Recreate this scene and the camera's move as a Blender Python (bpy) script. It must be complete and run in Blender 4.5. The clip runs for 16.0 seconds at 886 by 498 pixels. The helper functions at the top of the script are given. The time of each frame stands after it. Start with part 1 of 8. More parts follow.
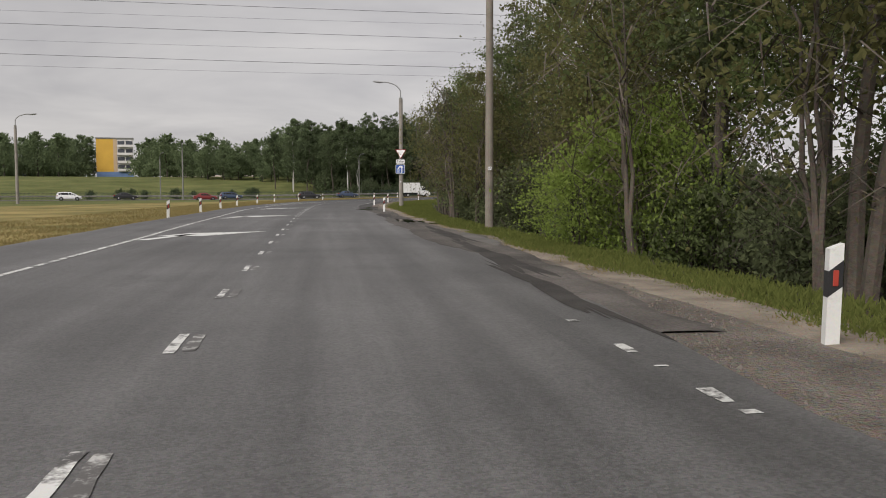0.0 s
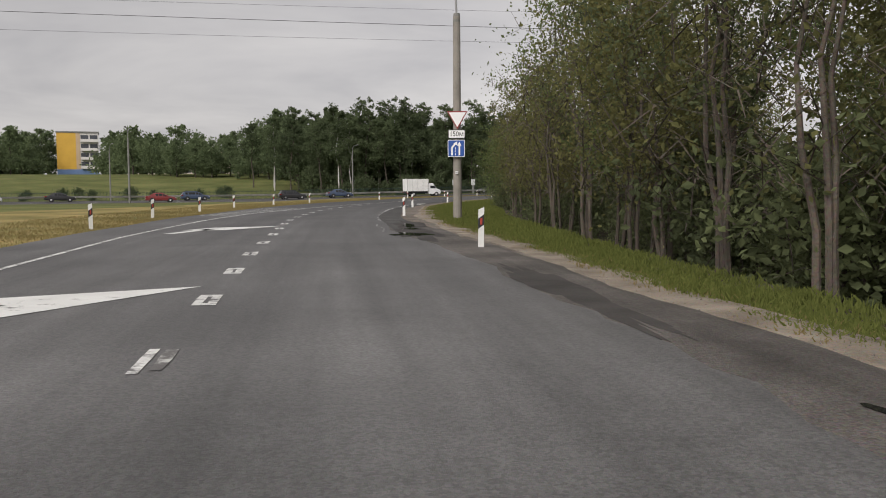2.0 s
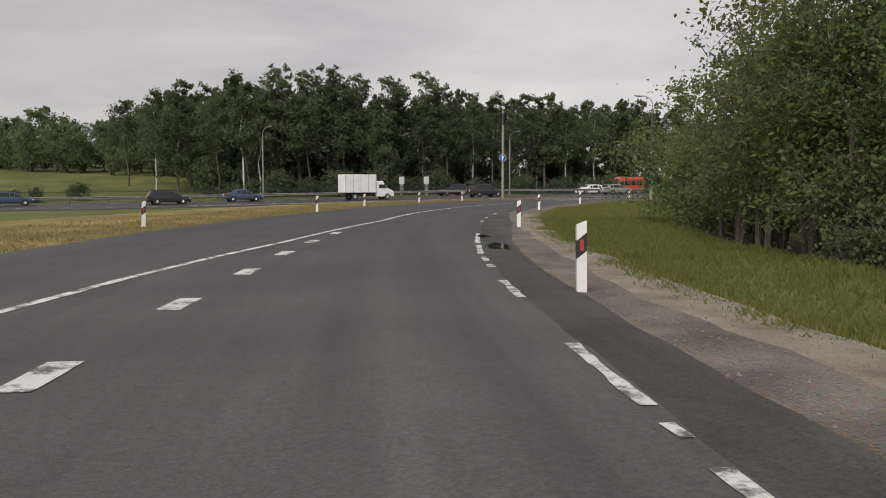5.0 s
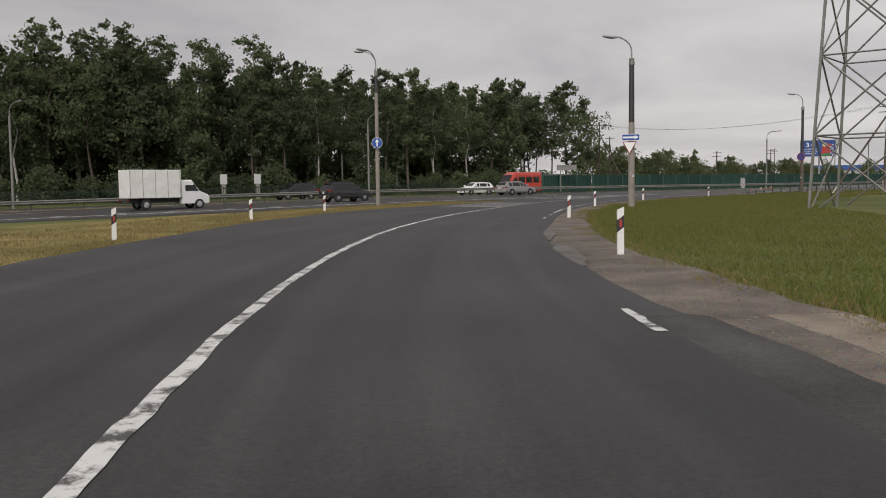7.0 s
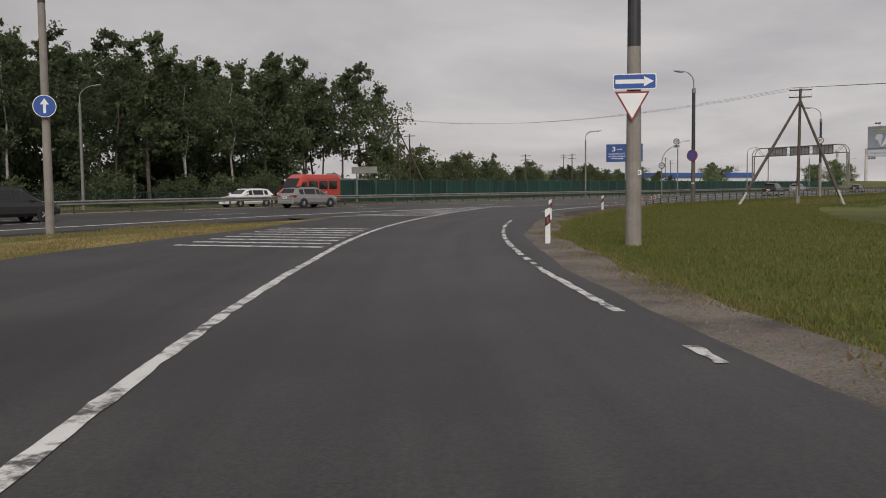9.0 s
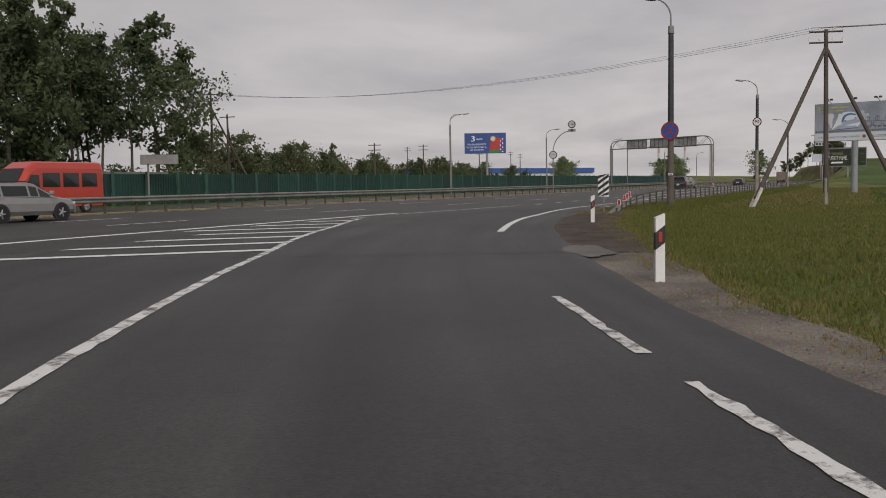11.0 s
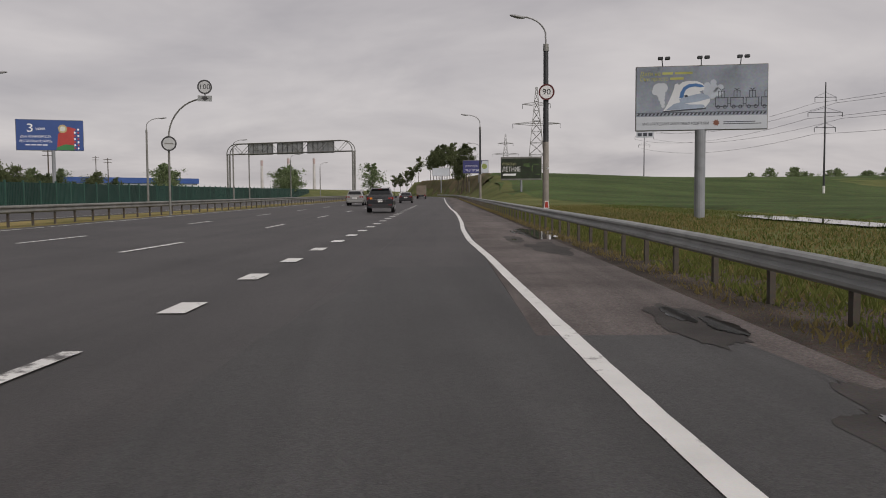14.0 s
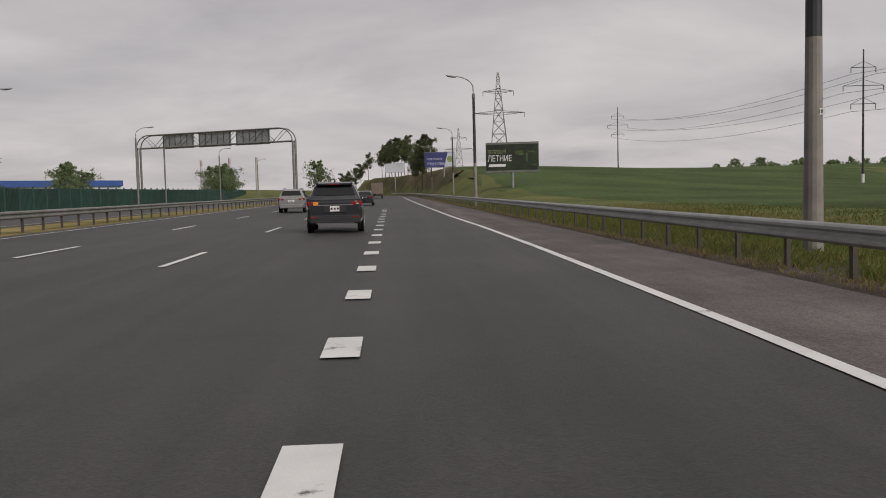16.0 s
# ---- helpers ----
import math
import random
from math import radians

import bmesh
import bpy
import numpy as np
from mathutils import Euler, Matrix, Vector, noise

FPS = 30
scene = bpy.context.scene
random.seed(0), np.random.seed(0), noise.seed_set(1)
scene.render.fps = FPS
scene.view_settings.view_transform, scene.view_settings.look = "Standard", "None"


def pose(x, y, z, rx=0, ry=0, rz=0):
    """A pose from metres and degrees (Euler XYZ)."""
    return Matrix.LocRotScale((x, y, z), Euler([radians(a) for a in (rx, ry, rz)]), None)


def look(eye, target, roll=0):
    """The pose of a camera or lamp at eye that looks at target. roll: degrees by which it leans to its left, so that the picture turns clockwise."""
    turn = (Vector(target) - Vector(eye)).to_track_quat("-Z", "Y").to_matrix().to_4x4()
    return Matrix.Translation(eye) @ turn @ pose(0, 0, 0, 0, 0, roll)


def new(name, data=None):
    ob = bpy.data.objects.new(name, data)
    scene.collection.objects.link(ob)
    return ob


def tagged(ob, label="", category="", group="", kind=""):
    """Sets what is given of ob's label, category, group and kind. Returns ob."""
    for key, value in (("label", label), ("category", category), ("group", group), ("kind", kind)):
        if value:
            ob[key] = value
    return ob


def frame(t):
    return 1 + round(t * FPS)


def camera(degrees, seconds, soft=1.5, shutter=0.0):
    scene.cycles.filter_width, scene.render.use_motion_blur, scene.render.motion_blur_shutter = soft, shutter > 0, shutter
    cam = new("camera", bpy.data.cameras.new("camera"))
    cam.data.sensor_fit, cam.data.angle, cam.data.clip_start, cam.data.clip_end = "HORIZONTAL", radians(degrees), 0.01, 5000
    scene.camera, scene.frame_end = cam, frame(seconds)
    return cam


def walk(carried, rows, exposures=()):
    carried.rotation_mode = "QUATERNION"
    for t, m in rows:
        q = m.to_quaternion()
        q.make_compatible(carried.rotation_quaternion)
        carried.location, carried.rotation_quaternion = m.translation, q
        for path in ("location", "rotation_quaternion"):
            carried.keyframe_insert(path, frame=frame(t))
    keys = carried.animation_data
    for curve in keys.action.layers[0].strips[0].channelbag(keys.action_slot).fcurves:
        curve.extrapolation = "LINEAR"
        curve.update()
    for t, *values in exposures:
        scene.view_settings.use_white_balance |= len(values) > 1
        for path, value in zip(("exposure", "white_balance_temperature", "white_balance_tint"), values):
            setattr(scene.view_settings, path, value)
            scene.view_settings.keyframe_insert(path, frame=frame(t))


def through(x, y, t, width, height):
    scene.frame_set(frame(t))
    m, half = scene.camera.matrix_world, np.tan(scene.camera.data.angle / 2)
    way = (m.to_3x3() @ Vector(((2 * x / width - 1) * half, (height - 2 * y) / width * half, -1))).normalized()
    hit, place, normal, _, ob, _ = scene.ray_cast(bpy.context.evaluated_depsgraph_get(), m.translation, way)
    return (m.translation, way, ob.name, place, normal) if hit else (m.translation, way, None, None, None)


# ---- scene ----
cam = camera(52.75, 16.0, soft=1.0)
PATH = [
    (0, (-7.249, 1.109, 1.346), (-6.105, 4.932, 1.079), -0.08),
    (0.25, (-6.621, 5.401, 1.339), (-5.475, 9.224, 1.072), -0.03),
    (0.5, (-5.972, 9.709, 1.335), (-4.82, 13.53, 1.069), 0.03),
    (0.75, (-5.288, 14.041, 1.333), (-4.126, 17.86, 1.071), 0.08),
    (1, (-4.59, 18.387, 1.328), (-3.42, 22.203, 1.067), 0.08),
    (1.25, (-3.901, 22.728, 1.314), (-2.727, 26.543, 1.05), -0.01),
    (1.5, (-3.222, 27.044, 1.305), (-2.044, 30.857, 1.036), -0.14),
    (1.75, (-2.543, 31.318, 1.313), (-1.354, 35.128, 1.038), -0.27),
    (2, (-1.839, 35.572, 1.325), (-0.638, 39.377, 1.048), -0.35),
    (2.25, (-1.093, 39.822, 1.328), (0.117, 43.625, 1.052), -0.36),
    (2.5, (-0.328, 44.045, 1.325), (0.891, 47.845, 1.051), -0.33),
    (2.75, (0.428, 48.214, 1.322), (1.664, 52.009, 1.049), -0.29),
    (3, (1.185, 52.337, 1.321), (2.44, 56.125, 1.046), -0.30),
    (3.25, (1.955, 56.431, 1.323), (3.23, 60.212, 1.043), -0.41),
    (3.5, (2.729, 60.51, 1.334), (4.028, 64.283, 1.05), -0.51),
    (3.75, (3.503, 64.581, 1.356), (4.833, 68.343, 1.069), -0.50),
    (4, (4.307, 68.61, 1.37), (5.676, 72.357, 1.082), -0.44),
    (4.25, (5.178, 72.563, 1.36), (6.594, 76.293, 1.07), -0.41),
    (4.5, (6.157, 76.457, 1.337), (7.623, 80.168, 1.047), -0.35),
    (4.75, (7.26, 80.32, 1.316), (8.773, 84.012, 1.031), -0.23),
    (5, (8.402, 84.18, 1.307), (9.967, 87.851, 1.028), -0.09),
    (5.2, (9.306, 87.293, 1.314), (10.918, 90.942, 1.035), -0.02),
    (5.25, (9.542, 88.081, 1.316), (11.167, 91.725, 1.037), -0.01),
    (5.5, (10.816, 92.086, 1.325), (12.509, 95.699, 1.045), -0.02),
    (5.75, (12.235, 96.17, 1.332), (14.003, 99.747, 1.051), -0.10),
    (6, (13.783, 100.292, 1.337), (15.631, 103.828, 1.055), -0.23),
    (6.25, (15.445, 104.408, 1.34), (17.38, 107.898, 1.057), -0.39),
    (6.5, (17.205, 108.479, 1.342), (19.231, 111.916, 1.058), -0.54),
    (6.75, (19.046, 112.463, 1.343), (21.169, 115.841, 1.057), -0.66),
    (7, (20.955, 116.317, 1.342), (23.179, 119.629, 1.055), -0.73),
    (7.25, (22.914, 120.001, 1.34), (25.243, 123.241, 1.051), -0.73),
    (7.3, (23.311, 120.714, 1.34), (25.661, 123.938, 1.051), -0.71),
    (7.5, (24.92, 123.495, 1.336), (27.358, 126.653, 1.045), -0.62),
    (7.75, (27.036, 126.891, 1.324), (29.582, 129.962, 1.031), -0.49),
    (8, (29.27, 130.2, 1.31), (31.92, 133.182, 1.017), -0.39),
    (8.25, (31.61, 133.398, 1.308), (34.358, 136.29, 1.015), -0.39),
    (8.5, (34.058, 136.467, 1.319), (36.895, 139.273, 1.033), -0.46),
    (8.75, (36.603, 139.4, 1.342), (39.523, 142.12, 1.068), -0.57),
    (9, (39.19, 142.199, 1.36), (42.19, 144.832, 1.093), -0.61),
    (9.25, (41.77, 144.878, 1.359), (44.85, 147.416, 1.088), -0.52),
    (9.5, (44.37, 147.457, 1.345), (47.52, 149.906, 1.066), -0.51),
    (9.7, (46.482, 149.46, 1.332), (49.677, 151.85, 1.05), -0.68),
    (9.75, (47.012, 149.951, 1.329), (50.217, 152.328, 1.047), -0.73),
    (10, (49.656, 152.353, 1.317), (52.911, 154.66, 1.032), -0.90),
    (10.25, (52.305, 154.666, 1.31), (55.608, 156.903, 1.022), -1.00),
    (10.5, (54.973, 156.897, 1.306), (58.323, 159.064, 1.016), -1.03),
    (10.75, (57.673, 159.053, 1.305), (61.068, 161.148, 1.014), -1.01),
    (11, (60.416, 161.141, 1.305), (63.856, 163.161, 1.015), -0.94),
    (11.25, (63.216, 163.167, 1.307), (66.702, 165.108, 1.02), -0.84),
    (11.5, (66.086, 165.14, 1.309), (69.619, 166.995, 1.028), -0.72),
    (11.75, (69.038, 167.065, 1.311), (72.618, 168.828, 1.038), -0.60),
    (11.8, (69.639, 167.445, 1.311), (73.229, 169.188, 1.04), -0.57),
    (12, (72.078, 168.945, 1.313), (75.708, 170.604, 1.051), -0.46),
    (12.25, (75.179, 170.744, 1.322), (78.865, 172.278, 1.071), -0.24),
    (12.5, (78.356, 172.423, 1.329), (82.101, 173.805, 1.084), -0.21),
    (12.75, (81.634, 173.953, 1.325), (85.438, 175.164, 1.078), -0.58),
    (13, (85.02, 175.356, 1.324), (88.878, 176.381, 1.073), -0.93),
    (13.25, (88.51, 176.644, 1.338), (92.414, 177.479, 1.087), -0.85),
    (13.5, (92.088, 177.749, 1.35), (96.027, 178.4, 1.1), -0.55),
    (13.75, (95.729, 178.614, 1.344), (99.691, 179.099, 1.095), -0.35),
    (14, (99.393, 179.316, 1.333), (103.37, 179.667, 1.082), -0.35),
    (14.25, (103.058, 179.952, 1.331), (107.042, 180.21, 1.079), -0.53),
    (14.5, (106.778, 180.565, 1.333), (110.765, 180.762, 1.078), -0.78),
    (14.75, (110.601, 181.183, 1.329), (114.59, 181.337, 1.072), -0.98),
    (15, (114.481, 181.819, 1.326), (118.47, 181.947, 1.066), -1.15),
    (15.25, (118.359, 182.477, 1.329), (122.349, 182.595, 1.068), -1.32),
    (15.5, (122.246, 183.142, 1.335), (126.236, 183.259, 1.073), -1.45),
    (15.75, (126.159, 183.799, 1.339), (130.148, 183.918, 1.076), -1.48),
    (16, (130.088, 184.45, 1.341), (134.078, 184.57, 1.077), -1.45),
]
walk(cam, [(t, look(eye, target, roll)) for t, eye, target, roll in PATH], [(0.0, 0.46, 6600, 11.5), (4.0, 0.46, 6600, 11.8), (6.0, 0.30, 6620, 13.0), (8.0, 0.05, 6620, 13.0), (12.0, -0.05, 6610, 14.6), (16.0, 0.0, 6640, 14.4)])

# ---- light: an even overcast sky, a wide weak sun behind the clouds ----
SUN_UP, SUN_ROUND = radians(40), radians(228)
world = bpy.data.worlds.new("overcast")
scene.world = world
world.use_nodes = True
nt = world.node_tree
nt.nodes.clear()


def N(tree, kind, **kw):
    n = tree.nodes.new(kind)
    for k, v in kw.items():
        n.inputs[k].default_value = v
    return n


tc = N(nt, "ShaderNodeTexCoord")
sky = N(nt, "ShaderNodeTexSky")
sky.sky_type, sky.sun_disc, sky.sun_elevation, sky.sun_rotation = "NISHITA", False, SUN_UP, SUN_ROUND
# cloud deck: the view direction flattened towards the horizon, so that far clouds lie in bands
sep = N(nt, "ShaderNodeSeparateXYZ")
nt.links.new(tc.outputs["Generated"], sep.inputs[0])
zup = nt.nodes.new("ShaderNodeMath")
zup.operation = "MAXIMUM"
zup.inputs[1].default_value = 0.0
nt.links.new(sep.outputs[2], zup.inputs[0])
zadd = nt.nodes.new("ShaderNodeMath")
zadd.operation = "ADD"
zadd.inputs[1].default_value = 0.16
nt.links.new(zup.outputs[0], zadd.inputs[0])
flat = []
for k in (0, 1):
    d = nt.nodes.new("ShaderNodeMath")
    d.operation = "DIVIDE"
    nt.links.new(sep.outputs[k], d.inputs[0])
    nt.links.new(zadd.outputs[0], d.inputs[1])
    flat.append(d)
com = N(nt, "ShaderNodeCombineXYZ")
nt.links.new(flat[0].outputs[0], com.inputs[0])
nt.links.new(flat[1].outputs[0], com.inputs[1])
n1 = N(nt, "ShaderNodeTexNoise", Scale=0.9, Detail=5.0, Roughness=0.55, Distortion=0.35)
nt.links.new(com.outputs[0], n1.inputs["Vector"])
ramp = nt.nodes.new("ShaderNodeValToRGB")
ramp.color_ramp.elements[0].position, ramp.color_ramp.elements[0].color = 0.30, (0.355, 0.348, 0.360, 1)
ramp.color_ramp.elements[1].position, ramp.color_ramp.elements[1].color = 0.70, (0.545, 0.532, 0.525, 1)
nt.links.new(n1.outputs["Fac"], ramp.inputs[0])
# brighter low down, as under a thick deck
hz = nt.nodes.new("ShaderNodeMapRange")
hz.inputs[1].default_value, hz.inputs[2].default_value, hz.inputs[3].default_value, hz.inputs[4].default_value = 0.0, 0.5, 1.16, 0.92
nt.links.new(zup.outputs[0], hz.inputs[0])
mulc = nt.nodes.new("ShaderNodeVectorMath")
mulc.operation = "SCALE"
nt.links.new(ramp.outputs[0], mulc.inputs[0])
# the deck is thicker, and darker, to the north than to the east
side = nt.nodes.new("ShaderNodeMapRange")
side.inputs[1].default_value, side.inputs[2].default_value, side.inputs[3].default_value, side.inputs[4].default_value = -0.1, 0.85, 0.78, 1.06
nt.links.new(sep.outputs[0], side.inputs[0])
both = nt.nodes.new("ShaderNodeMath")
both.operation = "MULTIPLY"
nt.links.new(hz.outputs[0], both.inputs[0])
nt.links.new(side.outputs[0], both.inputs[1])
nt.links.new(both.outputs[0], mulc.inputs["Scale"])
bg_cloud = N(nt, "ShaderNodeBackground", Strength=1.0)
nt.links.new(mulc.outputs[0], bg_cloud.inputs[0])
bg_sky = N(nt, "ShaderNodeBackground", Strength=0.06)
nt.links.new(sky.outputs[0], bg_sky.inputs[0])
mixw = N(nt, "ShaderNodeMixShader", Fac=0.92)
nt.links.new(bg_sky.outputs[0], mixw.inputs[1])
nt.links.new(bg_cloud.outputs[0], mixw.inputs[2])
outw = N(nt, "ShaderNodeOutputWorld")
nt.links.new(mixw.outputs[0], outw.inputs[0])

sun_data = bpy.data.lights.new("sun", "SUN")
sun_data.energy, sun_data.angle, sun_data.color = 2.6, radians(40), (1.0, 0.97, 0.93)
sun = new("sun", sun_data)
sun.matrix_world = look((0, 0, 100), Vector((0, 0, 100)) - 10 * Vector((math.sin(SUN_ROUND) * math.cos(SUN_UP), math.cos(SUN_ROUND) * math.cos(SUN_UP), math.sin(SUN_UP))))

# ---- materials ----


def mat(name, base, rough=0.6, var=0.25, scale=3.0, fine=40.0, bump=0.2, metal=0.0, spec=0.5, each=0.0, tint=None, dirt=0.0, dist=0.01):
    """A surface with variation at two scales, fine relief, and, with each, a shade of its own per object."""
    m = bpy.data.materials.new(name)
    m.use_nodes = True
    t = m.node_tree
    p = t.nodes["Principled BSDF"]
    tco = N(t, "ShaderNodeTexCoord")
    a = N(t, "ShaderNodeTexNoise", Scale=scale, Detail=4.0, Roughness=0.6)
    b = N(t, "ShaderNodeTexNoise", Scale=fine, Detail=3.0, Roughness=0.6)
    for n in (a, b):
        t.links.new(tco.outputs["Object"], n.inputs["Vector"])
    tint = tint or tuple(c * (1 - var) for c in base)
    mx = N(t, "ShaderNodeMix")
    mx.data_type = "RGBA"
    mx.inputs[6].default_value = (*tint, 1)
    mx.inputs[7].default_value = (*(min(1, c * (1 + 0.5 * var)) for c in base), 1)
    r = N(t, "ShaderNodeMapRange")
    r.inputs[1].default_value, r.inputs[2].default_value = 0.3, 0.7
    t.links.new(a.outputs["Fac"], r.inputs[0])
    t.links.new(r.outputs[0], mx.inputs[0])
    m2 = N(t, "ShaderNodeMix")
    m2.data_type, m2.blend_type = "RGBA", "MULTIPLY"
    m2.inputs[0].default_value = min(1.0, var * 1.6)
    t.links.new(mx.outputs[2], m2.inputs[6])
    t.links.new(b.outputs["Color"], m2.inputs[7])
    g = N(t, "ShaderNodeMix")
    g.data_type, g.blend_type = "RGBA", "MULTIPLY"
    g.inputs[0].default_value = 1.0
    fac = 1.0 + 0.8 * min(1.0, var * 1.6)
    g.inputs[7].default_value = (fac, fac, fac, 1)
    t.links.new(m2.outputs[2], g.inputs[6])
    col = g.outputs[2]
    if each:
        oi = N(t, "ShaderNodeObjectInfo")
        rr = N(t, "ShaderNodeMapRange")
        rr.inputs[3].default_value, rr.inputs[4].default_value = 1 - each, 1 + each
        t.links.new(oi.outputs["Random"], rr.inputs[0])
        sc = N(t, "ShaderNodeVectorMath")
        sc.operation = "SCALE"
        t.links.new(col, sc.inputs[0])
        t.links.new(rr.outputs[0], sc.inputs["Scale"])
        col = sc.outputs[0]
    if dirt:
        dn = N(t, "ShaderNodeTexNoise", Scale=scale * 2.3, Detail=6.0, Roughness=0.7)
        t.links.new(tco.outputs["Object"], dn.inputs["Vector"])
        dr = N(t, "ShaderNodeMapRange")
        dr.inputs[1].default_value, dr.inputs[2].default_value, dr.inputs[4].default_value = 0.52, 0.72, dirt
        t.links.new(dn.outputs["Fac"], dr.inputs[0])
        dm = N(t, "ShaderNodeMix")
        dm.data_type = "RGBA"
        dm.inputs[7].default_value = (0.10, 0.085, 0.07, 1)
        t.links.new(dr.outputs[0], dm.inputs[0])
        t.links.new(col, dm.inputs[6])
        col = dm.outputs[2]
    t.links.new(col, p.inputs["Base Color"])
    p.inputs["Roughness"].default_value, p.inputs["Metallic"].default_value = rough, metal
    p.inputs["Specular IOR Level"].default_value = spec
    if bump:
        bp = N(t, "ShaderNodeBump", Strength=bump, Distance=dist)
        t.links.new(b.outputs["Fac"], bp.inputs["Height"])
        t.links.new(bp.outputs[0], p.inputs["Normal"])
    return m


def leaf_mat(name, lo, hi, through=0.5):
    """Leaves: each clump of its own shade, some light passing through."""
    m = bpy.data.materials.new(name)
    m.use_nodes = True
    t = m.node_tree
    t.nodes.clear()
    geo = N(t, "ShaderNodeNewGeometry")
    oi = N(t, "ShaderNodeObjectInfo")
    ad = N(t, "ShaderNodeMath")
    ad.operation = "MULTIPLY_ADD"
    ad.inputs[1].default_value, ad.inputs[2].default_value = 0.6, 0.0
    t.links.new(geo.outputs["Random Per Island"], ad.inputs[0])
    a2 = N(t, "ShaderNodeMath")
    a2.operation = "MULTIPLY_ADD"
    a2.inputs[1].default_value = 0.4
    t.links.new(oi.outputs["Random"], a2.inputs[0])
    t.links.new(ad.outputs[0], a2.inputs[2])
    rp = N(t, "ShaderNodeValToRGB")
    rp.color_ramp.elements[0].color, rp.color_ramp.elements[1].color = (*lo, 1), (*hi, 1)
    t.links.new(a2.outputs[0], rp.inputs[0])
    d = N(t, "ShaderNodeBsdfDiffuse", Roughness=0.8)
    tr = N(t, "ShaderNodeBsdfTranslucent")
    mx = N(t, "ShaderNodeMixShader", Fac=through)
    o = N(t, "ShaderNodeOutputMaterial")
    for n in (d, tr):
        t.links.new(rp.outputs[0], n.inputs[0])
    t.links.new(d.outputs[0], mx.inputs[1])
    t.links.new(tr.outputs[0], mx.inputs[2])
    t.links.new(mx.outputs[0], o.inputs[0])
    return m


def worn_paint(name, base, under, wear, scale=2.2, rough=0.55):
    """Road paint with chips through which the asphalt shows."""
    m = mat(name, base, rough, 0.12, 1.5, 60, 0.15)
    t = m.node_tree
    p = t.nodes["Principled BSDF"]
    src = p.inputs["Base Color"].links[0].from_socket
    tco = N(t, "ShaderNodeTexCoord")
    n = N(t, "ShaderNodeTexNoise", Scale=scale, Detail=9.0, Roughness=0.75)
    t.links.new(tco.outputs["Object"], n.inputs["Vector"])
    r = N(t, "ShaderNodeMapRange")
    r.inputs[1].default_value, r.inputs[2].default_value = 0.62 - 0.3 * wear, 0.70 - 0.26 * wear
    t.links.new(n.outputs["Fac"], r.inputs[0])
    mx = N(t, "ShaderNodeMix")
    mx.data_type = "RGBA"
    mx.inputs[7].default_value = (*under, 1)
    t.links.new(r.outputs[0], mx.inputs[0])
    t.links.new(src, mx.inputs[6])
    t.links.new(mx.outputs[2], p.inputs["Base Color"])
    return m


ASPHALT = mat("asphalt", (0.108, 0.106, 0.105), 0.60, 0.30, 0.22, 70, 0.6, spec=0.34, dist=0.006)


def darker_along_y(m, dark, y0, y1):
    """Scales the base colour from full at y0 down to dark at y1."""
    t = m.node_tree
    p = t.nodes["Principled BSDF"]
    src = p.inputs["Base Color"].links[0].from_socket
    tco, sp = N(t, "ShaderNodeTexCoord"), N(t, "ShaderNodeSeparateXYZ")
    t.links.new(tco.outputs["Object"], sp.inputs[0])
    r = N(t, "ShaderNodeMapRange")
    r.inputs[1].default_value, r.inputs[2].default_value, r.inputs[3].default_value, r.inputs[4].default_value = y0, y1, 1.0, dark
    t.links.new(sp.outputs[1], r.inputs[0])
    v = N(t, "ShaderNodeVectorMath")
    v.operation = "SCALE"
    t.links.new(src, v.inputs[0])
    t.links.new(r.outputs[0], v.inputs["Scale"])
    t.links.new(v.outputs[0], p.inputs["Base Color"])


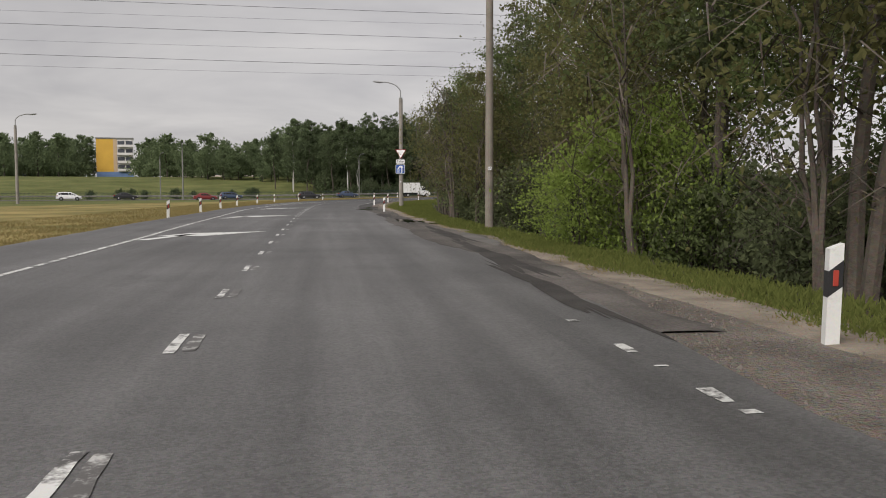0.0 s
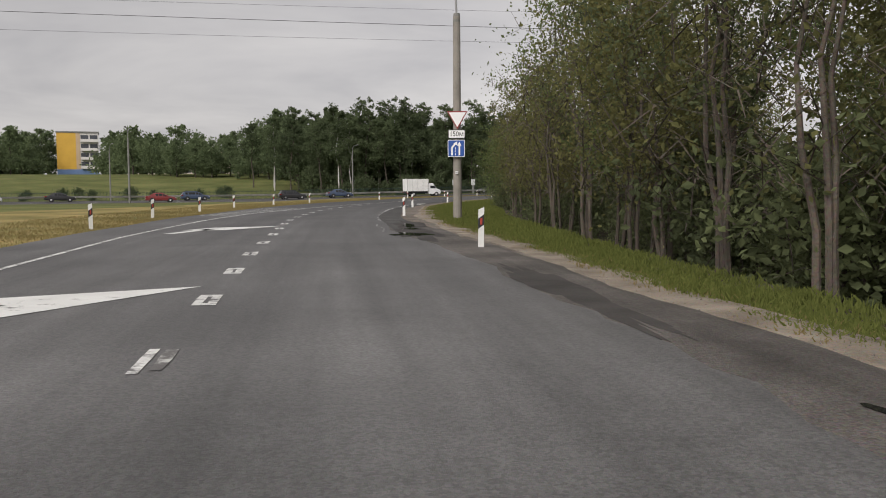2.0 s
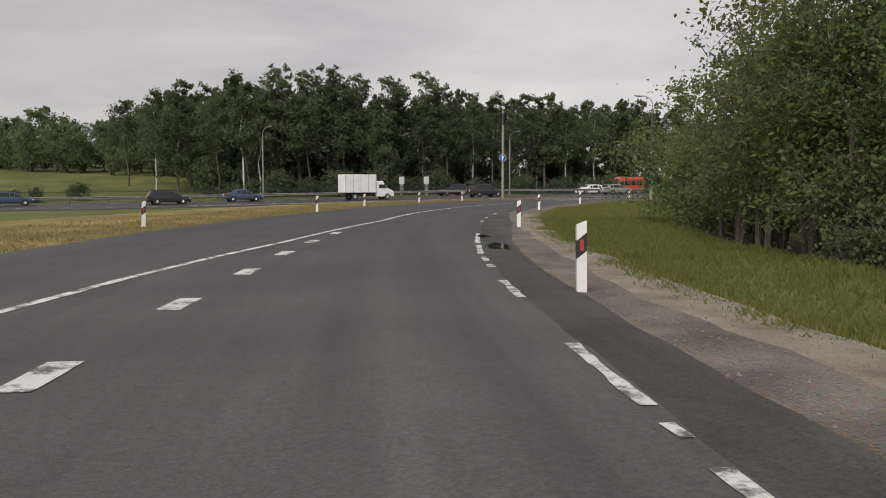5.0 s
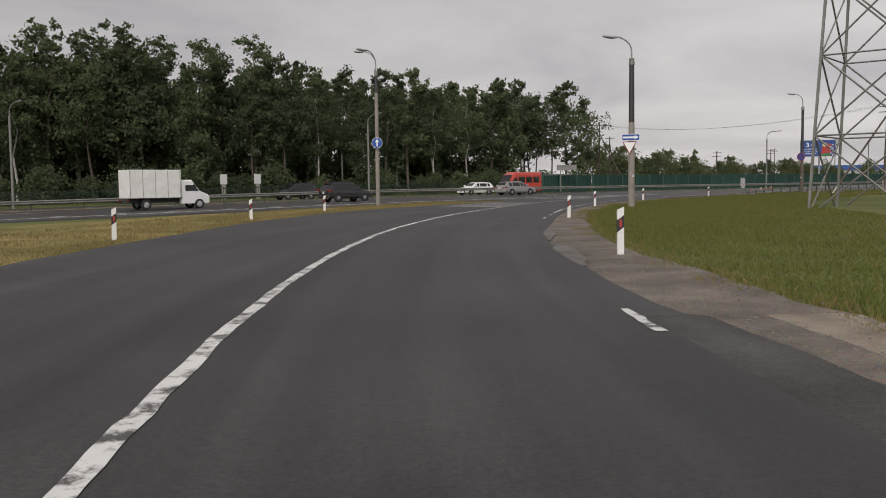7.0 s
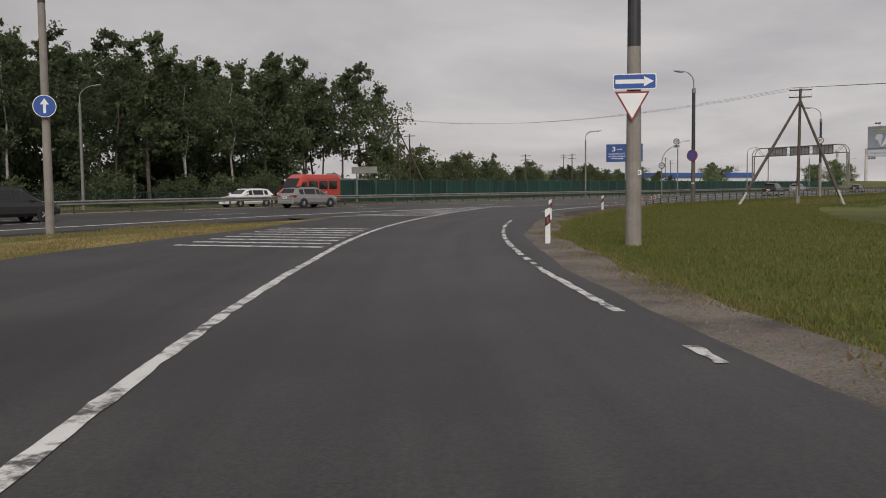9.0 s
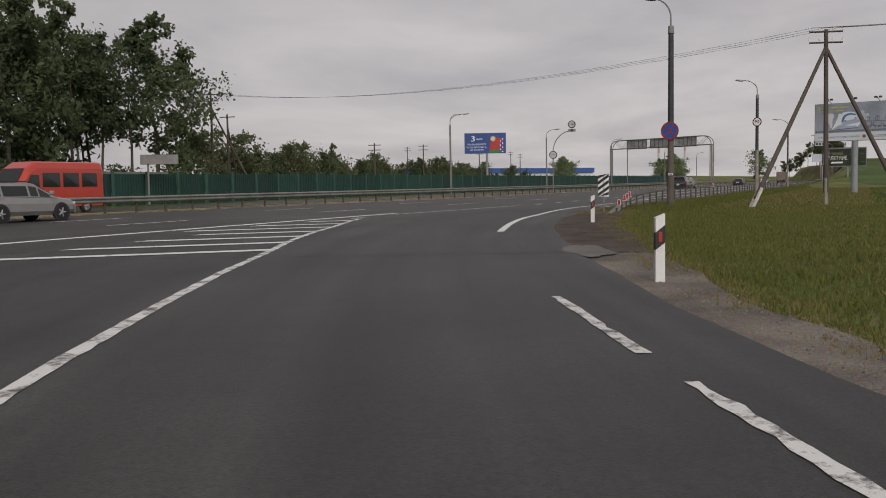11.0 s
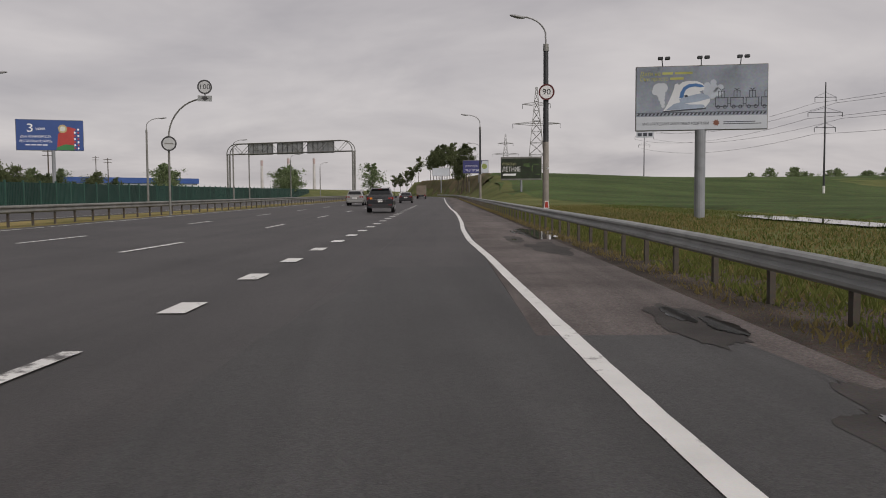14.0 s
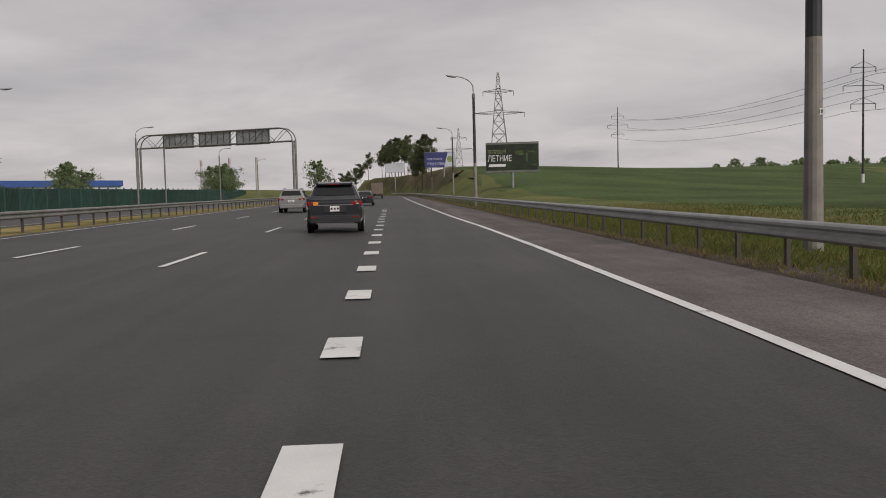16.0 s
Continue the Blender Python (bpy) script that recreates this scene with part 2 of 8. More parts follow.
def streaked(m, amount=0.30):
    """Long faint streaks and wheel tracks along the lanes, and a few darker oil stains."""
    t = m.node_tree
    p = t.nodes["Principled BSDF"]
    src = p.inputs["Base Color"].links[0].from_socket
    al, ac = N(t, "ShaderNodeAttribute"), N(t, "ShaderNodeAttribute")
    al.attribute_name, ac.attribute_name = "along", "across"
    cb = N(t, "ShaderNodeCombineXYZ")
    for at, k, f in ((al, 0, 0.035), (ac, 1, 1.1)):
        ml = N(t, "ShaderNodeMath")
        ml.operation = "MULTIPLY"
        ml.inputs[1].default_value = f
        t.links.new(at.outputs["Fac"], ml.inputs[0])
        t.links.new(ml.outputs[0], cb.inputs[k])
    n1 = N(t, "ShaderNodeTexNoise", Scale=1.0, Detail=5.0, Roughness=0.62)
    t.links.new(cb.outputs[0], n1.inputs["Vector"])
    r1 = N(t, "ShaderNodeMapRange")
    r1.inputs[1].default_value, r1.inputs[2].default_value, r1.inputs[3].default_value, r1.inputs[4].default_value = 0.32, 0.68, 1 - amount, 1 + amount
    t.links.new(n1.outputs["Fac"], r1.inputs[0])
    tco = N(t, "ShaderNodeTexCoord")
    n2 = N(t, "ShaderNodeTexNoise", Scale=0.55, Detail=7.0, Roughness=0.7)
    t.links.new(tco.outputs["Object"], n2.inputs["Vector"])
    r2 = N(t, "ShaderNodeMapRange")
    r2.inputs[1].default_value, r2.inputs[2].default_value, r2.inputs[3].default_value, r2.inputs[4].default_value = 0.56, 0.74, 1.0, 0.72
    t.links.new(n2.outputs["Fac"], r2.inputs[0])
    # pale and dark aggregate
    n3 = N(t, "ShaderNodeTexVoronoi", Scale=46.0)
    t.links.new(tco.outputs["Object"], n3.inputs["Vector"])
    sp3 = N(t, "ShaderNodeSeparateColor")
    t.links.new(n3.outputs["Color"], sp3.inputs[0])
    r3 = N(t, "ShaderNodeMapRange")
    r3.inputs[3].default_value, r3.inputs[4].default_value = 0.76, 1.24
    t.links.new(sp3.outputs[0], r3.inputs[0])
    out = src
    for r in (r1, r2, r3):
        v = N(t, "ShaderNodeVectorMath")
        v.operation = "SCALE"
        t.links.new(out, v.inputs[0])
        t.links.new(r.outputs[0], v.inputs["Scale"])
        out = v.outputs[0]
    t.links.new(out, p.inputs["Base Color"])


darker_along_y(ASPHALT, 0.38, 36, 112)
streaked(ASPHALT)
ASPHALT_HW = mat("asphalt_highway", (0.0428, 0.0398, 0.0392), 0.58, 0.30, 0.22, 70, 0.6, spec=0.36, dist=0.006)
streaked(ASPHALT_HW)
SHOULDER = mat("asphalt_shoulder", (0.120, 0.105, 0.100), 0.85, 0.34, 0.5, 50, 0.6, spec=0.14, dist=0.008)
streaked(SHOULDER, 0.28)
TAR = mat("fresh_tar", (0.056, 0.052, 0.049), 0.85, 0.4, 1.0, 40, 0.5, spec=0.2)
GRAVEL = mat("gravel", (0.190, 0.166, 0.142), 0.95, 0.5, 0.7, 26, 1.0, spec=0.15, tint=(0.088, 0.078, 0.069), dist=0.04)
FIELD = mat("crop_field", (0.066, 0.094, 0.034), 0.95, 0.5, 0.06, 1.6, 1.0, spec=0.1, tint=(0.038, 0.056, 0.020), dist=0.15)
DIRT = mat("dark_dirt", (0.088, 0.072, 0.060), 0.95, 0.5, 0.9, 26, 1.0, spec=0.15, tint=(0.045, 0.037, 0.031), dist=0.04)
DUST = mat("dusty_track", (0.25, 0.215, 0.175), 0.95, 0.4, 1.2, 30, 0.8, spec=0.15, tint=(0.15, 0.125, 0.10), dist=0.03)
STRIP = mat("newer_asphalt", (0.060, 0.058, 0.056), 0.75, 0.35, 0.6, 60, 0.6, spec=0.22, dist=0.008)
BROKEN = mat("broken_asphalt", (0.112, 0.101, 0.093), 0.8, 0.4, 0.5, 40, 0.8, spec=0.2, tint=(0.060, 0.055, 0.051), dist=0.012)
streaked(BROKEN, 0.28)
PALE_ASPHALT = mat("dusty_asphalt", (0.135, 0.128, 0.120), 0.85, 0.3, 0.8, 50, 0.5, spec=0.2, dist=0.006)
streaked(STRIP, 0.25)
LITTER = mat("leaf_litter", (0.085, 0.075, 0.052), 0.95, 0.5, 0.8, 14, 1.0, spec=0.1, tint=(0.042, 0.042, 0.028), dist=0.06)
BANK = mat("bank_earth", (0.150, 0.118, 0.072), 0.95, 0.5, 0.09, 3, 1.0, spec=0.1, tint=(0.072, 0.078, 0.030), dist=0.1)
STEEL_BROWN = mat("rusty_brown_steel", (0.085, 0.072, 0.058), 0.75, 0.35, 1.0, 30, 0.2, metal=0.2, dirt=0.4)
STONE = mat("pebbles", (0.15, 0.13, 0.112), 0.9, 0.4, 4, 40, 0.4, spec=0.2)
PAINT = worn_paint("road_paint", (0.62, 0.62, 0.60), (0.085, 0.082, 0.08), 0.15)
PAINT_CHIPPED = worn_paint("chipped_road_paint", (0.62, 0.62, 0.60), (0.07, 0.067, 0.065), 0.44, 2.6)
PAINT_FADED = worn_paint("faded_road_paint", (0.46, 0.46, 0.44), (0.095, 0.09, 0.086), 0.78, 3.5)
PAINT_WORN = worn_paint("worn_road_paint", (0.58, 0.58, 0.56), (0.085, 0.082, 0.08), 0.45, 3.0)
GRASS_GROUND = mat("grass_ground", (0.118, 0.122, 0.046), 0.95, 0.45, 0.12, 6, 0.8, spec=0.1, tint=(0.066, 0.080, 0.026), dist=0.05)
DRY_GROUND = mat("dry_grass_ground", (0.26, 0.20, 0.085), 0.95, 0.4, 0.22, 7, 0.8, spec=0.1, tint=(0.10, 0.10, 0.035), dist=0.05)
WATER = mat("puddle_water", (0.02, 0.02, 0.02), 0.03, 0.1, 1.0, 3, 0.0, spec=0.6)
CONCRETE = mat("pole_concrete", (0.235, 0.215, 0.190), 0.9, 0.25, 1.2, 60, 0.35, dirt=0.35)
DARK_CONCRETE = mat("dark_pole_concrete", (0.105, 0.088, 0.074), 0.9, 0.3, 1.2, 60, 0.35, dirt=0.35)
DARK_POLE = mat("dark_pole_wood", (0.075, 0.06, 0.048), 0.85, 0.35, 1.5, 35, 0.5)
STEEL = mat("galvanised_steel", (0.36, 0.37, 0.36), 0.55, 0.2, 1.5, 60, 0.1, metal=0.55, dirt=0.3)
STEEL_OLD = mat("weathered_steel", (0.20, 0.20, 0.185), 0.7, 0.3, 1.2, 40, 0.2, metal=0.3, dirt=0.4)
DARK_METAL = mat("dark_metal", (0.045, 0.047, 0.05), 0.6, 0.25, 2, 40, 0.1, metal=0.3)
LAMP_GREY = mat("lamp_grey", (0.25, 0.25, 0.25), 0.5, 0.2, 3, 40, 0.1, metal=0.2)
WHITE = mat("white_plastic", (0.66, 0.66, 0.64), 0.5, 0.12, 2.5, 50, 0.05, dirt=0.25)
BLACK = mat("black_plastic", (0.022, 0.022, 0.024), 0.5, 0.2, 4, 50, 0.05)
RED_REFL = mat("red_reflector", (0.34, 0.05, 0.035), 0.3, 0.2, 8, 90, 0.1)
SIGN_BLUE = mat("sign_blue", (0.02, 0.075, 0.30), 0.45, 0.1, 2, 40, 0.03)
SIGN_WHITE = mat("sign_white", (0.74, 0.74, 0.74), 0.45, 0.08, 2, 40, 0.03)
SIGN_RED = mat("sign_red", (0.24, 0.035, 0.035), 0.45, 0.1, 2, 40, 0.03)
SIGN_GREY = mat("sign_back_grey", (0.24, 0.25, 0.25), 0.55, 0.15, 2, 40, 0.05, metal=0.4)
BARK = mat("bark", (0.085, 0.07, 0.055), 0.95, 0.4, 2, 18, 0.8, each=0.25, dist=0.03)
BIRCH = mat("birch_bark", (0.42, 0.41, 0.38), 0.9, 0.5, 2.5, 9, 0.5, each=0.2, dirt=0.8, dist=0.02)
LEAF_A = leaf_mat("leaf_mid", (0.090, 0.118, 0.050), (0.210, 0.258, 0.100))
LEAF_B = leaf_mat("leaf_bright", (0.150, 0.205, 0.050), (0.290, 0.370, 0.095))
LEAF_C = leaf_mat("leaf_dark", (0.084, 0.100, 0.058), (0.200, 0.230, 0.112))
# leaves of the far woods: aerial haze put into a paler green
LEAF_E = leaf_mat("leaf_far_hazed", (0.128, 0.165, 0.092), (0.265, 0.330, 0.170))
LEAF_F = leaf_mat("leaf_belt", (0.070, 0.092, 0.055), (0.165, 0.205, 0.105))
LEAF_D = leaf_mat("leaf_brownish", (0.104, 0.108, 0.048), (0.220, 0.212, 0.088))
GRASS_BLADE = leaf_mat("grass_green", (0.086, 0.110, 0.030), (0.205, 0.225, 0.070))
GRASS_DRY = leaf_mat("grass_dry", (0.19, 0.155, 0.066), (0.33, 0.27, 0.125))
GLASS = mat("car_glass", (0.012, 0.014, 0.015), 0.06, 0.1, 2, 30, 0.0, spec=0.7)
TYRE = mat("tyre_rubber", (0.018, 0.018, 0.018), 0.9, 0.2, 6, 60, 0.2)
RIM = mat("alloy_rim", (0.42, 0.42, 0.43), 0.35, 0.15, 5, 40, 0.05, metal=0.7)
CHROME = mat("chrome", (0.6, 0.6, 0.6), 0.2, 0.05, 5, 40, 0.0, metal=1.0)
TAIL = mat("tail_light", (0.19, 0.012, 0.012), 0.2, 0.1, 5, 40, 0.0, spec=0.6)
HEADLAMP = mat("headlamp", (0.55, 0.56, 0.58), 0.12, 0.1, 5, 40, 0.0, spec=0.8)
ORANGE = mat("turn_light", (0.75, 0.28, 0.03), 0.25, 0.1, 5, 40, 0.0)


def paint(name, c, rough=0.3):
    m = mat(name, c, rough, 0.08, 2, 60, 0.02, spec=0.6, dirt=0.08)
    m.node_tree.nodes["Principled BSDF"].inputs["Coat Weight"].default_value = 0.5
    return m


CAR_DARK = paint("car_dark_blue_grey", (0.010, 0.012, 0.015))
CAR_SILVER = paint("car_silver", (0.21, 0.21, 0.205))
CAR_WHITE = paint("car_white", (0.70, 0.70, 0.70))
CAR_RED = paint("car_red", (0.17, 0.02, 0.02))
CAR_BLUE = paint("car_blue", (0.035, 0.055, 0.10))
CAR_BLACK = paint("car_black", (0.014, 0.014, 0.016))
VAN_RED = paint("van_red", (0.42, 0.045, 0.03))
BOX_WHITE = mat("truck_box_white", (0.68, 0.68, 0.66), 0.5, 0.1, 1, 30, 0.05, dirt=0.2)

# ---- building helpers ----


def finish(bm, name, material, smooth=False):
    me = bpy.data.meshes.new(name)
    bmesh.ops.recalc_face_normals(bm, faces=bm.faces)
    bm.to_mesh(me)
    bm.free()
    for m in material if isinstance(material, (list, tuple)) else [material]:
        me.materials.append(m)
    if smooth:
        me.shade_smooth()
    return me


def part(name, bm, material, parent, label="", smooth=False):
    me = bm if isinstance(bm, bpy.types.Mesh) else finish(bm, name, material, smooth)
    ob = new(name, me)
    ob.parent = parent
    if label:
        ob["label"] = label
    return ob


def thing(name, label, category, m=None, group=""):
    ob = new(name)
    ob.empty_display_size = 0.3
    if m is not None:
        ob.matrix_basis = m
    return tagged(ob, label, category, group)


def setting(name, me, label, category):
    return tagged(new(name, me), label, category, kind="structure")


def box(bm, x0, x1, y0, y1, z0, z1, bevel=0.0):
    r = bmesh.ops.create_cube(bm, size=1.0, matrix=Matrix.LocRotScale(((x0 + x1) / 2, (y0 + y1) / 2, (z0 + z1) / 2), None, (abs(x1 - x0), abs(y1 - y0), abs(z1 - z0))))
    if bevel:
        es = list({e for v in r["verts"] for e in v.link_edges})
        bmesh.ops.bevel(bm, geom=es, offset=bevel, segments=1, affect="EDGES")
    return bm


def rod(bm, p, q, r0, r1=None, seg=8, caps=True):
    """A tapered rod from p to q."""
    p, q = Vector(p), Vector(q)
    r1 = r0 if r1 is None else r1
    d = q - p
    rot = d.to_track_quat("Z", "Y").to_matrix()
    rings = []
    for c, r in ((p, r0), (q, r1)):
        rings.append([bm.verts.new(c + rot @ Vector((r * math.cos(6.28318 * k / seg), r * math.sin(6.28318 * k / seg), 0))) for k in range(seg)])
    for k in range(seg):
        bm.faces.new((rings[0][k], rings[0][(k + 1) % seg], rings[1][(k + 1) % seg], rings[1][k]))
    if caps:
        bm.faces.new(rings[0][::-1])
        bm.faces.new(rings[1])
    return bm


def pipe(bm, pts, r, seg=6):
    """One bent tube through the points."""
    pts = [Vector(p) for p in pts]
    rings = []
    for k, p in enumerate(pts):
        d = pts[min(k + 1, len(pts) - 1)] - pts[max(k - 1, 0)]
        rot = d.to_track_quat("Z", "Y").to_matrix()
        rings.append([bm.verts.new(p + rot @ Vector((r * math.cos(6.28318 * j / seg), r * math.sin(6.28318 * j / seg), 0))) for j in range(seg)])
    for a, b in zip(rings, rings[1:]):
        near = min(range(seg), key=lambda o: (a[0].co - b[o].co).length)
        for j in range(seg):
            bm.faces.new((a[j], a[(j + 1) % seg], b[(j + 1 + near) % seg], b[(j + near) % seg]))
    bm.faces.new(rings[0][::-1])
    bm.faces.new(rings[-1])
    return bm


def slab(bm, outline, t, axis="y", at=0.0):
    """A flat outline, as (u, v) points, given thickness t. axis y: u along x, v along z, the front face at y = at."""
    def place(u, v, w):
        return (u, at + w, v) if axis == "y" else (at + w, u, v) if axis == "x" else (u, v, at + w)
    a = [bm.verts.new(place(u, v, 0)) for u, v in outline]
    b = [bm.verts.new(place(u, v, t)) for u, v in outline]
    bm.faces.new(a)
    bm.faces.new(b[::-1])
    n = len(a)
    for k in range(n):
        bm.faces.new((a[k], b[k], b[(k + 1) % n], a[(k + 1) % n]))
    return bm


def disc(r, seg=28, cx=0.0, cz=0.0):
    return [(cx + r * math.cos(6.28318 * k / seg), cz + r * math.sin(6.28318 * k / seg)) for k in range(seg)]


def round_rect(w, h, r=0.04, cx=0.0, cz=0.0):
    out = []
    for sx, sz, a0 in ((1, 1, 0), (-1, 1, 90), (-1, -1, 180), (1, -1, 270)):
        for k in range(4):
            a = radians(a0 + 30 * k)
            out.append((cx + sx * (w / 2 - r) + r * math.cos(a), cz + sz * (h / 2 - r) + r * math.sin(a)))
    return out


def ring(bm, ro, ri, t, at=0.0, seg=32):
    """A flat ring that faces -y."""
    o, i = disc(ro, seg), disc(ri, seg)
    vs = [[bm.verts.new((u, at + w, v)) for u, v in c] for c, w in ((o, 0), (i, 0), (o, t), (i, t))]
    for k in range(seg):
        n = (k + 1) % seg
        for a, b in ((0, 1), (1, 3), (3, 2), (2, 0)):
            bm.faces.new((vs[a][k], vs[a][n], vs[b][n], vs[b][k]))
    return bm


def words(text, size, cx, cz, y, width=None, depth=0.004):
    """Lettering that faces -y, centred on (cx, cz), as a mesh."""
    cu = bpy.data.curves.new("lettering", "FONT")
    cu.body, cu.size, cu.align_x, cu.align_y, cu.extrude = text, size, "CENTER", "CENTER", depth / 2
    cu.resolution_u = 3
    ob = bpy.data.objects.new("lettering", cu)
    me = bpy.data.meshes.new_from_object(ob)
    bpy.data.objects.remove(ob)
    co = np.empty(len(me.vertices) * 3)
    me.vertices.foreach_get("co", co)
    co = co.reshape(-1, 3)
    if width and len(co):
        co[:, 0] *= width / max(1e-6, np.ptp(co[:, 0]))
    me.vertices.foreach_set("co", np.stack([co[:, 0] + cx, y - co[:, 2], co[:, 1] + cz], 1).ravel())
    return me


def lettering(name, text, size, cx, cz, y, material, parent, width=None):
    me = words(text, size, cx, cz, y, width)
    me.materials.append(material)
    return part(name, me, material, parent)


def strip(left, right, z=0.0, thick=0.0):
    """A ribbon between two rows of (x, y) points; z may be a function of x and y."""
    zf = z if callable(z) else (lambda x, y: z)
    n = len(left)
    vs = [(x, y, zf(x, y)) for x, y in left] + [(x, y, zf(x, y)) for x, y in right]
    fs = [(k, n + k, n + k + 1, k + 1) for k in range(n - 1)]
    me = bpy.data.meshes.new("strip")
    me.from_pydata(vs, [], fs)
    return me


def shift(me, m):
    me.transform(m)
    return me


# ---- plan: the ramp's course and the highway's axis ----
# The ramp's course is the line on which the car drives; offsets to its left are positive.
_xy = np.array([r[1][:2] for r in PATH])
_d0, _d1 = _xy[1] - _xy[0], _xy[-1] - _xy[-2]
_d0, _d1 = _d0 / np.linalg.norm(_d0), _d1 / np.linalg.norm(_d1)
_xy = np.vstack([_xy[0] - _d0 * np.arange(70, 0, -2)[:, None], _xy, _xy[-1] + _d1 * np.arange(2, 60, 2)[:, None]])
_s = np.r_[0, np.cumsum(np.linalg.norm(np.diff(_xy, axis=0), axis=1))] - 70


def course(s, off=0.0):
    """The place s metres along the ramp's course and off metres to its left."""
    x, y = np.interp(s, _s, _xy[:, 0]), np.interp(s, _s, _xy[:, 1])
    a, b = s - 2.0, s + 2.0
    tx, ty = np.interp(b, _s, _xy[:, 0]) - np.interp(a, _s, _xy[:, 0]), np.interp(b, _s, _xy[:, 1]) - np.interp(a, _s, _xy[:, 1])
    n = math.hypot(tx, ty)
    return float(x - ty / n * off), float(y + tx / n * off)


def ease(a, b, v):
    t = min(1.0, max(0.0, (v - a) / (b - a)))
    return t * t * (3 - 2 * t)


HX, HY, HC, HS = 150.0, 186.75, 0.99619, 0.08716


def hw(s, n):
    """Highway coordinates: s along it (0 at x = 150), n to its left from the lane line beside the merging lane."""
    n += 1.9 * (1 - ease(-60, -18, s)) * min(1.0, max(0.0, (n + 2) / 2)) + 0.0008 * max(0.0, s - 170) ** 2
    return HX + s * HC - n * HS, HY + s * HS + n * HC


def hw_of(x, y):
    return (x - HX) * HC + (y - HY) * HS, -(x - HX) * HS + (y - HY) * HC


def road_z(x, y):
    """The highway's surface: a little lower far back along it, and a cross fall up to the median."""
    s, n = hw_of(x, y)
    z = -0.75 * (1 - ease(-150, -72, s))
    if n > 0:
        z += 0.0145 * min(n, 13.0) if n < 15 else 0.19 - 0.012 * (n - 15)
    return z


def table(rows):
    a, b = zip(*rows)
    return lambda s: float(np.interp(s, a, b))


LEFT_LINE = table([(-70, 5.0), (27, 4.95), (46, 5.3), (60, 5.7), (73, 5.4), (82, 5.1), (90, 4.1), (99, 3.2), (106, 2.3), (119, 1.25), (128, 1.33), (134, 1.35), (140, 1.39), (147, 1.60), (156, 1.78), (169, 1.84), (181, 2.2), (197, 2.7), (208, 3.72), (214.4, 4.8), (217.5, 5.5), (220, 6.2)])
LANE_LINE = table([(-70, 1.1), (8, 1.13), (34, 1.2), (42, 1.34), (54, 1.6), (62, 1.65), (75.4, 1.96), (80, 2.10), (83, 2.18), (87, 2.2), (90, 2.14), (98, 1.8), (105, 1.7), (114, 1.5)])
RIGHT_LINE = table([(-70, -2.6), (10, -2.6), (74, -1.72), (84, -1.64), (92, -1.87), (97, -2.0), (102, -2.12), (112, -2.5), (135, -2.75), (158, -2.65), (165, -2.4), (176, -2.2), (190, -2.0), (204, -2.2), (212, -1.95), (223, -1.68), (235, -2.05)])
RIGHT_EDGE = table([(-70, -3.2), (6, -3.0), (10, -3.3), (23, -4.2), (43, -3.4), (60, -3.0), (75, -2.5), (90, -2.4), (102, -2.7), (117, -3.5), (130, -3.1), (152, -3.1), (166, -2.8), (176, -2.8), (199, -3.4), (222, -3.3), (232, -3.3), (240, -3.8)])
RIGHT_GRASS = table([(-70, -5.4), (9, -5.15), (20, -4.85), (35, -4.75), (45, -4.55), (52, -4.6), (66, -4.3), (79, -4.2), (96, -4.2), (105, -4.5), (132, -4.8), (149, -4.3), (162, -3.9), (176, -3.7), (190, -4.1), (200, -5.1), (212, -5.3), (224, -5.0), (240, -5.6)])
LEFT_EDGE = table([(-70, 7.5), (66, 7.5), (106, 7.35), (130, 6.8), (140, 7.2), (153, 8.4), (163, 8.9), (172, 8.2), (183, 7.0), (197, 7.6), (203, 7.8)])


WOOD_FOOT = table([(-70, -6.7), (10, -6.5), (20, -6.2), (35, -6.0), (45, -5.8), (52, -6.1), (62, -6.8), (70, -7.3), (79, -7.6), (90, -8.4), (105, -8.2), (120, -9.5)])
_foot = np.array([course(s, WOOD_FOOT(s)) for s in range(-70, 121, 2)])


def hill(x, y):
    """The open ground: flat by the roads, rising beyond the highway and into a field on the other side."""
    s, n = hw_of(x, y)
    z = -0.10
    z += -0.75 * (1 - ease(-150, -72, s)) * ease(-45, -8, n)
    far = ease(34, 150, n)
    z += far * (6.5 * (1 - ease(-60, 10, s)) + 0.6 * ease(-60, 10, s))
    # the green slope and the bank that closes the view along the highway
    nc = n - 0.0008 * min(max(0.0, s - 170), 170) ** 2
    m = min(max(0.0, -nc - 9), 110)
    z += (6.4 - 1.5 * ease(10, 60, m)) * ease(25 + m, 190 - 0.1 * m, s) * ease(7.5, 14, -nc)
    # the wood's floor lies in a hollow below the verge
    if -70 < y < 118:
        z -= 0.75 * ease(0.0, 2.6, x - float(np.interp(y, _foot[:, 1], _foot[:, 0]))) * (1 - ease(30, 60, x)) * (1 - ease(100, 118, y))
    z += 5.0 * ease(150, 260, s) * ease(24, 44, n) * (1 - ease(44, 90, n)) * 0.6
    return z

# ---- ground: one sheet to the horizon ----
def axis_lines(lo, hi, step, far):
    a = list(np.arange(lo, hi + 0.1, step))
    d, out = step, []
    while (out[-1] if out else hi) < far:
        d *= 1.35
        out.append((out[-1] if out else hi) + d)
    return np.array([lo - (v - hi) for v in out[::-1]] + a + out)


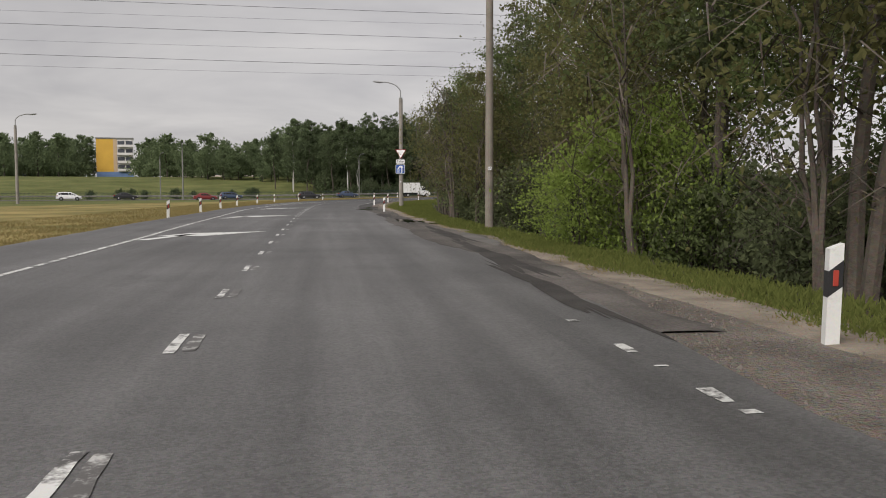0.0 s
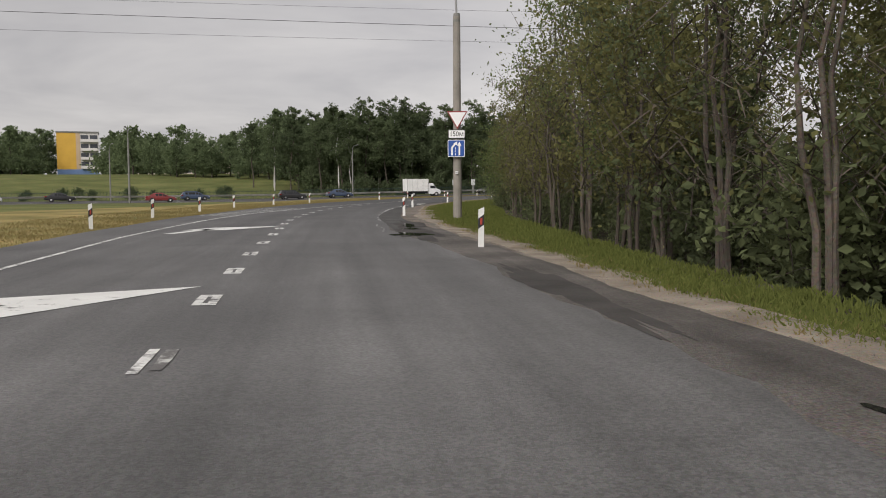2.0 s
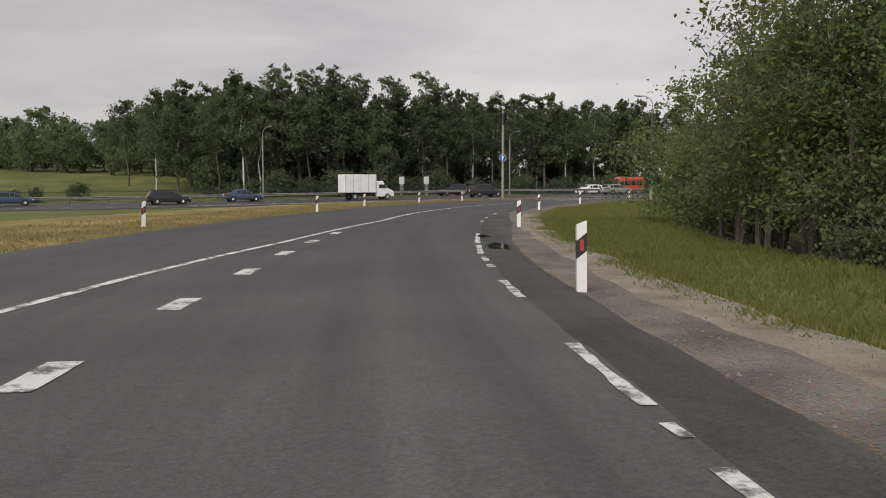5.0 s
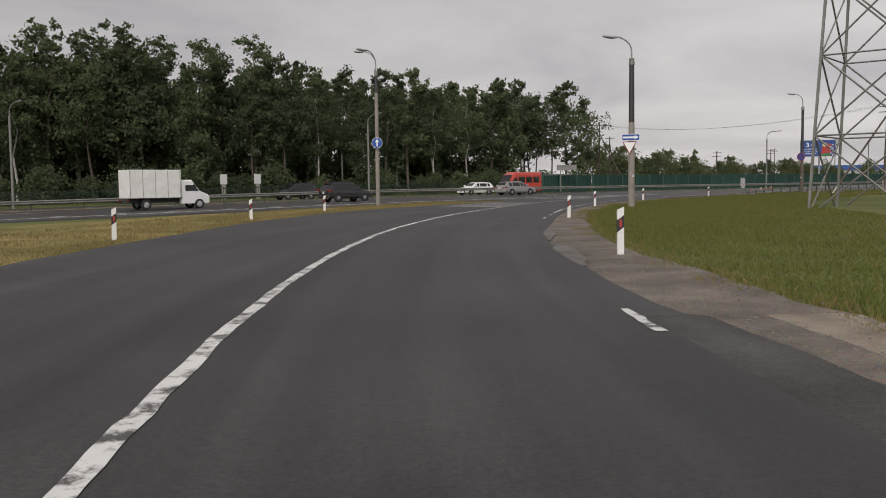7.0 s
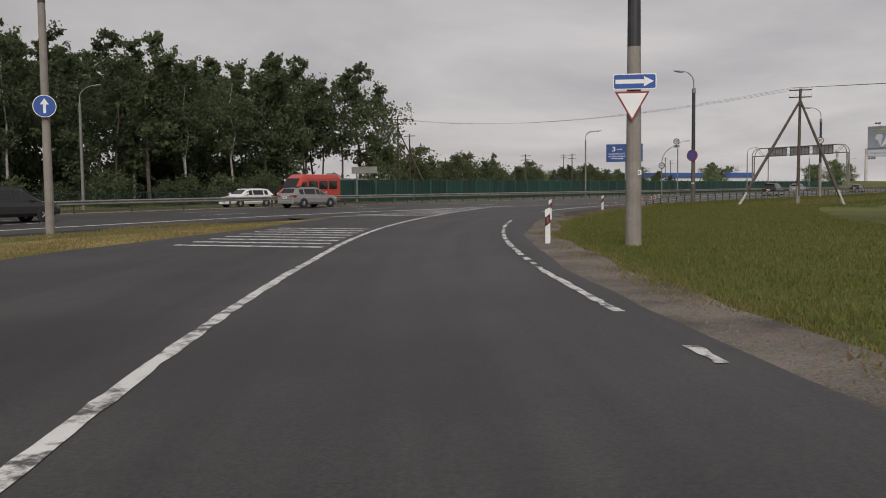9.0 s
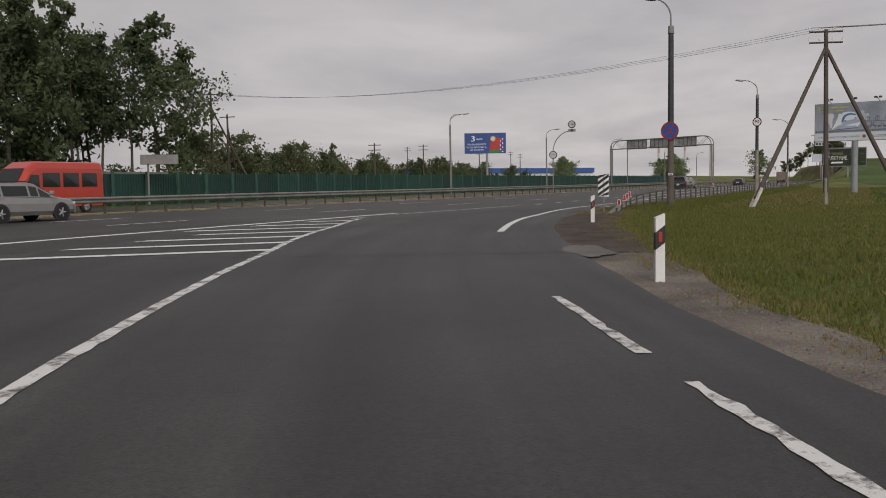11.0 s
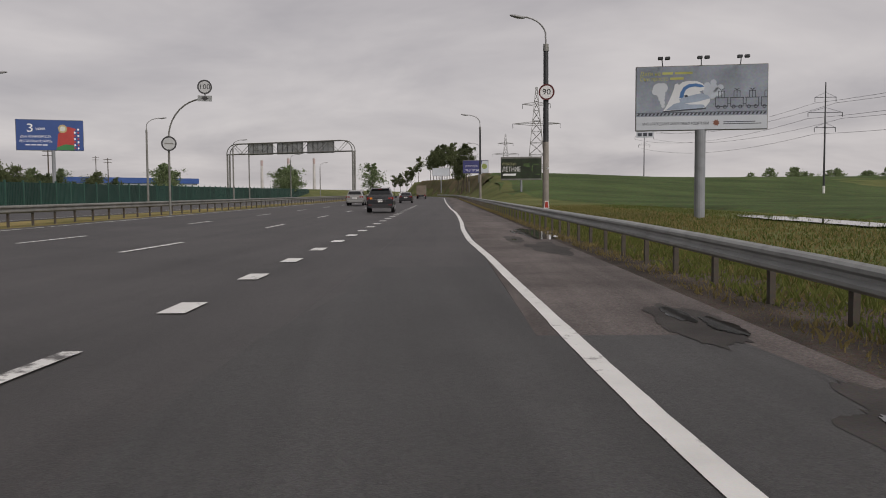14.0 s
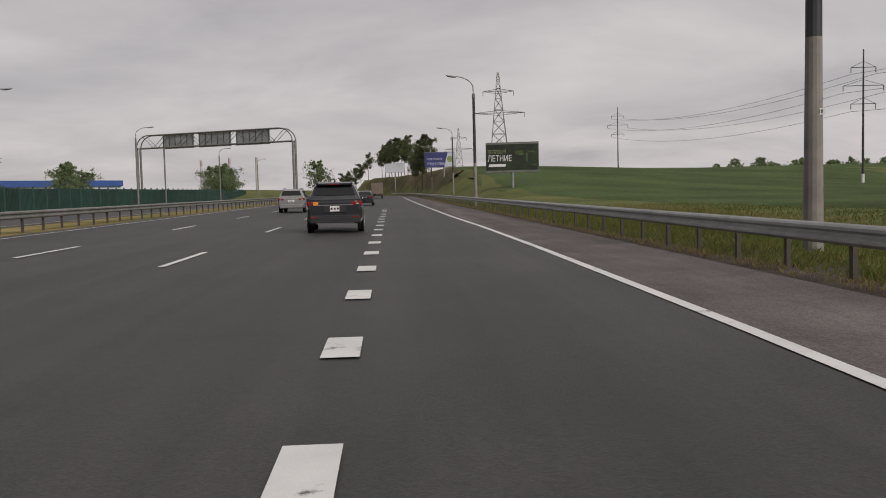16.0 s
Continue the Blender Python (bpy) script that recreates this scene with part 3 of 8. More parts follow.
gx, gy = axis_lines(-60, 420, 2.0, 3200), axis_lines(-40, 340, 3.0, 3200)
verts = [(float(x), float(y), hill(x, y) + 0.05 * noise.noise((x * 0.13, y * 0.13, 0.0)) * min(1.0, abs(x) / 40)) for y in gy for x in gx]
w = len(gx)
faces = [(j * w + i, j * w + i + 1, (j + 1) * w + i + 1, (j + 1) * w + i) for j in range(len(gy) - 1) for i in range(w - 1)]
me = bpy.data.meshes.new("ground")
me.from_pydata(verts, [], faces)
me.materials.append(GRASS_GROUND)
me.shade_smooth()
setting("ground", me, "wide green grass land with fields and rough verges", "ground")


def lengthwise(me, sn):
    """Stores how far along and across the road each corner lies, for streaks in its surface."""
    for k, nm in enumerate(("along", "across")):
        me.attributes.new(nm, "FLOAT", "POINT").data.foreach_set("value", [p[k] for p in sn])


def ribbon(name, s0, s1, lo, hi, z, material, label, category, step=2.0, skirt=0.0, rag=0.0, cols=1, zf=None):
    """A sheet along the ramp between two offsets; rag makes its edges uneven."""
    ss = np.arange(s0, s1 + step / 2, step)
    vs, rows, sn = [], [], []
    for s in ss:
        a, b = lo(s), hi(s)
        if rag:
            a += rag * noise.noise((s * 0.21, 3.1, 0.0)) + 0.5 * rag * noise.noise((s * 0.9, 7.7, 0.0))
            b += rag * noise.noise((s * 0.23, 9.4, 0.0)) + 0.5 * rag * noise.noise((s * 1.1, 1.7, 0.0))
        row = []
        offs = [a + (b - a) * k / cols for k in range(cols + 1)]
        zs = [z] * len(offs)
        if skirt:
            offs, zs = [a - 0.25] + offs + [b + 0.25], [z - skirt] + zs + [z - skirt]
        for o, zz in zip(offs, zs):
            x, y = course(s, o)
            sn.append((s, o))
            row.append(len(vs))
            vs.append((x, y, zz if zf is None else zz + zf(x, y)))
        rows.append(row)
    fs = [(r[i], r[i + 1], q[i + 1], q[i]) for r, q in zip(rows, rows[1:]) for i in range(len(r) - 1)]
    me = bpy.data.meshes.new(name)
    me.from_pydata(vs, [], fs)
    me.materials.append(material)
    lengthwise(me, sn)
    return tagged(new(name, me), label, category, kind="structure")


def hw_sheet(name, s0, s1, n0, n1, dz, material, label, category, step=6.0, cols=6, skirt=0.35):
    ss = list(np.arange(s0, s1 + 0.1, step))
    ns = [n0 + (n1 - n0) * k / cols for k in range(cols + 1)]
    vs, rows, sn = [], [], []
    for s in ss:
        row = []
        for n in [n0 - 0.2] + ns + [n1 + 0.2]:
            x, y = hw(s, min(max(n, n0), n1))
            z = road_z(x, y) + dz - (skirt if n < n0 or n > n1 else 0)
            x, y = hw(s, n)
            sn.append((s, n))
            row.append(len(vs))
            vs.append((x, y, z))
        rows.append(row)
    fs = [(r[i], q[i], q[i + 1], r[i + 1]) for r, q in zip(rows, rows[1:]) for i in range(len(r) - 1)]
    me = bpy.data.meshes.new(name)
    me.from_pydata(vs, [], fs)
    me.materials.append(material)
    lengthwise(me, sn)
    return tagged(new(name, me), label, category, kind="structure")


# the verge strips first, then the carriageways above them
ribbon("verge_dirt", 196, 240, lambda s: RIGHT_GRASS(s), lambda s: RIGHT_EDGE(s) + 0.5, -0.014, DIRT, "dark trodden dirt beside the merging lane", "verge", 1.0, 0.25, 0.35)
ribbon("verge_gravel", -70, 200, lambda s: RIGHT_GRASS(s), lambda s: RIGHT_EDGE(s) + 0.5, -0.02, GRAVEL, "strip of brown gravel and dirt beside the ramp", "verge", 1.0, 0.25, 0.35)
ribbon("verge_left", -70, 196, lambda s: LEFT_EDGE(s) - 0.5, lambda s: LEFT_EDGE(s) + ((9.0 + 12.0 * (1 - ease(66, 112, s))) if s < 150 else max(0.6, 9.0 - (s - 150) * 0.19)), -0.03, DRY_GROUND, "strip of dry yellow grass between ramp and highway", "verge", 2.0, 0.3, 0.3, 4)
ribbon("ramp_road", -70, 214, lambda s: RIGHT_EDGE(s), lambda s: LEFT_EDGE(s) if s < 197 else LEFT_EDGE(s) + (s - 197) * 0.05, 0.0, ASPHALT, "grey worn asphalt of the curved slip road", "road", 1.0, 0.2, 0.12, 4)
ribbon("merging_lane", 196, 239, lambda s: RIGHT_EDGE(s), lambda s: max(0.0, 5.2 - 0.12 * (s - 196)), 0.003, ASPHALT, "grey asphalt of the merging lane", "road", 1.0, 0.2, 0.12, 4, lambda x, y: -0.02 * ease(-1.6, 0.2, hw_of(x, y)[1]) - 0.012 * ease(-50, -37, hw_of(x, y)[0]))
hw_sheet("highway_shoulder", -50, 330, -6.1, -3.86, -0.004, SHOULDER, "patched grey asphalt hard shoulder of the highway", "road", 6.0, 2)
hw_sheet("highway", -420, 330, -1.6, 12.3, -0.008, ASPHALT_HW, "dark grey asphalt carriageway of the highway", "road", 6.0, 6)
hw_sheet("merge_apron", -82, 330, -4.4, -1.5, -0.010, ASPHALT_HW, "dark asphalt between slip road and highway", "road", 6.0, 2)
hw_sheet("highway_opposite", -420, 330, 16.5, 30.0, 0.0, ASPHALT_HW, "grey asphalt of the opposite carriageway", "road", 8.0, 4)
hw_sheet("median_verge", -420, 330, 12.2, 16.6, -0.03, DRY_GROUND, "narrow dry grass median under the guardrail", "verge", 8.0, 2)
hw_sheet("guardrail_verge", -54, 330, -7.9, -5.4, -0.03, DIRT, "dirt and thin grass under the guardrail", "verge", 4.0, 2, 0.5)

STRIP_IN = table([(10, -3.3), (20, -3.05), (41, -2.72), (49, -2.78), (56, -2.3), (66, -1.9)])
ribbon("broken_edge", 8, 65, lambda s: RIGHT_EDGE(s) - 0.40, lambda s: STRIP_IN(s), 0.0030, BROKEN, "brownish crumbling asphalt along the ramp's edge", "road", 0.5, 0.03, 0.30, 2)
ribbon("edge_strip", 62, 128, lambda s: RIGHT_EDGE(s) - 0.05, lambda s: RIGHT_LINE(s) - 0.10, 0.0035, STRIP, "darker newer asphalt along the ramp's right edge", "road", 0.5, 0.03, 0.10, 2)
ribbon("dust_track", -12, 128, lambda s: RIGHT_GRASS(s) + 0.10, lambda s: RIGHT_GRASS(s) + 0.62, -0.012, DUST, "pale dusty wheel track in the gravel verge", "verge", 0.5, 0.02, 0.22, 2)

# the green crop field on the slope, and a strip of rough land before it
vs, fs = [], []
fs_s, fs_n = list(np.arange(-40, 420, 6.0)), [-23.5, -24.5, -27, -32, -38, -46, -56, -70, -90, -120, -160, -220, -300]
for s in fs_s:
    for k, n in enumerate(fs_n):
        n2 = n + (1.6 * noise.noise((s * 0.05, 2.0, 0.0)) if k < 2 else 0.0) + 11.0 * ease(30, 75, s) * max(0.0, 1 - k / 5)
        x, y = HX + s * HC - n2 * HS, HY + s * HS + n2 * HC
        vs.append((x, y, hill(x, y) + (-0.1 if k == 0 else 0.16 + 0.05 * noise.noise((x * 0.3, y * 0.3, 1.0)))))
w = len(fs_n)
for i in range(len(fs_s) - 1):
    fs += [(i * w + k, i * w + k + 1, (i + 1) * w + k + 1, (i + 1) * w + k) for k in range(w - 1)]
me = bpy.data.meshes.new("crop_field")
me.from_pydata(vs, [], [f[::-1] for f in fs])
me.materials.append(FIELD)
me.shade_smooth()
setting("crop_field", me, "low dark green crop on the sloping field", "field")

# leaf litter under the roadside trees
vs, fs = [], []
lit_s, lit_o = list(np.arange(-60, 116, 1.5)), [0.35, -0.4, -1.2, -2.6, -5, -9, -15, -24]
for s in lit_s:
    for k, o in enumerate(lit_o):
        x, y = course(s, WOOD_FOOT(s) + o + (0.35 * noise.noise((s * 0.4, 1.0, 0.0)) if k < 2 else 0.0))
        vs.append((x, y, hill(x, y) + (-0.03 if k == 0 else 0.05 + 0.05 * noise.noise((x * 0.8, y * 0.8, 0.0)))))
w = len(lit_o)
for i in range(len(lit_s) - 1):
    fs += [(i * w + k, (i + 1) * w + k, (i + 1) * w + k + 1, i * w + k + 1) for k in range(w - 1)]
me = bpy.data.meshes.new("wood_floor")
me.from_pydata(vs, [], [f[::-1] for f in fs])
me.materials.append(LITTER)
setting("wood_floor", me, "dark brown leaf litter under the roadside trees", "ground")
# bare earth on the bank's end beside the highway
vs, fs = [], []
bk_s, bk_n = list(np.arange(138, 330, 4.0)), np.linspace(-7.6, -15, 8)
for s in bk_s:
    for k, n in enumerate(bk_n):
        n2 = n + (1.5 * noise.noise((s * 0.12, 5.0, 0.0)) if k == 0 else 3.5 * noise.noise((s * 0.03, 8.0, 0.0)) * k / 7)
        x, y = hw(s, n2)
        vs.append((x, y, hill(x, y) + (-0.15 if k in (0, 7) else 0.16 + 0.04 * noise.noise((x * 0.25, y * 0.25, 3.0)))))
for i in range(len(bk_s) - 1):
    fs += [(i * 8 + k, i * 8 + k + 1, (i + 1) * 8 + k + 1, (i + 1) * 8 + k) for k in range(7)]
me = bpy.data.meshes.new("earth_bank")
me.from_pydata(vs, [], [f[::-1] for f in fs])
me.materials.append(BANK)
me.shade_smooth()
setting("earth_bank", me, "brown bare earth and thin grass on the bank's end", "bank")

# ---- road markings, each painted shape laid a little above the asphalt ----


def marking(name, me, material, label, parent=None):
    me.materials.append(material)
    ob = new(name, me)
    if parent is not None:
        ob.parent = parent
        return ob
    return tagged(ob, label, "road marking", kind="structure")


def line_along(s0, s1, off, width, z, step=0.5, rag=0.0, seed=0.0):
    ss = np.linspace(s0, s1, max(2, int((s1 - s0) / step) + 1))
    l, r = [], []
    for s in ss:
        o = off(s) if callable(off) else off
        a = rag * noise.noise((s * 2.1, seed, 0.3)) + rag * noise.noise((s * 6.0, seed, 4.3))
        b = rag * noise.noise((s * 2.3, seed + 5, 0.7)) + rag * noise.noise((s * 5.5, seed, 8.3))
        l.append(course(s, o + width / 2 + a))
        r.append(course(s, o - width / 2 + b))
    return strip(r, l, z)


def hw_line(s0, s1, n, width, dz=0.006, step=6.0):
    ss = np.linspace(s0, s1, max(2, int((s1 - s0) / step) + 1))
    f = n if callable(n) else (lambda s: n)
    return strip([hw(s, f(s) - width / 2) for s in ss], [hw(s, f(s) + width / 2) for s in ss], lambda x, y: road_z(x, y) + dz)


marking("edge_line_left", line_along(-60, 70, LEFT_LINE, 0.12, 0.006, 0.5, 0.012), PAINT_WORN, "white worn edge line of the slip road")
marking("edge_line_left", line_along(70, 219.8, LEFT_LINE, 0.15, 0.006, 0.25, 0.018, 2.0), PAINT_CHIPPED, "white solid edge line of the slip road")
lane_dashes = setting("lane_line", None, "short wide white dashes between the slip road lanes", "road marking")
for k in range(-17, 28):
    s = 7.5 + 3.77 * k
    if s < 45:
        marking("dash", line_along(s, s + 1.0, lambda v: LANE_LINE(v) + 0.07, 0.09, 0.006, 0.2, 0.012, k * 1.7), PAINT_CHIPPED, "", lane_dashes)
        marking("dash_remnant", line_along(s + 0.1, s + 0.95, lambda v: LANE_LINE(v) - 0.08, 0.10, 0.006, 0.2, 0.02, k * 2.3), PAINT_FADED, "", lane_dashes)
    elif s > 81:
        marking("dash", line_along(s, s + 1.0, LANE_LINE, 0.26, 0.006, 0.2, 0.012, k * 1.7), PAINT_WORN, "", lane_dashes)
    else:
        marking("dash", line_along(s, s + 1.0, lambda v: LANE_LINE(v) + 0.085, 0.11, 0.006, 0.2, 0.012, k * 1.7), PAINT_WORN, "", lane_dashes)
        marking("dash", line_along(s, s + 1.0, lambda v: LANE_LINE(v) - 0.085, 0.11, 0.006, 0.2, 0.012, k * 2.9), PAINT_WORN, "", lane_dashes)
        for e in (0.0, 0.82):
            marking("dash_end", line_along(s + e, s + e + 0.18, LANE_LINE, 0.065, 0.006, 0.1, 0.004, k * 1.1), PAINT_WORN, "", lane_dashes)
right_dashes = setting("edge_line_right", None, "broken worn white edge line along the gravel", "road marking")
for s0, s1 in ((4.95, 5.05), (5.25, 5.65), (6.4, 6.45), (7.0, 7.4), (8.75, 8.87), (71, 71.6), (73.6, 74.2), (77.5, 78.2), (81.0, 81.4), (81.7, 82.05), (83.45, 83.7), (83.85, 84.1), (84.25, 88.5), (89.0, 89.3), (89.7, 91.85), (95, 96.9), (99, 99.5), (100.2, 101.2), (101.8, 104.5), (105.2, 109.5), (118, 119), (122, 123), (127, 128.5), (154, 155), (157.6, 158.4), (160.6, 166.4), (166.8, 167.4), (167.9, 168.6), (169.2, 171.4), (171.8, 174.8), (175.1, 178), (178.6, 181.5), (182.4, 185), (186, 189.5)):
    marking("dash", line_along(s0, s1, RIGHT_LINE, 0.11, 0.006, 0.2, 0.03, s0), PAINT_WORN, "", right_dashes)
EDGE_N = table([(-61, -6.40), (-59.7, -6.12), (-57.4, -5.77), (-55.3, -5.33), (-51.9, -4.74), (-48.7, -4.38), (-46.5, -4.26), (-43.6, -4.18), (-40.5, -4.12), (-37, -4.03), (-33, -3.95), (-31, -3.89), (-26, -3.72), (-18, -3.70), (-12, -3.80), (0, -3.85), (12, -3.8), (24, -3.6), (66, -3.35), (330, -3.0)])
l, r = [], []
for k in range(22):
    s = 203.6 + 0.4 * k
    o = -1.94 + 0.004 * (s - 203.6)
    l.append(course(s, o + 0.1 + 0.008 * noise.noise((s * 2, 1, 0))))
    r.append(course(s, o - 0.1 + 0.008 * noise.noise((s * 2, 5, 0))))
for s in np.r_[np.arange(-60.2, -20, 0.4), np.arange(-20, 330, 2.0)]:
    d = 0.010 * noise.noise((s * 2, 1, 0)) if s < -20 else 0.0
    w2 = 0.09 if s < -42 else 0.08
    l.append(hw(s, sum(EDGE_N(s + e) for e in (-1.2, -0.6, 0, 0.6, 1.2)) / 5 + w2 + d))
    r.append(hw(s, sum(EDGE_N(s + e) for e in (-1.2, -0.6, 0, 0.6, 1.2)) / 5 - w2 + d))
marking("edge_line_highway", strip(r, l, lambda x, y: road_z(x, y) + 0.010 - 0.009 * ease(-52, -38, hw_of(x, y)[0])), PAINT, "long bold white edge line of the merging lane")
marking("gore_line", hw_line(-130, -56, -0.2, 0.16), PAINT, "white edge line where the lanes part")
MERGE_N = table([(-57, 0.98), (-52, 0.66), (-48, 0.38), (-43.6, 0.14)])
marking("merge_line", strip([(HX + s * HC - (MERGE_N(s) - 0.09) * HS, HY + s * HS + (MERGE_N(s) - 0.09) * HC) for s in np.linspace(-57, -43.6, 9)], [(HX + s * HC - (MERGE_N(s) + 0.09) * HS, HY + s * HS + (MERGE_N(s) + 0.09) * HC) for s in np.linspace(-57, -43.6, 9)], 0.018), PAINT_CHIPPED, "white solid line beside the merging lane")
hw_plain = lambda s, n: (HX + s * HC - n * HS, HY + s * HS + n * HC)
merge_dashes = setting("merge_dashes", None, "short wide white dashes of the merging lane", "road marking")
for k in range(24):
    s = -41.2 + 3.9 * min(k, 1) + 3.49 * min(max(k - 1, 0), 7) + 3.93 * max(k - 8, 0)
    n = 0.05 - 0.16 * ease(-38, -20, s)
    marking("dash", strip([hw_plain(s, n - 0.16), hw_plain(s + 1.0, n - 0.16)], [hw_plain(s, n + 0.16), hw_plain(s + 1.0, n + 0.16)], 0.016), PAINT, "", merge_dashes)
back_dashes = setting("exit_dashes", None, "short wide white dashes beside the exit lane", "road marking")
for k in range(24):
    s = -190 + 4.0 * k
    marking("dash", hw_line(s, s + 1.0, 0.75, 0.32, 0.008, 0.5), PAINT, "", back_dashes)
for n0 in (3.7, 7.55):
    dashes = setting("highway_lane_line", None, "long white dashes between the highway lanes", "road marking")
    for k in range(-9, 24):
        s = (-4.0 + 13.0 * k if k < -2 else -17.4 + 14.0 * (k + 1)) + (1.0 if n0 > 5 and k < -2 else 3.0 if n0 > 5 else 0)
        if n0 < 5 and s < -96:
            continue
        marking("dash", hw_line(s, s + 4.0, n0, 0.14, 0.006, 2.0), PAINT, "", dashes)
marking("edge_line_median", hw_line(-420, 330, 11.5, 0.15), PAINT_WORN, "thin white edge line beside the median")
marking("edge_line_opposite", hw_line(-420, 330, 17.2, 0.15), PAINT_WORN, "thin white edge line of the opposite carriageway")
for k, s in enumerate((24.6, 42.6, 61.8)):
    arrow = setting("lane_arrow", None, "white painted arrow that sends the lane to the right", "road marking")
    lo, hi = course(s, 4.15), course(s, 2.0)
    shaft = strip([course(s + a, 4.75 - 0.30 * a - 0.2) for a in (0, 1.0, 2.0, 3.0)], [course(s + a, 4.75 - 0.30 * a + 0.15) for a in (0, 1.0, 2.0, 3.0)], 0.007)
    marking("shaft", shaft, PAINT, "", arrow)
    bm = bmesh.new()
    bm.faces.new([bm.verts.new((*course(s + a, o), 0.007)) for a, o in ((2.0, 4.7), (1.9, 3.4), (4.6, 1.7), (3.7, 4.0))])
    marking("arrow_head", finish(bm, "arrow_head", PAINT), PAINT, "", arrow)
hatch = setting("hatching", None, "white hatched stripes where the lane ends", "road marking")
for k in range(9):
    s = 78.5 + 1.75 * k
    a, b = 7.0 - 0.03 * k, LEFT_LINE(s + 1.0) + 0.25
    marking("stripe", strip([course(s + 0.9 * (a - o) * 0.35, o) for o in np.linspace(a, b, 5)], [course(s + 0.9 * (a - o) * 0.35 + 0.35, o) for o in np.linspace(a, b, 5)], 0.006), PAINT_WORN, "", hatch)
hatch = setting("hatching", None, "white hatched stripes at the tip of the grass island", "road marking")
for k in range(8):
    s = 172.2 + 1.35 * k
    a, b = 6.3 - 0.02 * k, LEFT_LINE(s) + 0.3
    marking("stripe", strip([course(s + 1.1 * (a - o) * -0.30 + 1.2, o) for o in np.linspace(a, b, 5)], [course(s + 1.1 * (a - o) * -0.30 + 1.6, o) for o in np.linspace(a, b, 5)], 0.006), PAINT_WORN, "", hatch)
hw_flat = lambda s, n: (HX + s * HC - n * HS, HY + s * HS + n * HC)
hatch = setting("gore_stripes", None, "white slanting stripes between slip road and highway", "road marking")
for k in range(10):
    s = 197.5 + 2.35 * k
    x0, y0 = course(s, LEFT_LINE(s) + 0.1)
    hs, hn = hw_of(x0, y0)
    top = 1.6
    far = hn + (top - hn) * (0.5 if k < 4 else 0.9)
    if top - hn < 0.5:
        continue
    pts = [(hs - 0.9 * (n - hn), n) for n in np.linspace(hn, far, 4)]
    marking("stripe", strip([hw_flat(a, n) for a, n in pts], [hw_flat(a + 0.6, n) for a, n in pts], 0.012), PAINT, "", hatch)

# puddles and tar patches, each with a ragged shore


def blot(name, x, y, z, rx, ry, turn, material, label, category, seed, kind="structure", rag=1.0):
    bm = bmesh.new()
    vs = []
    for k in range(96):
        a = 6.28318 * k / 96
        r = 1 + rag * (0.85 * noise.noise((math.cos(a) * 1.6, math.sin(a) * 1.3, seed)) + 0.35 * noise.noise((math.cos(a) * 4, math.sin(a) * 4, seed + 9)) + 0.22 * noise.noise((math.cos(a) * 13, math.sin(a) * 13, seed + 3)))
        u, v = rx * r * math.cos(a), ry * r * math.sin(a)
        vs.append(bm.verts.new((x + u * math.cos(turn) - v * math.sin(turn), y + u * math.sin(turn) + v * math.cos(turn), z)))
    bm.faces.new(vs)
    return tagged(new(name, finish(bm, name, material)), label, category, kind=kind)


def along_turn(s):
    a, b = course(s - 1), course(s + 1)
    return math.atan2(b[1] - a[1], b[0] - a[0])


for s0, s1, o0, o1, wd in ((61.5, 63.4, -1.52, -1.66, 0.09), (63.5, 65.6, -1.68, -1.56, 0.06), (65.2, 66.9, -1.50, -1.55, 0.08)):
    marking("paint_remnant", line_along(s0, s1, lambda s: o0 + (o1 - o0) * (s - s0) / (s1 - s0), wd * 0.7, 0.006, 0.15, 0.02, s0), PAINT_FADED, "", right_dashes)
for s, o, rx, ry, sd in ((38.3, -3.5, 1.9, 0.34, 1.0), (36.8, -4.05, 1.1, 0.13, 1.5), (34.7, -4.4, 0.6, 0.22, 1.8), (59.9, -2.32, 0.72, 0.50, 2.0), (65.3, -2.66, 1.5, 0.20, 4.4), (63.1, -2.55, 0.45, 0.26, 4.0), (104.0, -2.65, 1.2, 0.22, 5.0), (108.2, -2.5, 0.8, 0.12, 6.0)):
    blot("puddle", *course(s, o), 0.0085 + 0.0011 * (sd % 3), rx, ry, along_turn(s), WATER, "shallow rain puddle on the broken asphalt edge", "puddle", sd)
for s, n, rx, ry, sd in ((-22.3, -5.95, 3.6, 0.56, 11.0), (-21.0, -5.35, 1.0, 0.10, 12.0), (-25.8, -4.98, 0.35, 0.07, 13.0), (-41.4, -5.52, 0.6, 0.12, 14.0), (-46.6, -5.6, 0.7, 0.12, 15.0), (-42.3, -5.75, 0.6, 0.14, 15.5)):
    x, y = hw(s, n)
    blot("puddle", x, y, 0.005 + 0.0011 * (sd - 11), rx, ry, math.atan2(HS, HC), WATER, "shallow rain puddle on the hard shoulder", "puddle", sd, rag=0.45)
for s, n, rx, ry, sd in ((-25.5, -5.0, 1.6, 0.28, 16.0), (-29.5, -5.5, 2.4, 0.45, 17.0), (-42.0, -5.5, 1.5, 0.36, 18.0), (-47.0, -5.7, 2.0, 0.36, 19.0)):
    blot("asphalt_patch", *hw(s, n), 0.0005 + 0.0008 * (sd - 16), rx, ry, math.atan2(HS, HC), TAR, "dark damp patch on the hard shoulder", "road patch", sd, rag=0.6)
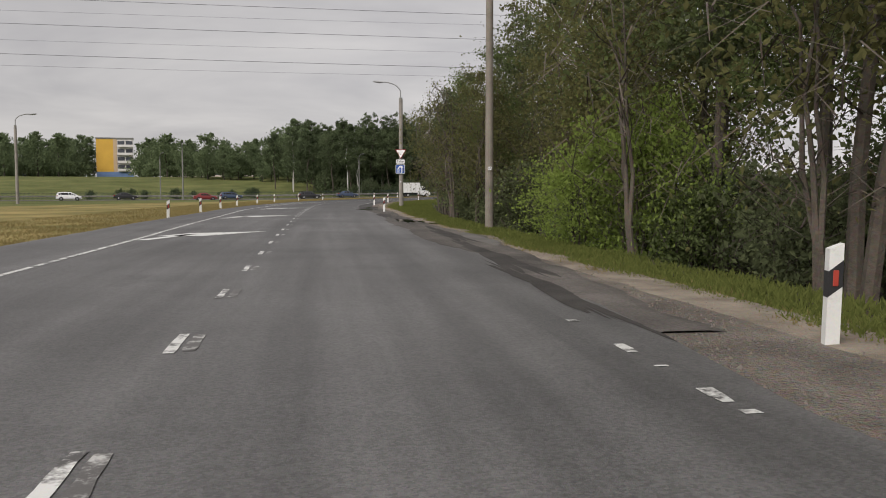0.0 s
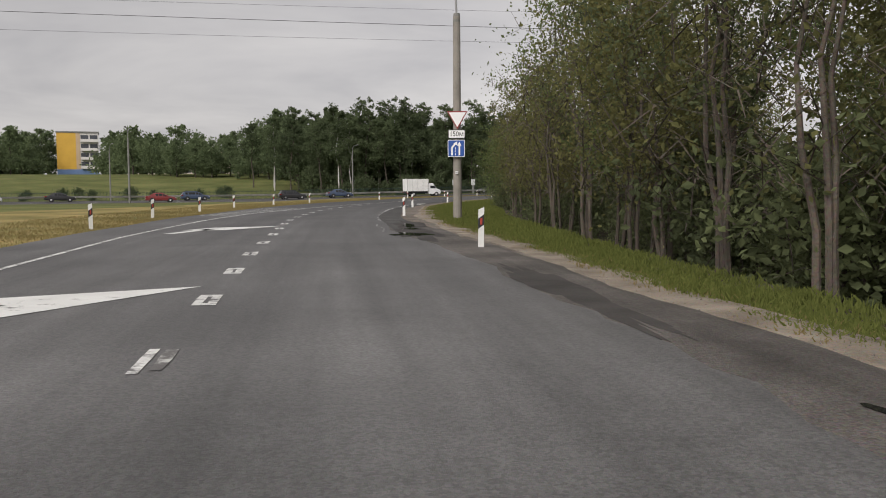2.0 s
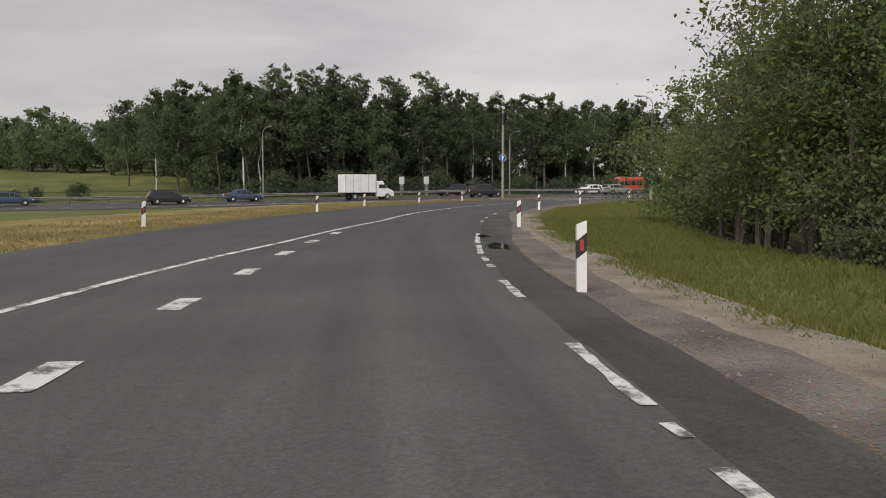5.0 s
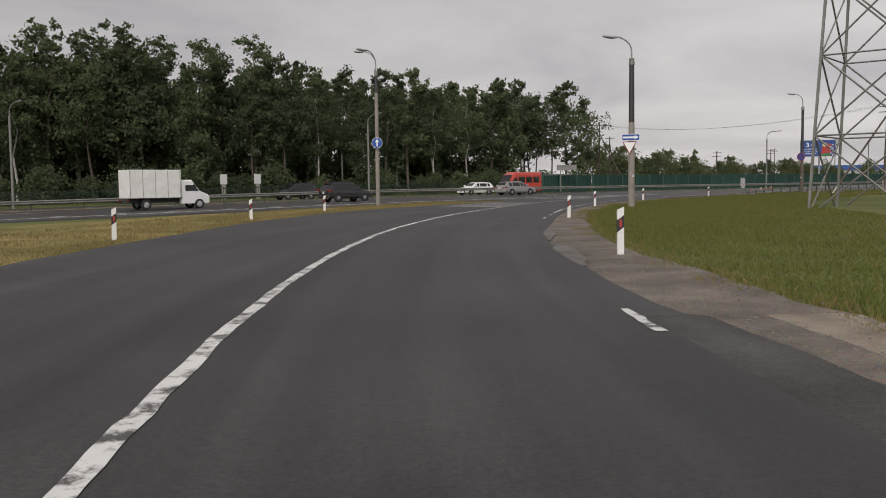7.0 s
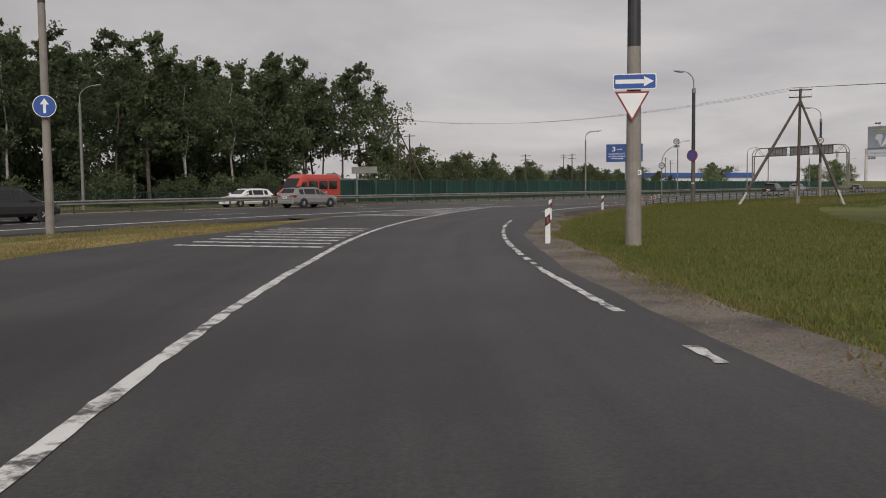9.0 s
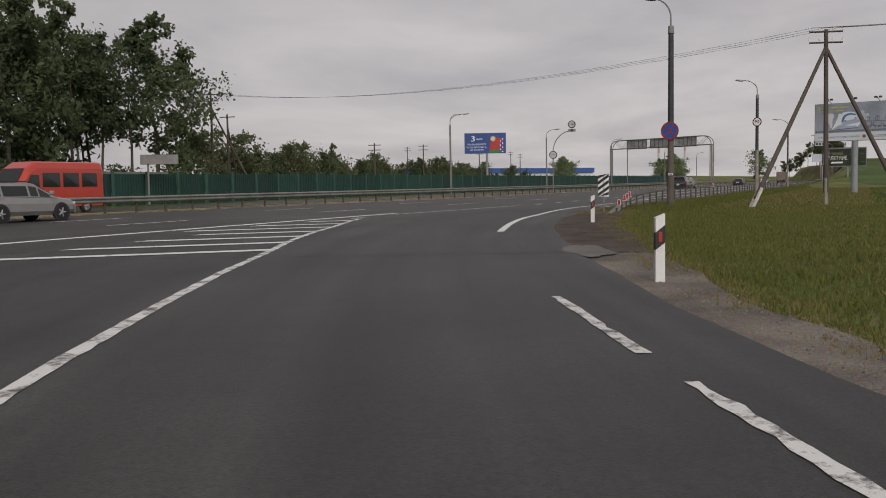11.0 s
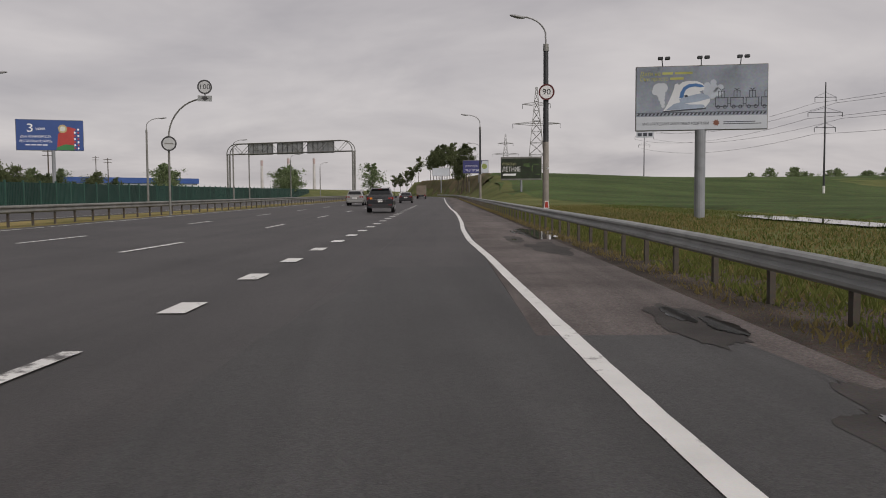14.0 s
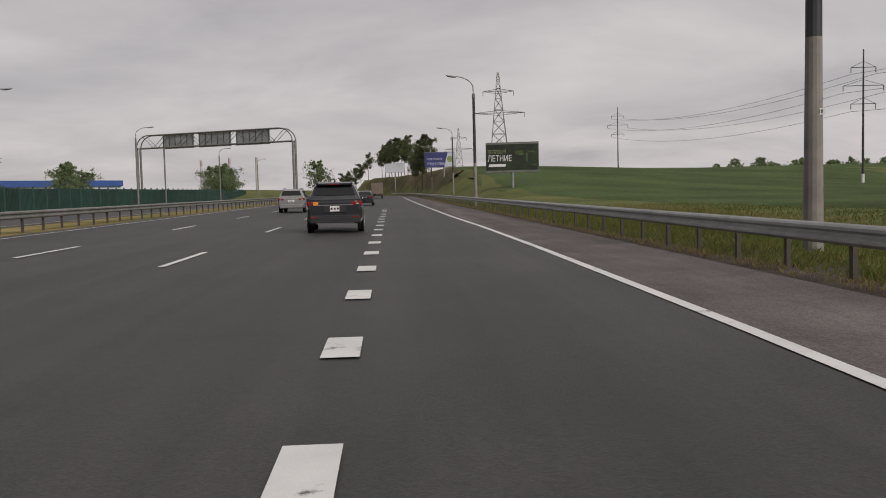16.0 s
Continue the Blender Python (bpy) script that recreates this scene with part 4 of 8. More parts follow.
for s, o, rx, ry, sd in ((136.5, -3.22, 2.6, 0.20, 25.0), (143.5, -3.2, 2.4, 0.16, 25.5), (196.5, -3.55, 1.5, 0.4, 26.5), (24, -4.3, 3.0, 0.25, 27.0)):
    blot("pale_patch", *course(s, o), 0.0050 + 0.0005 * (sd - 25), rx, ry, along_turn(s), PALE_ASPHALT, "pale dusty asphalt remnant along the edge", "road patch", sd, rag=0.4)
blot("pond", *hw(-10, -20.0), -0.02, 11.0, 1.3, math.atan2(HS, HC), WATER, "narrow still pond in the field", "pond", 31.0, rag=0.5)
for s, o, rx, ry, sd in ((12, -3.1, 4, 0.16, 21.0), (18, -3.5, 5, 0.2, 21.5), (26, -3.8, 5, 0.22, 22.0), (46, -3.0, 4, 0.25, 23.0), (60.5, -2.5, 3.2, 0.55, 24.0), (66, -2.7, 3.0, 0.4, 24.5)):
    blot("asphalt_patch", *course(s, o), 0.0045 + 0.0006 * (sd - 21), rx, ry, along_turn(s), TAR, "dark damp patch along the broken asphalt edge", "road patch", sd)

# ---- street furniture ----


def ground_at(x, y):
    return hill(x, y)


def lamp_post(x, y, z0, height, heads, label, dark=0.0, r=0.13, lower=None):
    """A pole with curved steel arms; heads: list of (direction in degrees, reach). dark: share of the shaft that is dark above."""
    lp = thing("street_lamp", label, "street lamp", pose(x, y, z0), "street lamps")
    bm = bmesh.new()
    top = height * 0.86
    split = top * (1 - dark)
    rod(bm, (0, 0, -0.3), (0, 0, split), r * 1.25, r * 1.0, 14)
    part("shaft", bm, lower or CONCRETE, lp, smooth=False)
    if dark:
        bm = bmesh.new()
        rod(bm, (0, 0, split), (0, 0, top), r * 1.0, r * 0.85, 14)
        part("upper_shaft", bm, DARK_METAL, lp, "dark painted upper shaft")
    bm = bmesh.new()
    rod(bm, (0, 0, top - 0.25), (0, 0, top + 0.12), r * 1.05, r * 0.9, 12)
    part("collar", bm, STEEL_OLD, lp)
    for ang, reach in heads:
        c, s = math.cos(radians(ang)), math.sin(radians(ang))
        pts = [(0, 0, top)]
        rise = height - top
        for k in range(1, 9):
            a = k / 8 * math.pi / 2
            u = reach * (1 - math.cos(a))
            v = rise * (0.35 + 0.65 * math.sin(a))
            pts.append((c * u, s * u, top + v))
        bm = bmesh.new()
        pipe(bm, [Vector(p) for p in pts], 0.045, 8)
        arm = part("arm", bm, LAMP_GREY, lp, "curved steel arm")
        ex, ey, ez = pts[-1]
        bm = bmesh.new()
        bmesh.ops.create_uvsphere(bm, u_segments=12, v_segments=7, radius=0.5, matrix=pose(ex + c * 0.28, ey + s * 0.28, ez - 0.01, 0, -8, ang) @ Matrix.Diagonal((0.85, 0.30, 0.17, 1)))
        head = part("lamp_head", bm, LAMP_GREY, arm, "grey oval lamp head", True)
    return lp


def sign_frame(m, name, label):
    return thing(name, label, "road sign", m, "road signs")


def backplate(outline, parent, y=0.012, material=None):
    bm = bmesh.new()
    slab(bm, outline, 0.012, "y", y)
    return part("backplate", bm, material or SIGN_GREY, parent, "grey metal back")


def face(name, outline, material, parent, y, t=0.004, label=""):
    bm = bmesh.new()
    slab(bm, outline, t, "y", y)
    return part(name, bm, material, parent, label)


def yield_sign(m, side=0.9):
    sg = sign_frame(m, "give_way_sign", "white triangular give way sign with a red border on its pole")
    h = side * 0.866
    tri = lambda k: [(-side / 2 * k, h / 2 * k + (1 - k) * 0.10), (side / 2 * k, h / 2 * k + (1 - k) * 0.10), (0, -h / 2 * k + (1 - k) * 0.06)]
    backplate(tri(1.0), sg)
    face("border", tri(1.0), SIGN_RED, sg, 0.004, 0.006, "red border")
    face("field", tri(0.82), SIGN_WHITE, sg, 0.0, 0.004, "white field")
    return sg


def fill_sign(m, w, h, material, name, label, rim=SIGN_WHITE):
    sg = sign_frame(m, name, label)
    backplate(round_rect(w, h), sg)
    face("border", round_rect(w, h), rim, sg, 0.005, 0.006, "pale rim")
    face("field", round_rect(w - 0.05, h - 0.05), material, sg, 0.0, 0.005)
    return sg


def poly(name, pts, material, parent, y=-0.004, t=0.004):
    return face(name, pts, material, parent, y, t)


def facing(x, y, z, tx, ty):
    """A pose at (x, y, z) whose front, -y, looks towards (tx, ty)."""
    return pose(x, y, z, 0, 0, math.degrees(math.atan2(ty - y, tx - x)) + 90)


def number_plate(x, y, z, tx, ty, w=0.18):
    """A small pole plate with dark bars in place of its number."""
    sg = thing("pole_plate", "small white number plate fixed to a pole", "plate", facing(x, y, z, tx, ty))
    face("plate", round_rect(w, 0.12, 0.01), SIGN_WHITE, sg, 0.0, 0.006)
    for k in range(3):
        face("bar", [(-w * 0.33 + k * w * 0.24, -0.035), (-w * 0.33 + k * w * 0.24 + w * 0.13, -0.035), (-w * 0.33 + k * w * 0.24 + w * 0.13, 0.035), (-w * 0.33 + k * w * 0.24, 0.035)], BLACK, sg, -0.003, 0.003)


def guide_post(x, y, z, tx, ty, tall=0.86, lean=0.0):
    gp = thing("guide_post", "white plastic guide post with a slanting black band and red reflector", "guide post", facing(x, y, z, tx, ty) @ pose(0, 0, 0, lean, lean * 0.6, 0), "guide posts beside the road")
    w, d = 0.062, 0.05
    slope = 0.05

    def piece(name, z0, z1, s0, s1, material, grow=0.0, label=""):
        bm = bmesh.new()
        pts = [(-w - grow, z0 - s0), (w + grow, z0 + s0), (w + grow, z1 + s1), (-w - grow, z1 - s1)]
        slab(bm, pts, 2 * (d + grow), "y", -d - grow)
        part(name, bm, material, gp, label)
    piece("lower_shaft", -0.15, tall - 0.40, 0, slope, WHITE)
    piece("band", tall - 0.40, tall - 0.17, slope, slope, BLACK, 0.0015, "black slanting band")
    piece("cap", tall - 0.17, tall, slope, slope * 0.5, WHITE)
    bm = bmesh.new()
    box(bm, -0.024, 0.024, -d - 0.010, -d - 0.001, tall - 0.35, tall - 0.21, 0.004)
    part("reflector", bm, RED_REFL, gp, "red reflector")
    return gp


for s, x, y in ((8, -1.75, 7.6), (53, 4.87, 54.05), (76, 9.1, 76.3), (95, 14.4, 93.8), (113, 22.1, 110.0), (133, 33.2, 128.5), (151, 44.75, 142.8), (169, 57.7, 154.95), (187, 71.9, 164.6), (205, 87.95, 171.64), (30, 2.4, 30.5)):
    if s == 30:
        continue
    guide_post(x, y, -0.02, *course(s - 22, -0.5), 0.87, random.uniform(-2, 2))
for s, x, y in ((47, -7.6, 46.6), (57, -5.8, 56.8), (68, -4.1, 68.0), (79, -2.2, 79.4), (88, 0.3, 88.6), (98, 3.0, 98.7), (107, 6.8, 108.0), (116, 10.9, 115.6), (133, 20.9, 130.6), (143, 27.0, 141.2), (155, 35.1, 151.7), (168, 43.1, 161.0)):
    guide_post(x, y, -0.05, *course(s - 22, 0.5), 0.87, random.uniform(-2.5, 2.5))

# ---- the first pole with the lane sign ----
lamp_post(10.66, 73.0, -0.05, 10.2, ((160, 1.6),), "grey concrete street lamp with one curved arm and road signs", 0.0, 0.155)
m = facing(10.52, 72.72, 3.0, -1, 41)
sg = fill_sign(m, 0.74, 0.74, SIGN_BLUE, "lane_sign", "blue square sign with two white lane arrows on a lamp pole")
poly("arrow_shaft", [(-0.22, -0.30), (-0.15, -0.30), (-0.15, 0.02), (-0.02, 0.17), (-0.07, 0.22), (-0.22, 0.06)], SIGN_WHITE, sg)
poly("arrow_head", [(-0.12, 0.22), (0.05, 0.12), (0.04, 0.30)], SIGN_WHITE, sg)
poly("arrow_shaft", [(0.10, -0.30), (0.17, -0.30), (0.17, 0.12), (0.10, 0.12)], SIGN_WHITE, sg)
poly("arrow_head", [(0.04, 0.12), (0.23, 0.12), (0.135, 0.30)], SIGN_WHITE, sg)
for k in range(3):
    poly("lane_mark", [(-0.045, -0.30 + 0.13 * k), (-0.02, -0.30 + 0.13 * k), (-0.02, -0.21 + 0.13 * k), (-0.045, -0.21 + 0.13 * k)], SIGN_WHITE, sg)
sg = fill_sign(m @ pose(0.02, 0, 0.62), 0.74, 0.38, SIGN_WHITE, "distance_plate", "white plate reading 150 m under a give way sign", BLACK)
lettering("digits", "150м", 0.30, 0, 0, -0.003, BLACK, sg, 0.54)
yield_sign(m @ pose(0.05, 0, 1.22))
number_plate(10.56, 72.78, 1.95, 2, 45, 0.12)
# a bare pole at the wood's edge
tp = thing("utility_pole", "tall grey weathered wooden pole in the verge grass", "pole", pose(3.8, 32.1, -0.1))
bm = bmesh.new()
rod(bm, (0, 0, -0.3), (0, 0, 13.5), 0.16, 0.11, 14)
part("shaft", bm, mat("grey_wood_pole", (0.20, 0.175, 0.145), 0.9, 0.35, 1.0, 30, 0.5, dirt=0.5), tp)
number_plate(3.75, 31.92, 2.1, 0, 10, 0.13)

# ---- highway lamp with the blue arrow disc ----
zb = road_z(54.5, 175.0)
lamp_post(54.3, 174.6, zb - 0.1, 11.6, ((120, 1.2), (165, 0.8)), "grey street lamp with two curved arms on the highway verge", 0.15, 0.13)
m = facing(54.15, 174.35, 4.5, 18, 112)
sg = sign_frame(m, "straight_on_sign", "round blue sign with a white upward arrow on a lamp pole")
backplate(disc(0.40), sg)
face("border", disc(0.40), SIGN_WHITE, sg, 0.005, 0.006)
face("field", disc(0.375), SIGN_BLUE, sg, 0.0, 0.005)
poly("arrow_shaft", [(-0.045, -0.25), (0.045, -0.25), (0.045, 0.08), (-0.045, 0.08)], SIGN_WHITE, sg)
poly("arrow_head", [(-0.15, 0.06), (0.15, 0.06), (0, 0.28)], SIGN_WHITE, sg)

# ---- the pole with give way and one-way signs ----
lamp_post(58.95, 153.25, -0.08, 9.75, ((143, 1.0),), "concrete street lamp, dark above, with give way sign", 0.42, 0.165)
m = facing(58.80, 153.02, 3.32, 33, 135) @ pose(-0.17, 0, 0)
yield_sign(m, 0.84)
sg = fill_sign(m @ pose(0.06, 0, 0.60), 1.04, 0.38, SIGN_BLUE, "one_way_sign", "blue plate with a white arrow on a lamp pole")
poly("arrow_shaft", [(-0.46, -0.05), (0.24, -0.05), (0.24, 0.05), (-0.46, 0.05)], SIGN_WHITE, sg)
poly("arrow_head", [(0.22, -0.12), (0.46, 0), (0.22, 0.12)], SIGN_WHITE, sg)
number_plate(58.86, 153.1, 1.72, 44, 147, 0.2)

# ---- the pole with the no-stopping sign, and the one with the speed limit ----
lamp_post(106.2, 174.35, -0.1, 10.6, ((125, 0.9),), "dark street lamp with a no-stopping sign beside the guardrail", 0.62, 0.155, DARK_CONCRETE)
m = facing(106.0, 174.35, 3.83, 84, 174)
sg = sign_frame(m, "no_stopping_sign", "round blue no-stopping sign with red cross on a lamp pole")
backplate(disc(0.46), sg)
face("field", disc(0.455), SIGN_BLUE, sg, 0.0, 0.011)
bm = bmesh.new()
ring(bm, 0.46, 0.375, 0.006, -0.005)
part("border", bm, SIGN_RED, sg, "red rim")
for a in (45, -45):
    c, s = math.cos(radians(a)), math.sin(radians(a))
    poly("bar", [(c * u - s * v, s * u + c * v) for u, v in ((-0.39, -0.035), (0.39, -0.035), (0.39, 0.035), (-0.39, 0.035))], SIGN_RED, sg, -0.004 if a > 0 else -0.0045)
number_plate(106.0, 174.3, 1.62, 80, 176, 0.24)


DIM_WHITE = mat("sign_grey_white", (0.38, 0.39, 0.39), 0.5, 0.12, 2, 40, 0.03)


def limit_sign(m, text, r=0.36, name="speed_limit_sign", label="", dim=False):
    sg = sign_frame(m, name, label)
    backplate(disc(r), sg)
    face("field", disc(r * 0.99), DIM_WHITE if dim else SIGN_WHITE, sg, 0.0, 0.011)
    bm = bmesh.new()
    ring(bm, r, r * 0.80, 0.006, -0.005)
    part("border", bm, BLACK if dim else mat_border, sg, "dark rim")
    if text:
        lettering("digits", text, r * 0.98, 0, 0, -0.003, BLACK, sg, r * (1.0 if len(text) < 3 else 1.30))
    return sg


mat_border = mat("sign_rim_dark_red", (0.10, 0.022, 0.022), 0.5, 0.1, 2, 40, 0.03)
lamp_post(146.9, 178.05, -0.1, 10.5, ((110, 1.3),), "tall street lamp with a speed limit sign behind the guardrail", 0.55, 0.15)
limit_sign(facing(146.7, 178.02, 6.55, 120, 182), "90", 0.42, label="round white speed limit sign reading 90 on a lamp pole")
number_plate(146.75, 178.0, 2.6, 120, 182, 0.2)
lamp_post(199.0, 183.9, -0.1, 10.0, ((110, 1.5),), "dark street lamp beside the far guardrail", 0.6, 0.12)
for s, n, h in ((105, -9.4, 9.5), (165, -9.2, 9.5)):
    lamp_post(*hw(s, n), hill(*hw(s, n)) - 0.1, h, ((100, 1.5),), "slim dark street lamp along the highway", 0.6, 0.11)

# lamps beyond the opposite carriageway
for s, n, h, a in ((13.5, 30.9, 10.4, -60), (52.6, 31.2, 10.3, -75), (95, 31.2, 10.3, -75), (-72, 31.4, 10.3, -70), (-113, 31.2, 10.2, -70), (-158, 31, 10.2, -70), (-205, 31, 10.2, -70), (150, 31.2, 10.3, -75), (205, 31.2, 10.3, -75)):
    x, y = hw(s, n)
    lamp_post(x, y, road_z(x, y) - 0.15, h, ((a, 1.8), (a + 40, 1.2)) if s in (13.5,) else ((a, 1.6),), "grey street lamp beyond the opposite carriageway", 0.0, 0.11, STEEL_OLD)
for s, n, h, a in ((-157, -6.0, 10.6, 80), (-200, -6, 10.6, 80)):
    x, y = hw(s, n)
    lamp_post(x, y, hill(x, y), h, ((a, 1.6), (a + 180, 1.4)), "grey double street lamp on the grass before the highway", 0.0, 0.12, STEEL_OLD)
lamp_post(-22.5, 100.0, -0.2, 9.2, ((20, 1.4),), "grey street lamp standing in the dry grass", 0.0, 0.13)

# the cantilever post with the limit of 100
cp = thing("sign_post", "slim grey post with a long curved arm over the median", "sign post", pose(148.65, 199.2, 0.1))
bm = bmesh.new()
rod(bm, (0, 0, -0.4), (0, 0, 4.4), 0.07, 0.06, 10)
part("shaft", bm, STEEL_OLD, cp)
bm = bmesh.new()
ax, ay = -0.35, -2.2
pts = [(0, 0, 4.4)] + [(ax * (1 - math.cos(a)), ay * (1 - math.cos(a)), 4.4 + 2.15 * math.sin(a)) for a in np.linspace(0.15, 1.5, 9)]
pipe(bm, [Vector(p) for p in pts], 0.045, 8)
part("arm", bm, STEEL_OLD, cp, "curved arm")
bm = bmesh.new()
pipe(bm, [(-0.33, -2.0, 6.54), (-0.36, -2.29, 6.56), (-0.36, -2.30, 6.7), (-0.36, -2.30, 7.5)], 0.03, 6)
part("hanger", bm, STEEL_OLD, cp)
tx, ty = 110.0, 182.5
limit_sign(facing(148.25, 196.9, 7.3, tx, ty), "100", 0.40, label="round grey speed limit sign reading 100 over the lane", dim=True)
sg = sign_frame(facing(148.25, 196.9, 6.66, tx, ty), "lane_plate", "small grey plate with a black arrow pointing down")
face("plate", round_rect(0.78, 0.32, 0.02), SIGN_GREY, sg, 0.0, 0.012)
poly("arrow_shaft", [(-0.13, 0.02), (0.13, 0.02), (0.13, 0.12), (-0.13, 0.12)], BLACK, sg)
poly("arrow_head", [(-0.24, 0.03), (0, -0.13), (0.24, 0.03)], BLACK, sg)
sg = limit_sign(facing(148.5, 199.13, 4.2, tx, ty), "", 0.42, "round_sign", "round grey back of a road sign", True)
face("bar", [(-0.24, -0.03), (0.24, -0.03), (0.24, 0.03), (-0.24, 0.03)], STEEL_OLD, sg, -0.006, 0.006)

# the chevron board at the guardrail's end
cb = thing("hazard_board", "white hazard board with slanting black stripes on a short post", "road sign", facing(96.45, 174.40, 0, 75, 172.5))
bm = bmesh.new()
rod(bm, (0, 0.03, -0.3), (0, 0.03, 1.6), 0.035, 0.035, 8)
part("post", bm, STEEL_OLD, cb)
face("board", [(-0.235, 0.66), (0.235, 0.66), (0.235, 1.64), (-0.235, 1.64)], SIGN_WHITE, cb, 0.0, 0.02)
for k in range(5):
    z = 0.42 + 0.25 * k
    pts = [(u, v) for u, v in ((-0.23, z), (0.23, z + 0.32), (0.23, z + 0.45), (-0.23, z + 0.13))]
    clip = [(u, min(1.635, max(0.665, v))) for u, v in pts]
    if len({p[1] for p in clip}) > 2:
        poly("stripe", clip, BLACK, cb, -0.004)
# ---- guardrails ----
W_PROFILE = [(0.0, 0.15), (0.045, 0.13), (0.075, 0.10), (0.075, 0.06), (0.02, 0.02), (0.02, -0.02), (0.075, -0.06), (0.075, -0.10), (0.045, -0.13), (0.0, -0.15)]


def guardrail(points, side, label, gap=2.0, height=0.72, both=False, steel=None):
    """A W-beam along the points; side +1: the beam's face looks to the left of its run."""
    gr = tagged(new("guardrail"), label, "guardrail", kind="structure")
    pts = [Vector(p) for p in points]
    beams = [(side, gr)] + ([(-side, gr)] if both else [])
    for sd, par in beams:
        vs, fs = [], []
        n = len(W_PROFILE)
        for k, p in enumerate(pts):
            d = (pts[min(k + 1, len(pts) - 1)] - pts[max(k - 1, 0)])
            d.z = 0
            d.normalize()
            nn = Vector((-d.y, d.x, 0)) * sd
            for u, v in W_PROFILE:
                q = p + nn * (u + 0.06)
                vs.append((q.x, q.y, p.z + height - 0.155 + v))
        for k in range(len(pts) - 1):
            for i in range(n - 1):
                fs.append((k * n + i, k * n + i + 1, (k + 1) * n + i + 1, (k + 1) * n + i))
        me = bpy.data.meshes.new("beam")
        me.from_pydata(vs, [], fs)
        me.materials.append(steel or STEEL)
        part("beam", me, None, par)
    bm = bmesh.new()
    box(bm, -0.05, 0.05, -0.035, 0.035, -0.5, height - 0.04)
    post_me = finish(bm, "post", STEEL_BROWN)
    dist, want = 0.0, 0.0
    for a, b in zip(pts, pts[1:]):
        L = (b - a).length
        while want <= dist + L:
            q = a + (b - a) * ((want - dist) / L)
            ob = part("post", post_me, STEEL_OLD, gr)
            ob.matrix_basis = Matrix.Translation(q) @ pose(0, 0, 0, 0, 0, math.degrees(math.atan2(b.y - a.y, b.x - a.x)))
            want += gap
        dist += L
    return gr


def hw3(s, n, dz=0.0):
    x, y = hw(s, n)
    return x, y, road_z(x, y) + dz


run = [(94.6, 173.45, -0.72), (97.2, 174.0, -0.50), (98.9, 174.4, -0.40)] + [hw3(s, n, d) for s, n, d in ((-48.5, -7.35, -0.28), (-46, -7.15, -0.20), (-42, -6.95, -0.10), (-38, -6.82, -0.05), (-33, -6.75, -0.02))] + [hw3(s, -6.72, -0.02) for s in range(-28, 260, 6)]
shoulder_rail = guardrail(run, 1, "galvanised steel guardrail along the hard shoulder", 2.0, 0.78)
RAIL_RED = mat("rail_reflector_red", (0.36, 0.045, 0.03), 0.35, 0.15, 8, 60, 0.05)
for x, y, z in ((97.34, 174.03, 0.27), (99.64, 174.57, 0.41), (100.73, 174.83, 0.46), (101.93, 175.11, 0.53), (131.9, 178.42, 0.75)):
    m = facing(x, y, z, x - 30, y + 3)
    bm = bmesh.new()
    slab(bm, [(-0.095, 0.0), (0.095, 0.0), (0.06, 0.27), (-0.06, 0.27)], 0.012)
    rf = part("reflector", bm, SIGN_WHITE, shoulder_rail, "white-edged red reflector plate on the rail")
    rf.matrix_basis = m
    bm = bmesh.new()
    slab(bm, [(-0.07, 0.025), (0.07, 0.025), (0.043, 0.245), (-0.043, 0.245)], 0.004, "y", -0.004)
    part("red_face", bm, RAIL_RED, rf, "red face")
guardrail([hw3(s, 13.1, 0.0) for s in range(-60, 330, 6)], -1, "double weathered guardrail on the highway median", 2.0, 0.78, True, STEEL_OLD)
guardrail([hw3(s, 13.1, 0.0) for s in range(-420, -59, 10)], -1, "double galvanised guardrail far along the median", 4.0, 0.78, True, STEEL_OLD)

# green noise barrier beyond the opposite carriageway: panels between posts
GREEN_PANEL = mat("green_panel", (0.011, 0.044, 0.035), 0.6, 0.25, 0.8, 20, 0.1, each=0.2)
wall = setting("noise_barrier", None, "long dark green panel fence beyond the highway", "fence")
bm = bmesh.new()
box(bm, 0.06, 3.44, -0.03, 0.03, 0.0, 2.55)
for k in range(11):
    box(bm, 0.10 + k * 0.305, 0.28 + k * 0.305, -0.075, -0.028, 0.05, 2.52)
panel_me = finish(bm, "panel", GREEN_PANEL)
bm = bmesh.new()
box(bm, -0.075, 0.075, -0.11, 0.07, -0.3, 2.74)
wpost_me = finish(bm, "fence_post", mat("green_post", (0.030, 0.085, 0.066), 0.6, 0.2, 1, 20, 0.1))
turn = math.degrees(math.atan2(HS, HC))
for k in range(76):
    s = -45 + 3.5 * k
    x, y = hw(s, 36.0)
    for name, me in (("panel", panel_me), ("fence_post", wpost_me)):
        ob = part(name, me, None, wall)
        ob.matrix_basis = pose(x, y, 0.0, 0, 0, turn)
fence = setting("rail_fence", None, "dark green picket fence at the wood's edge", "fence")
bm = bmesh.new()
for k in range(14):
    box(bm, k * 0.25 - 0.02, k * 0.25 + 0.02, -0.012, 0.012, 0.1, 1.75)
box(bm, 0, 3.5, -0.02, 0.02, 0.4, 0.46)
box(bm, 0, 3.5, -0.02, 0.02, 1.5, 1.56)
pick_me = finish(bm, "picket_panel", mat("fence_green_dark", (0.015, 0.035, 0.028), 0.7, 0.2, 1, 20, 0.1))
for k in range(42):
    x, y = hw(-190 + 3.5 * k, 36.5)
    ob = part("picket_panel", pick_me, None, fence)
    ob.matrix_basis = pose(x, y, road_z(x, y) - 0.1, 0, 0, turn)

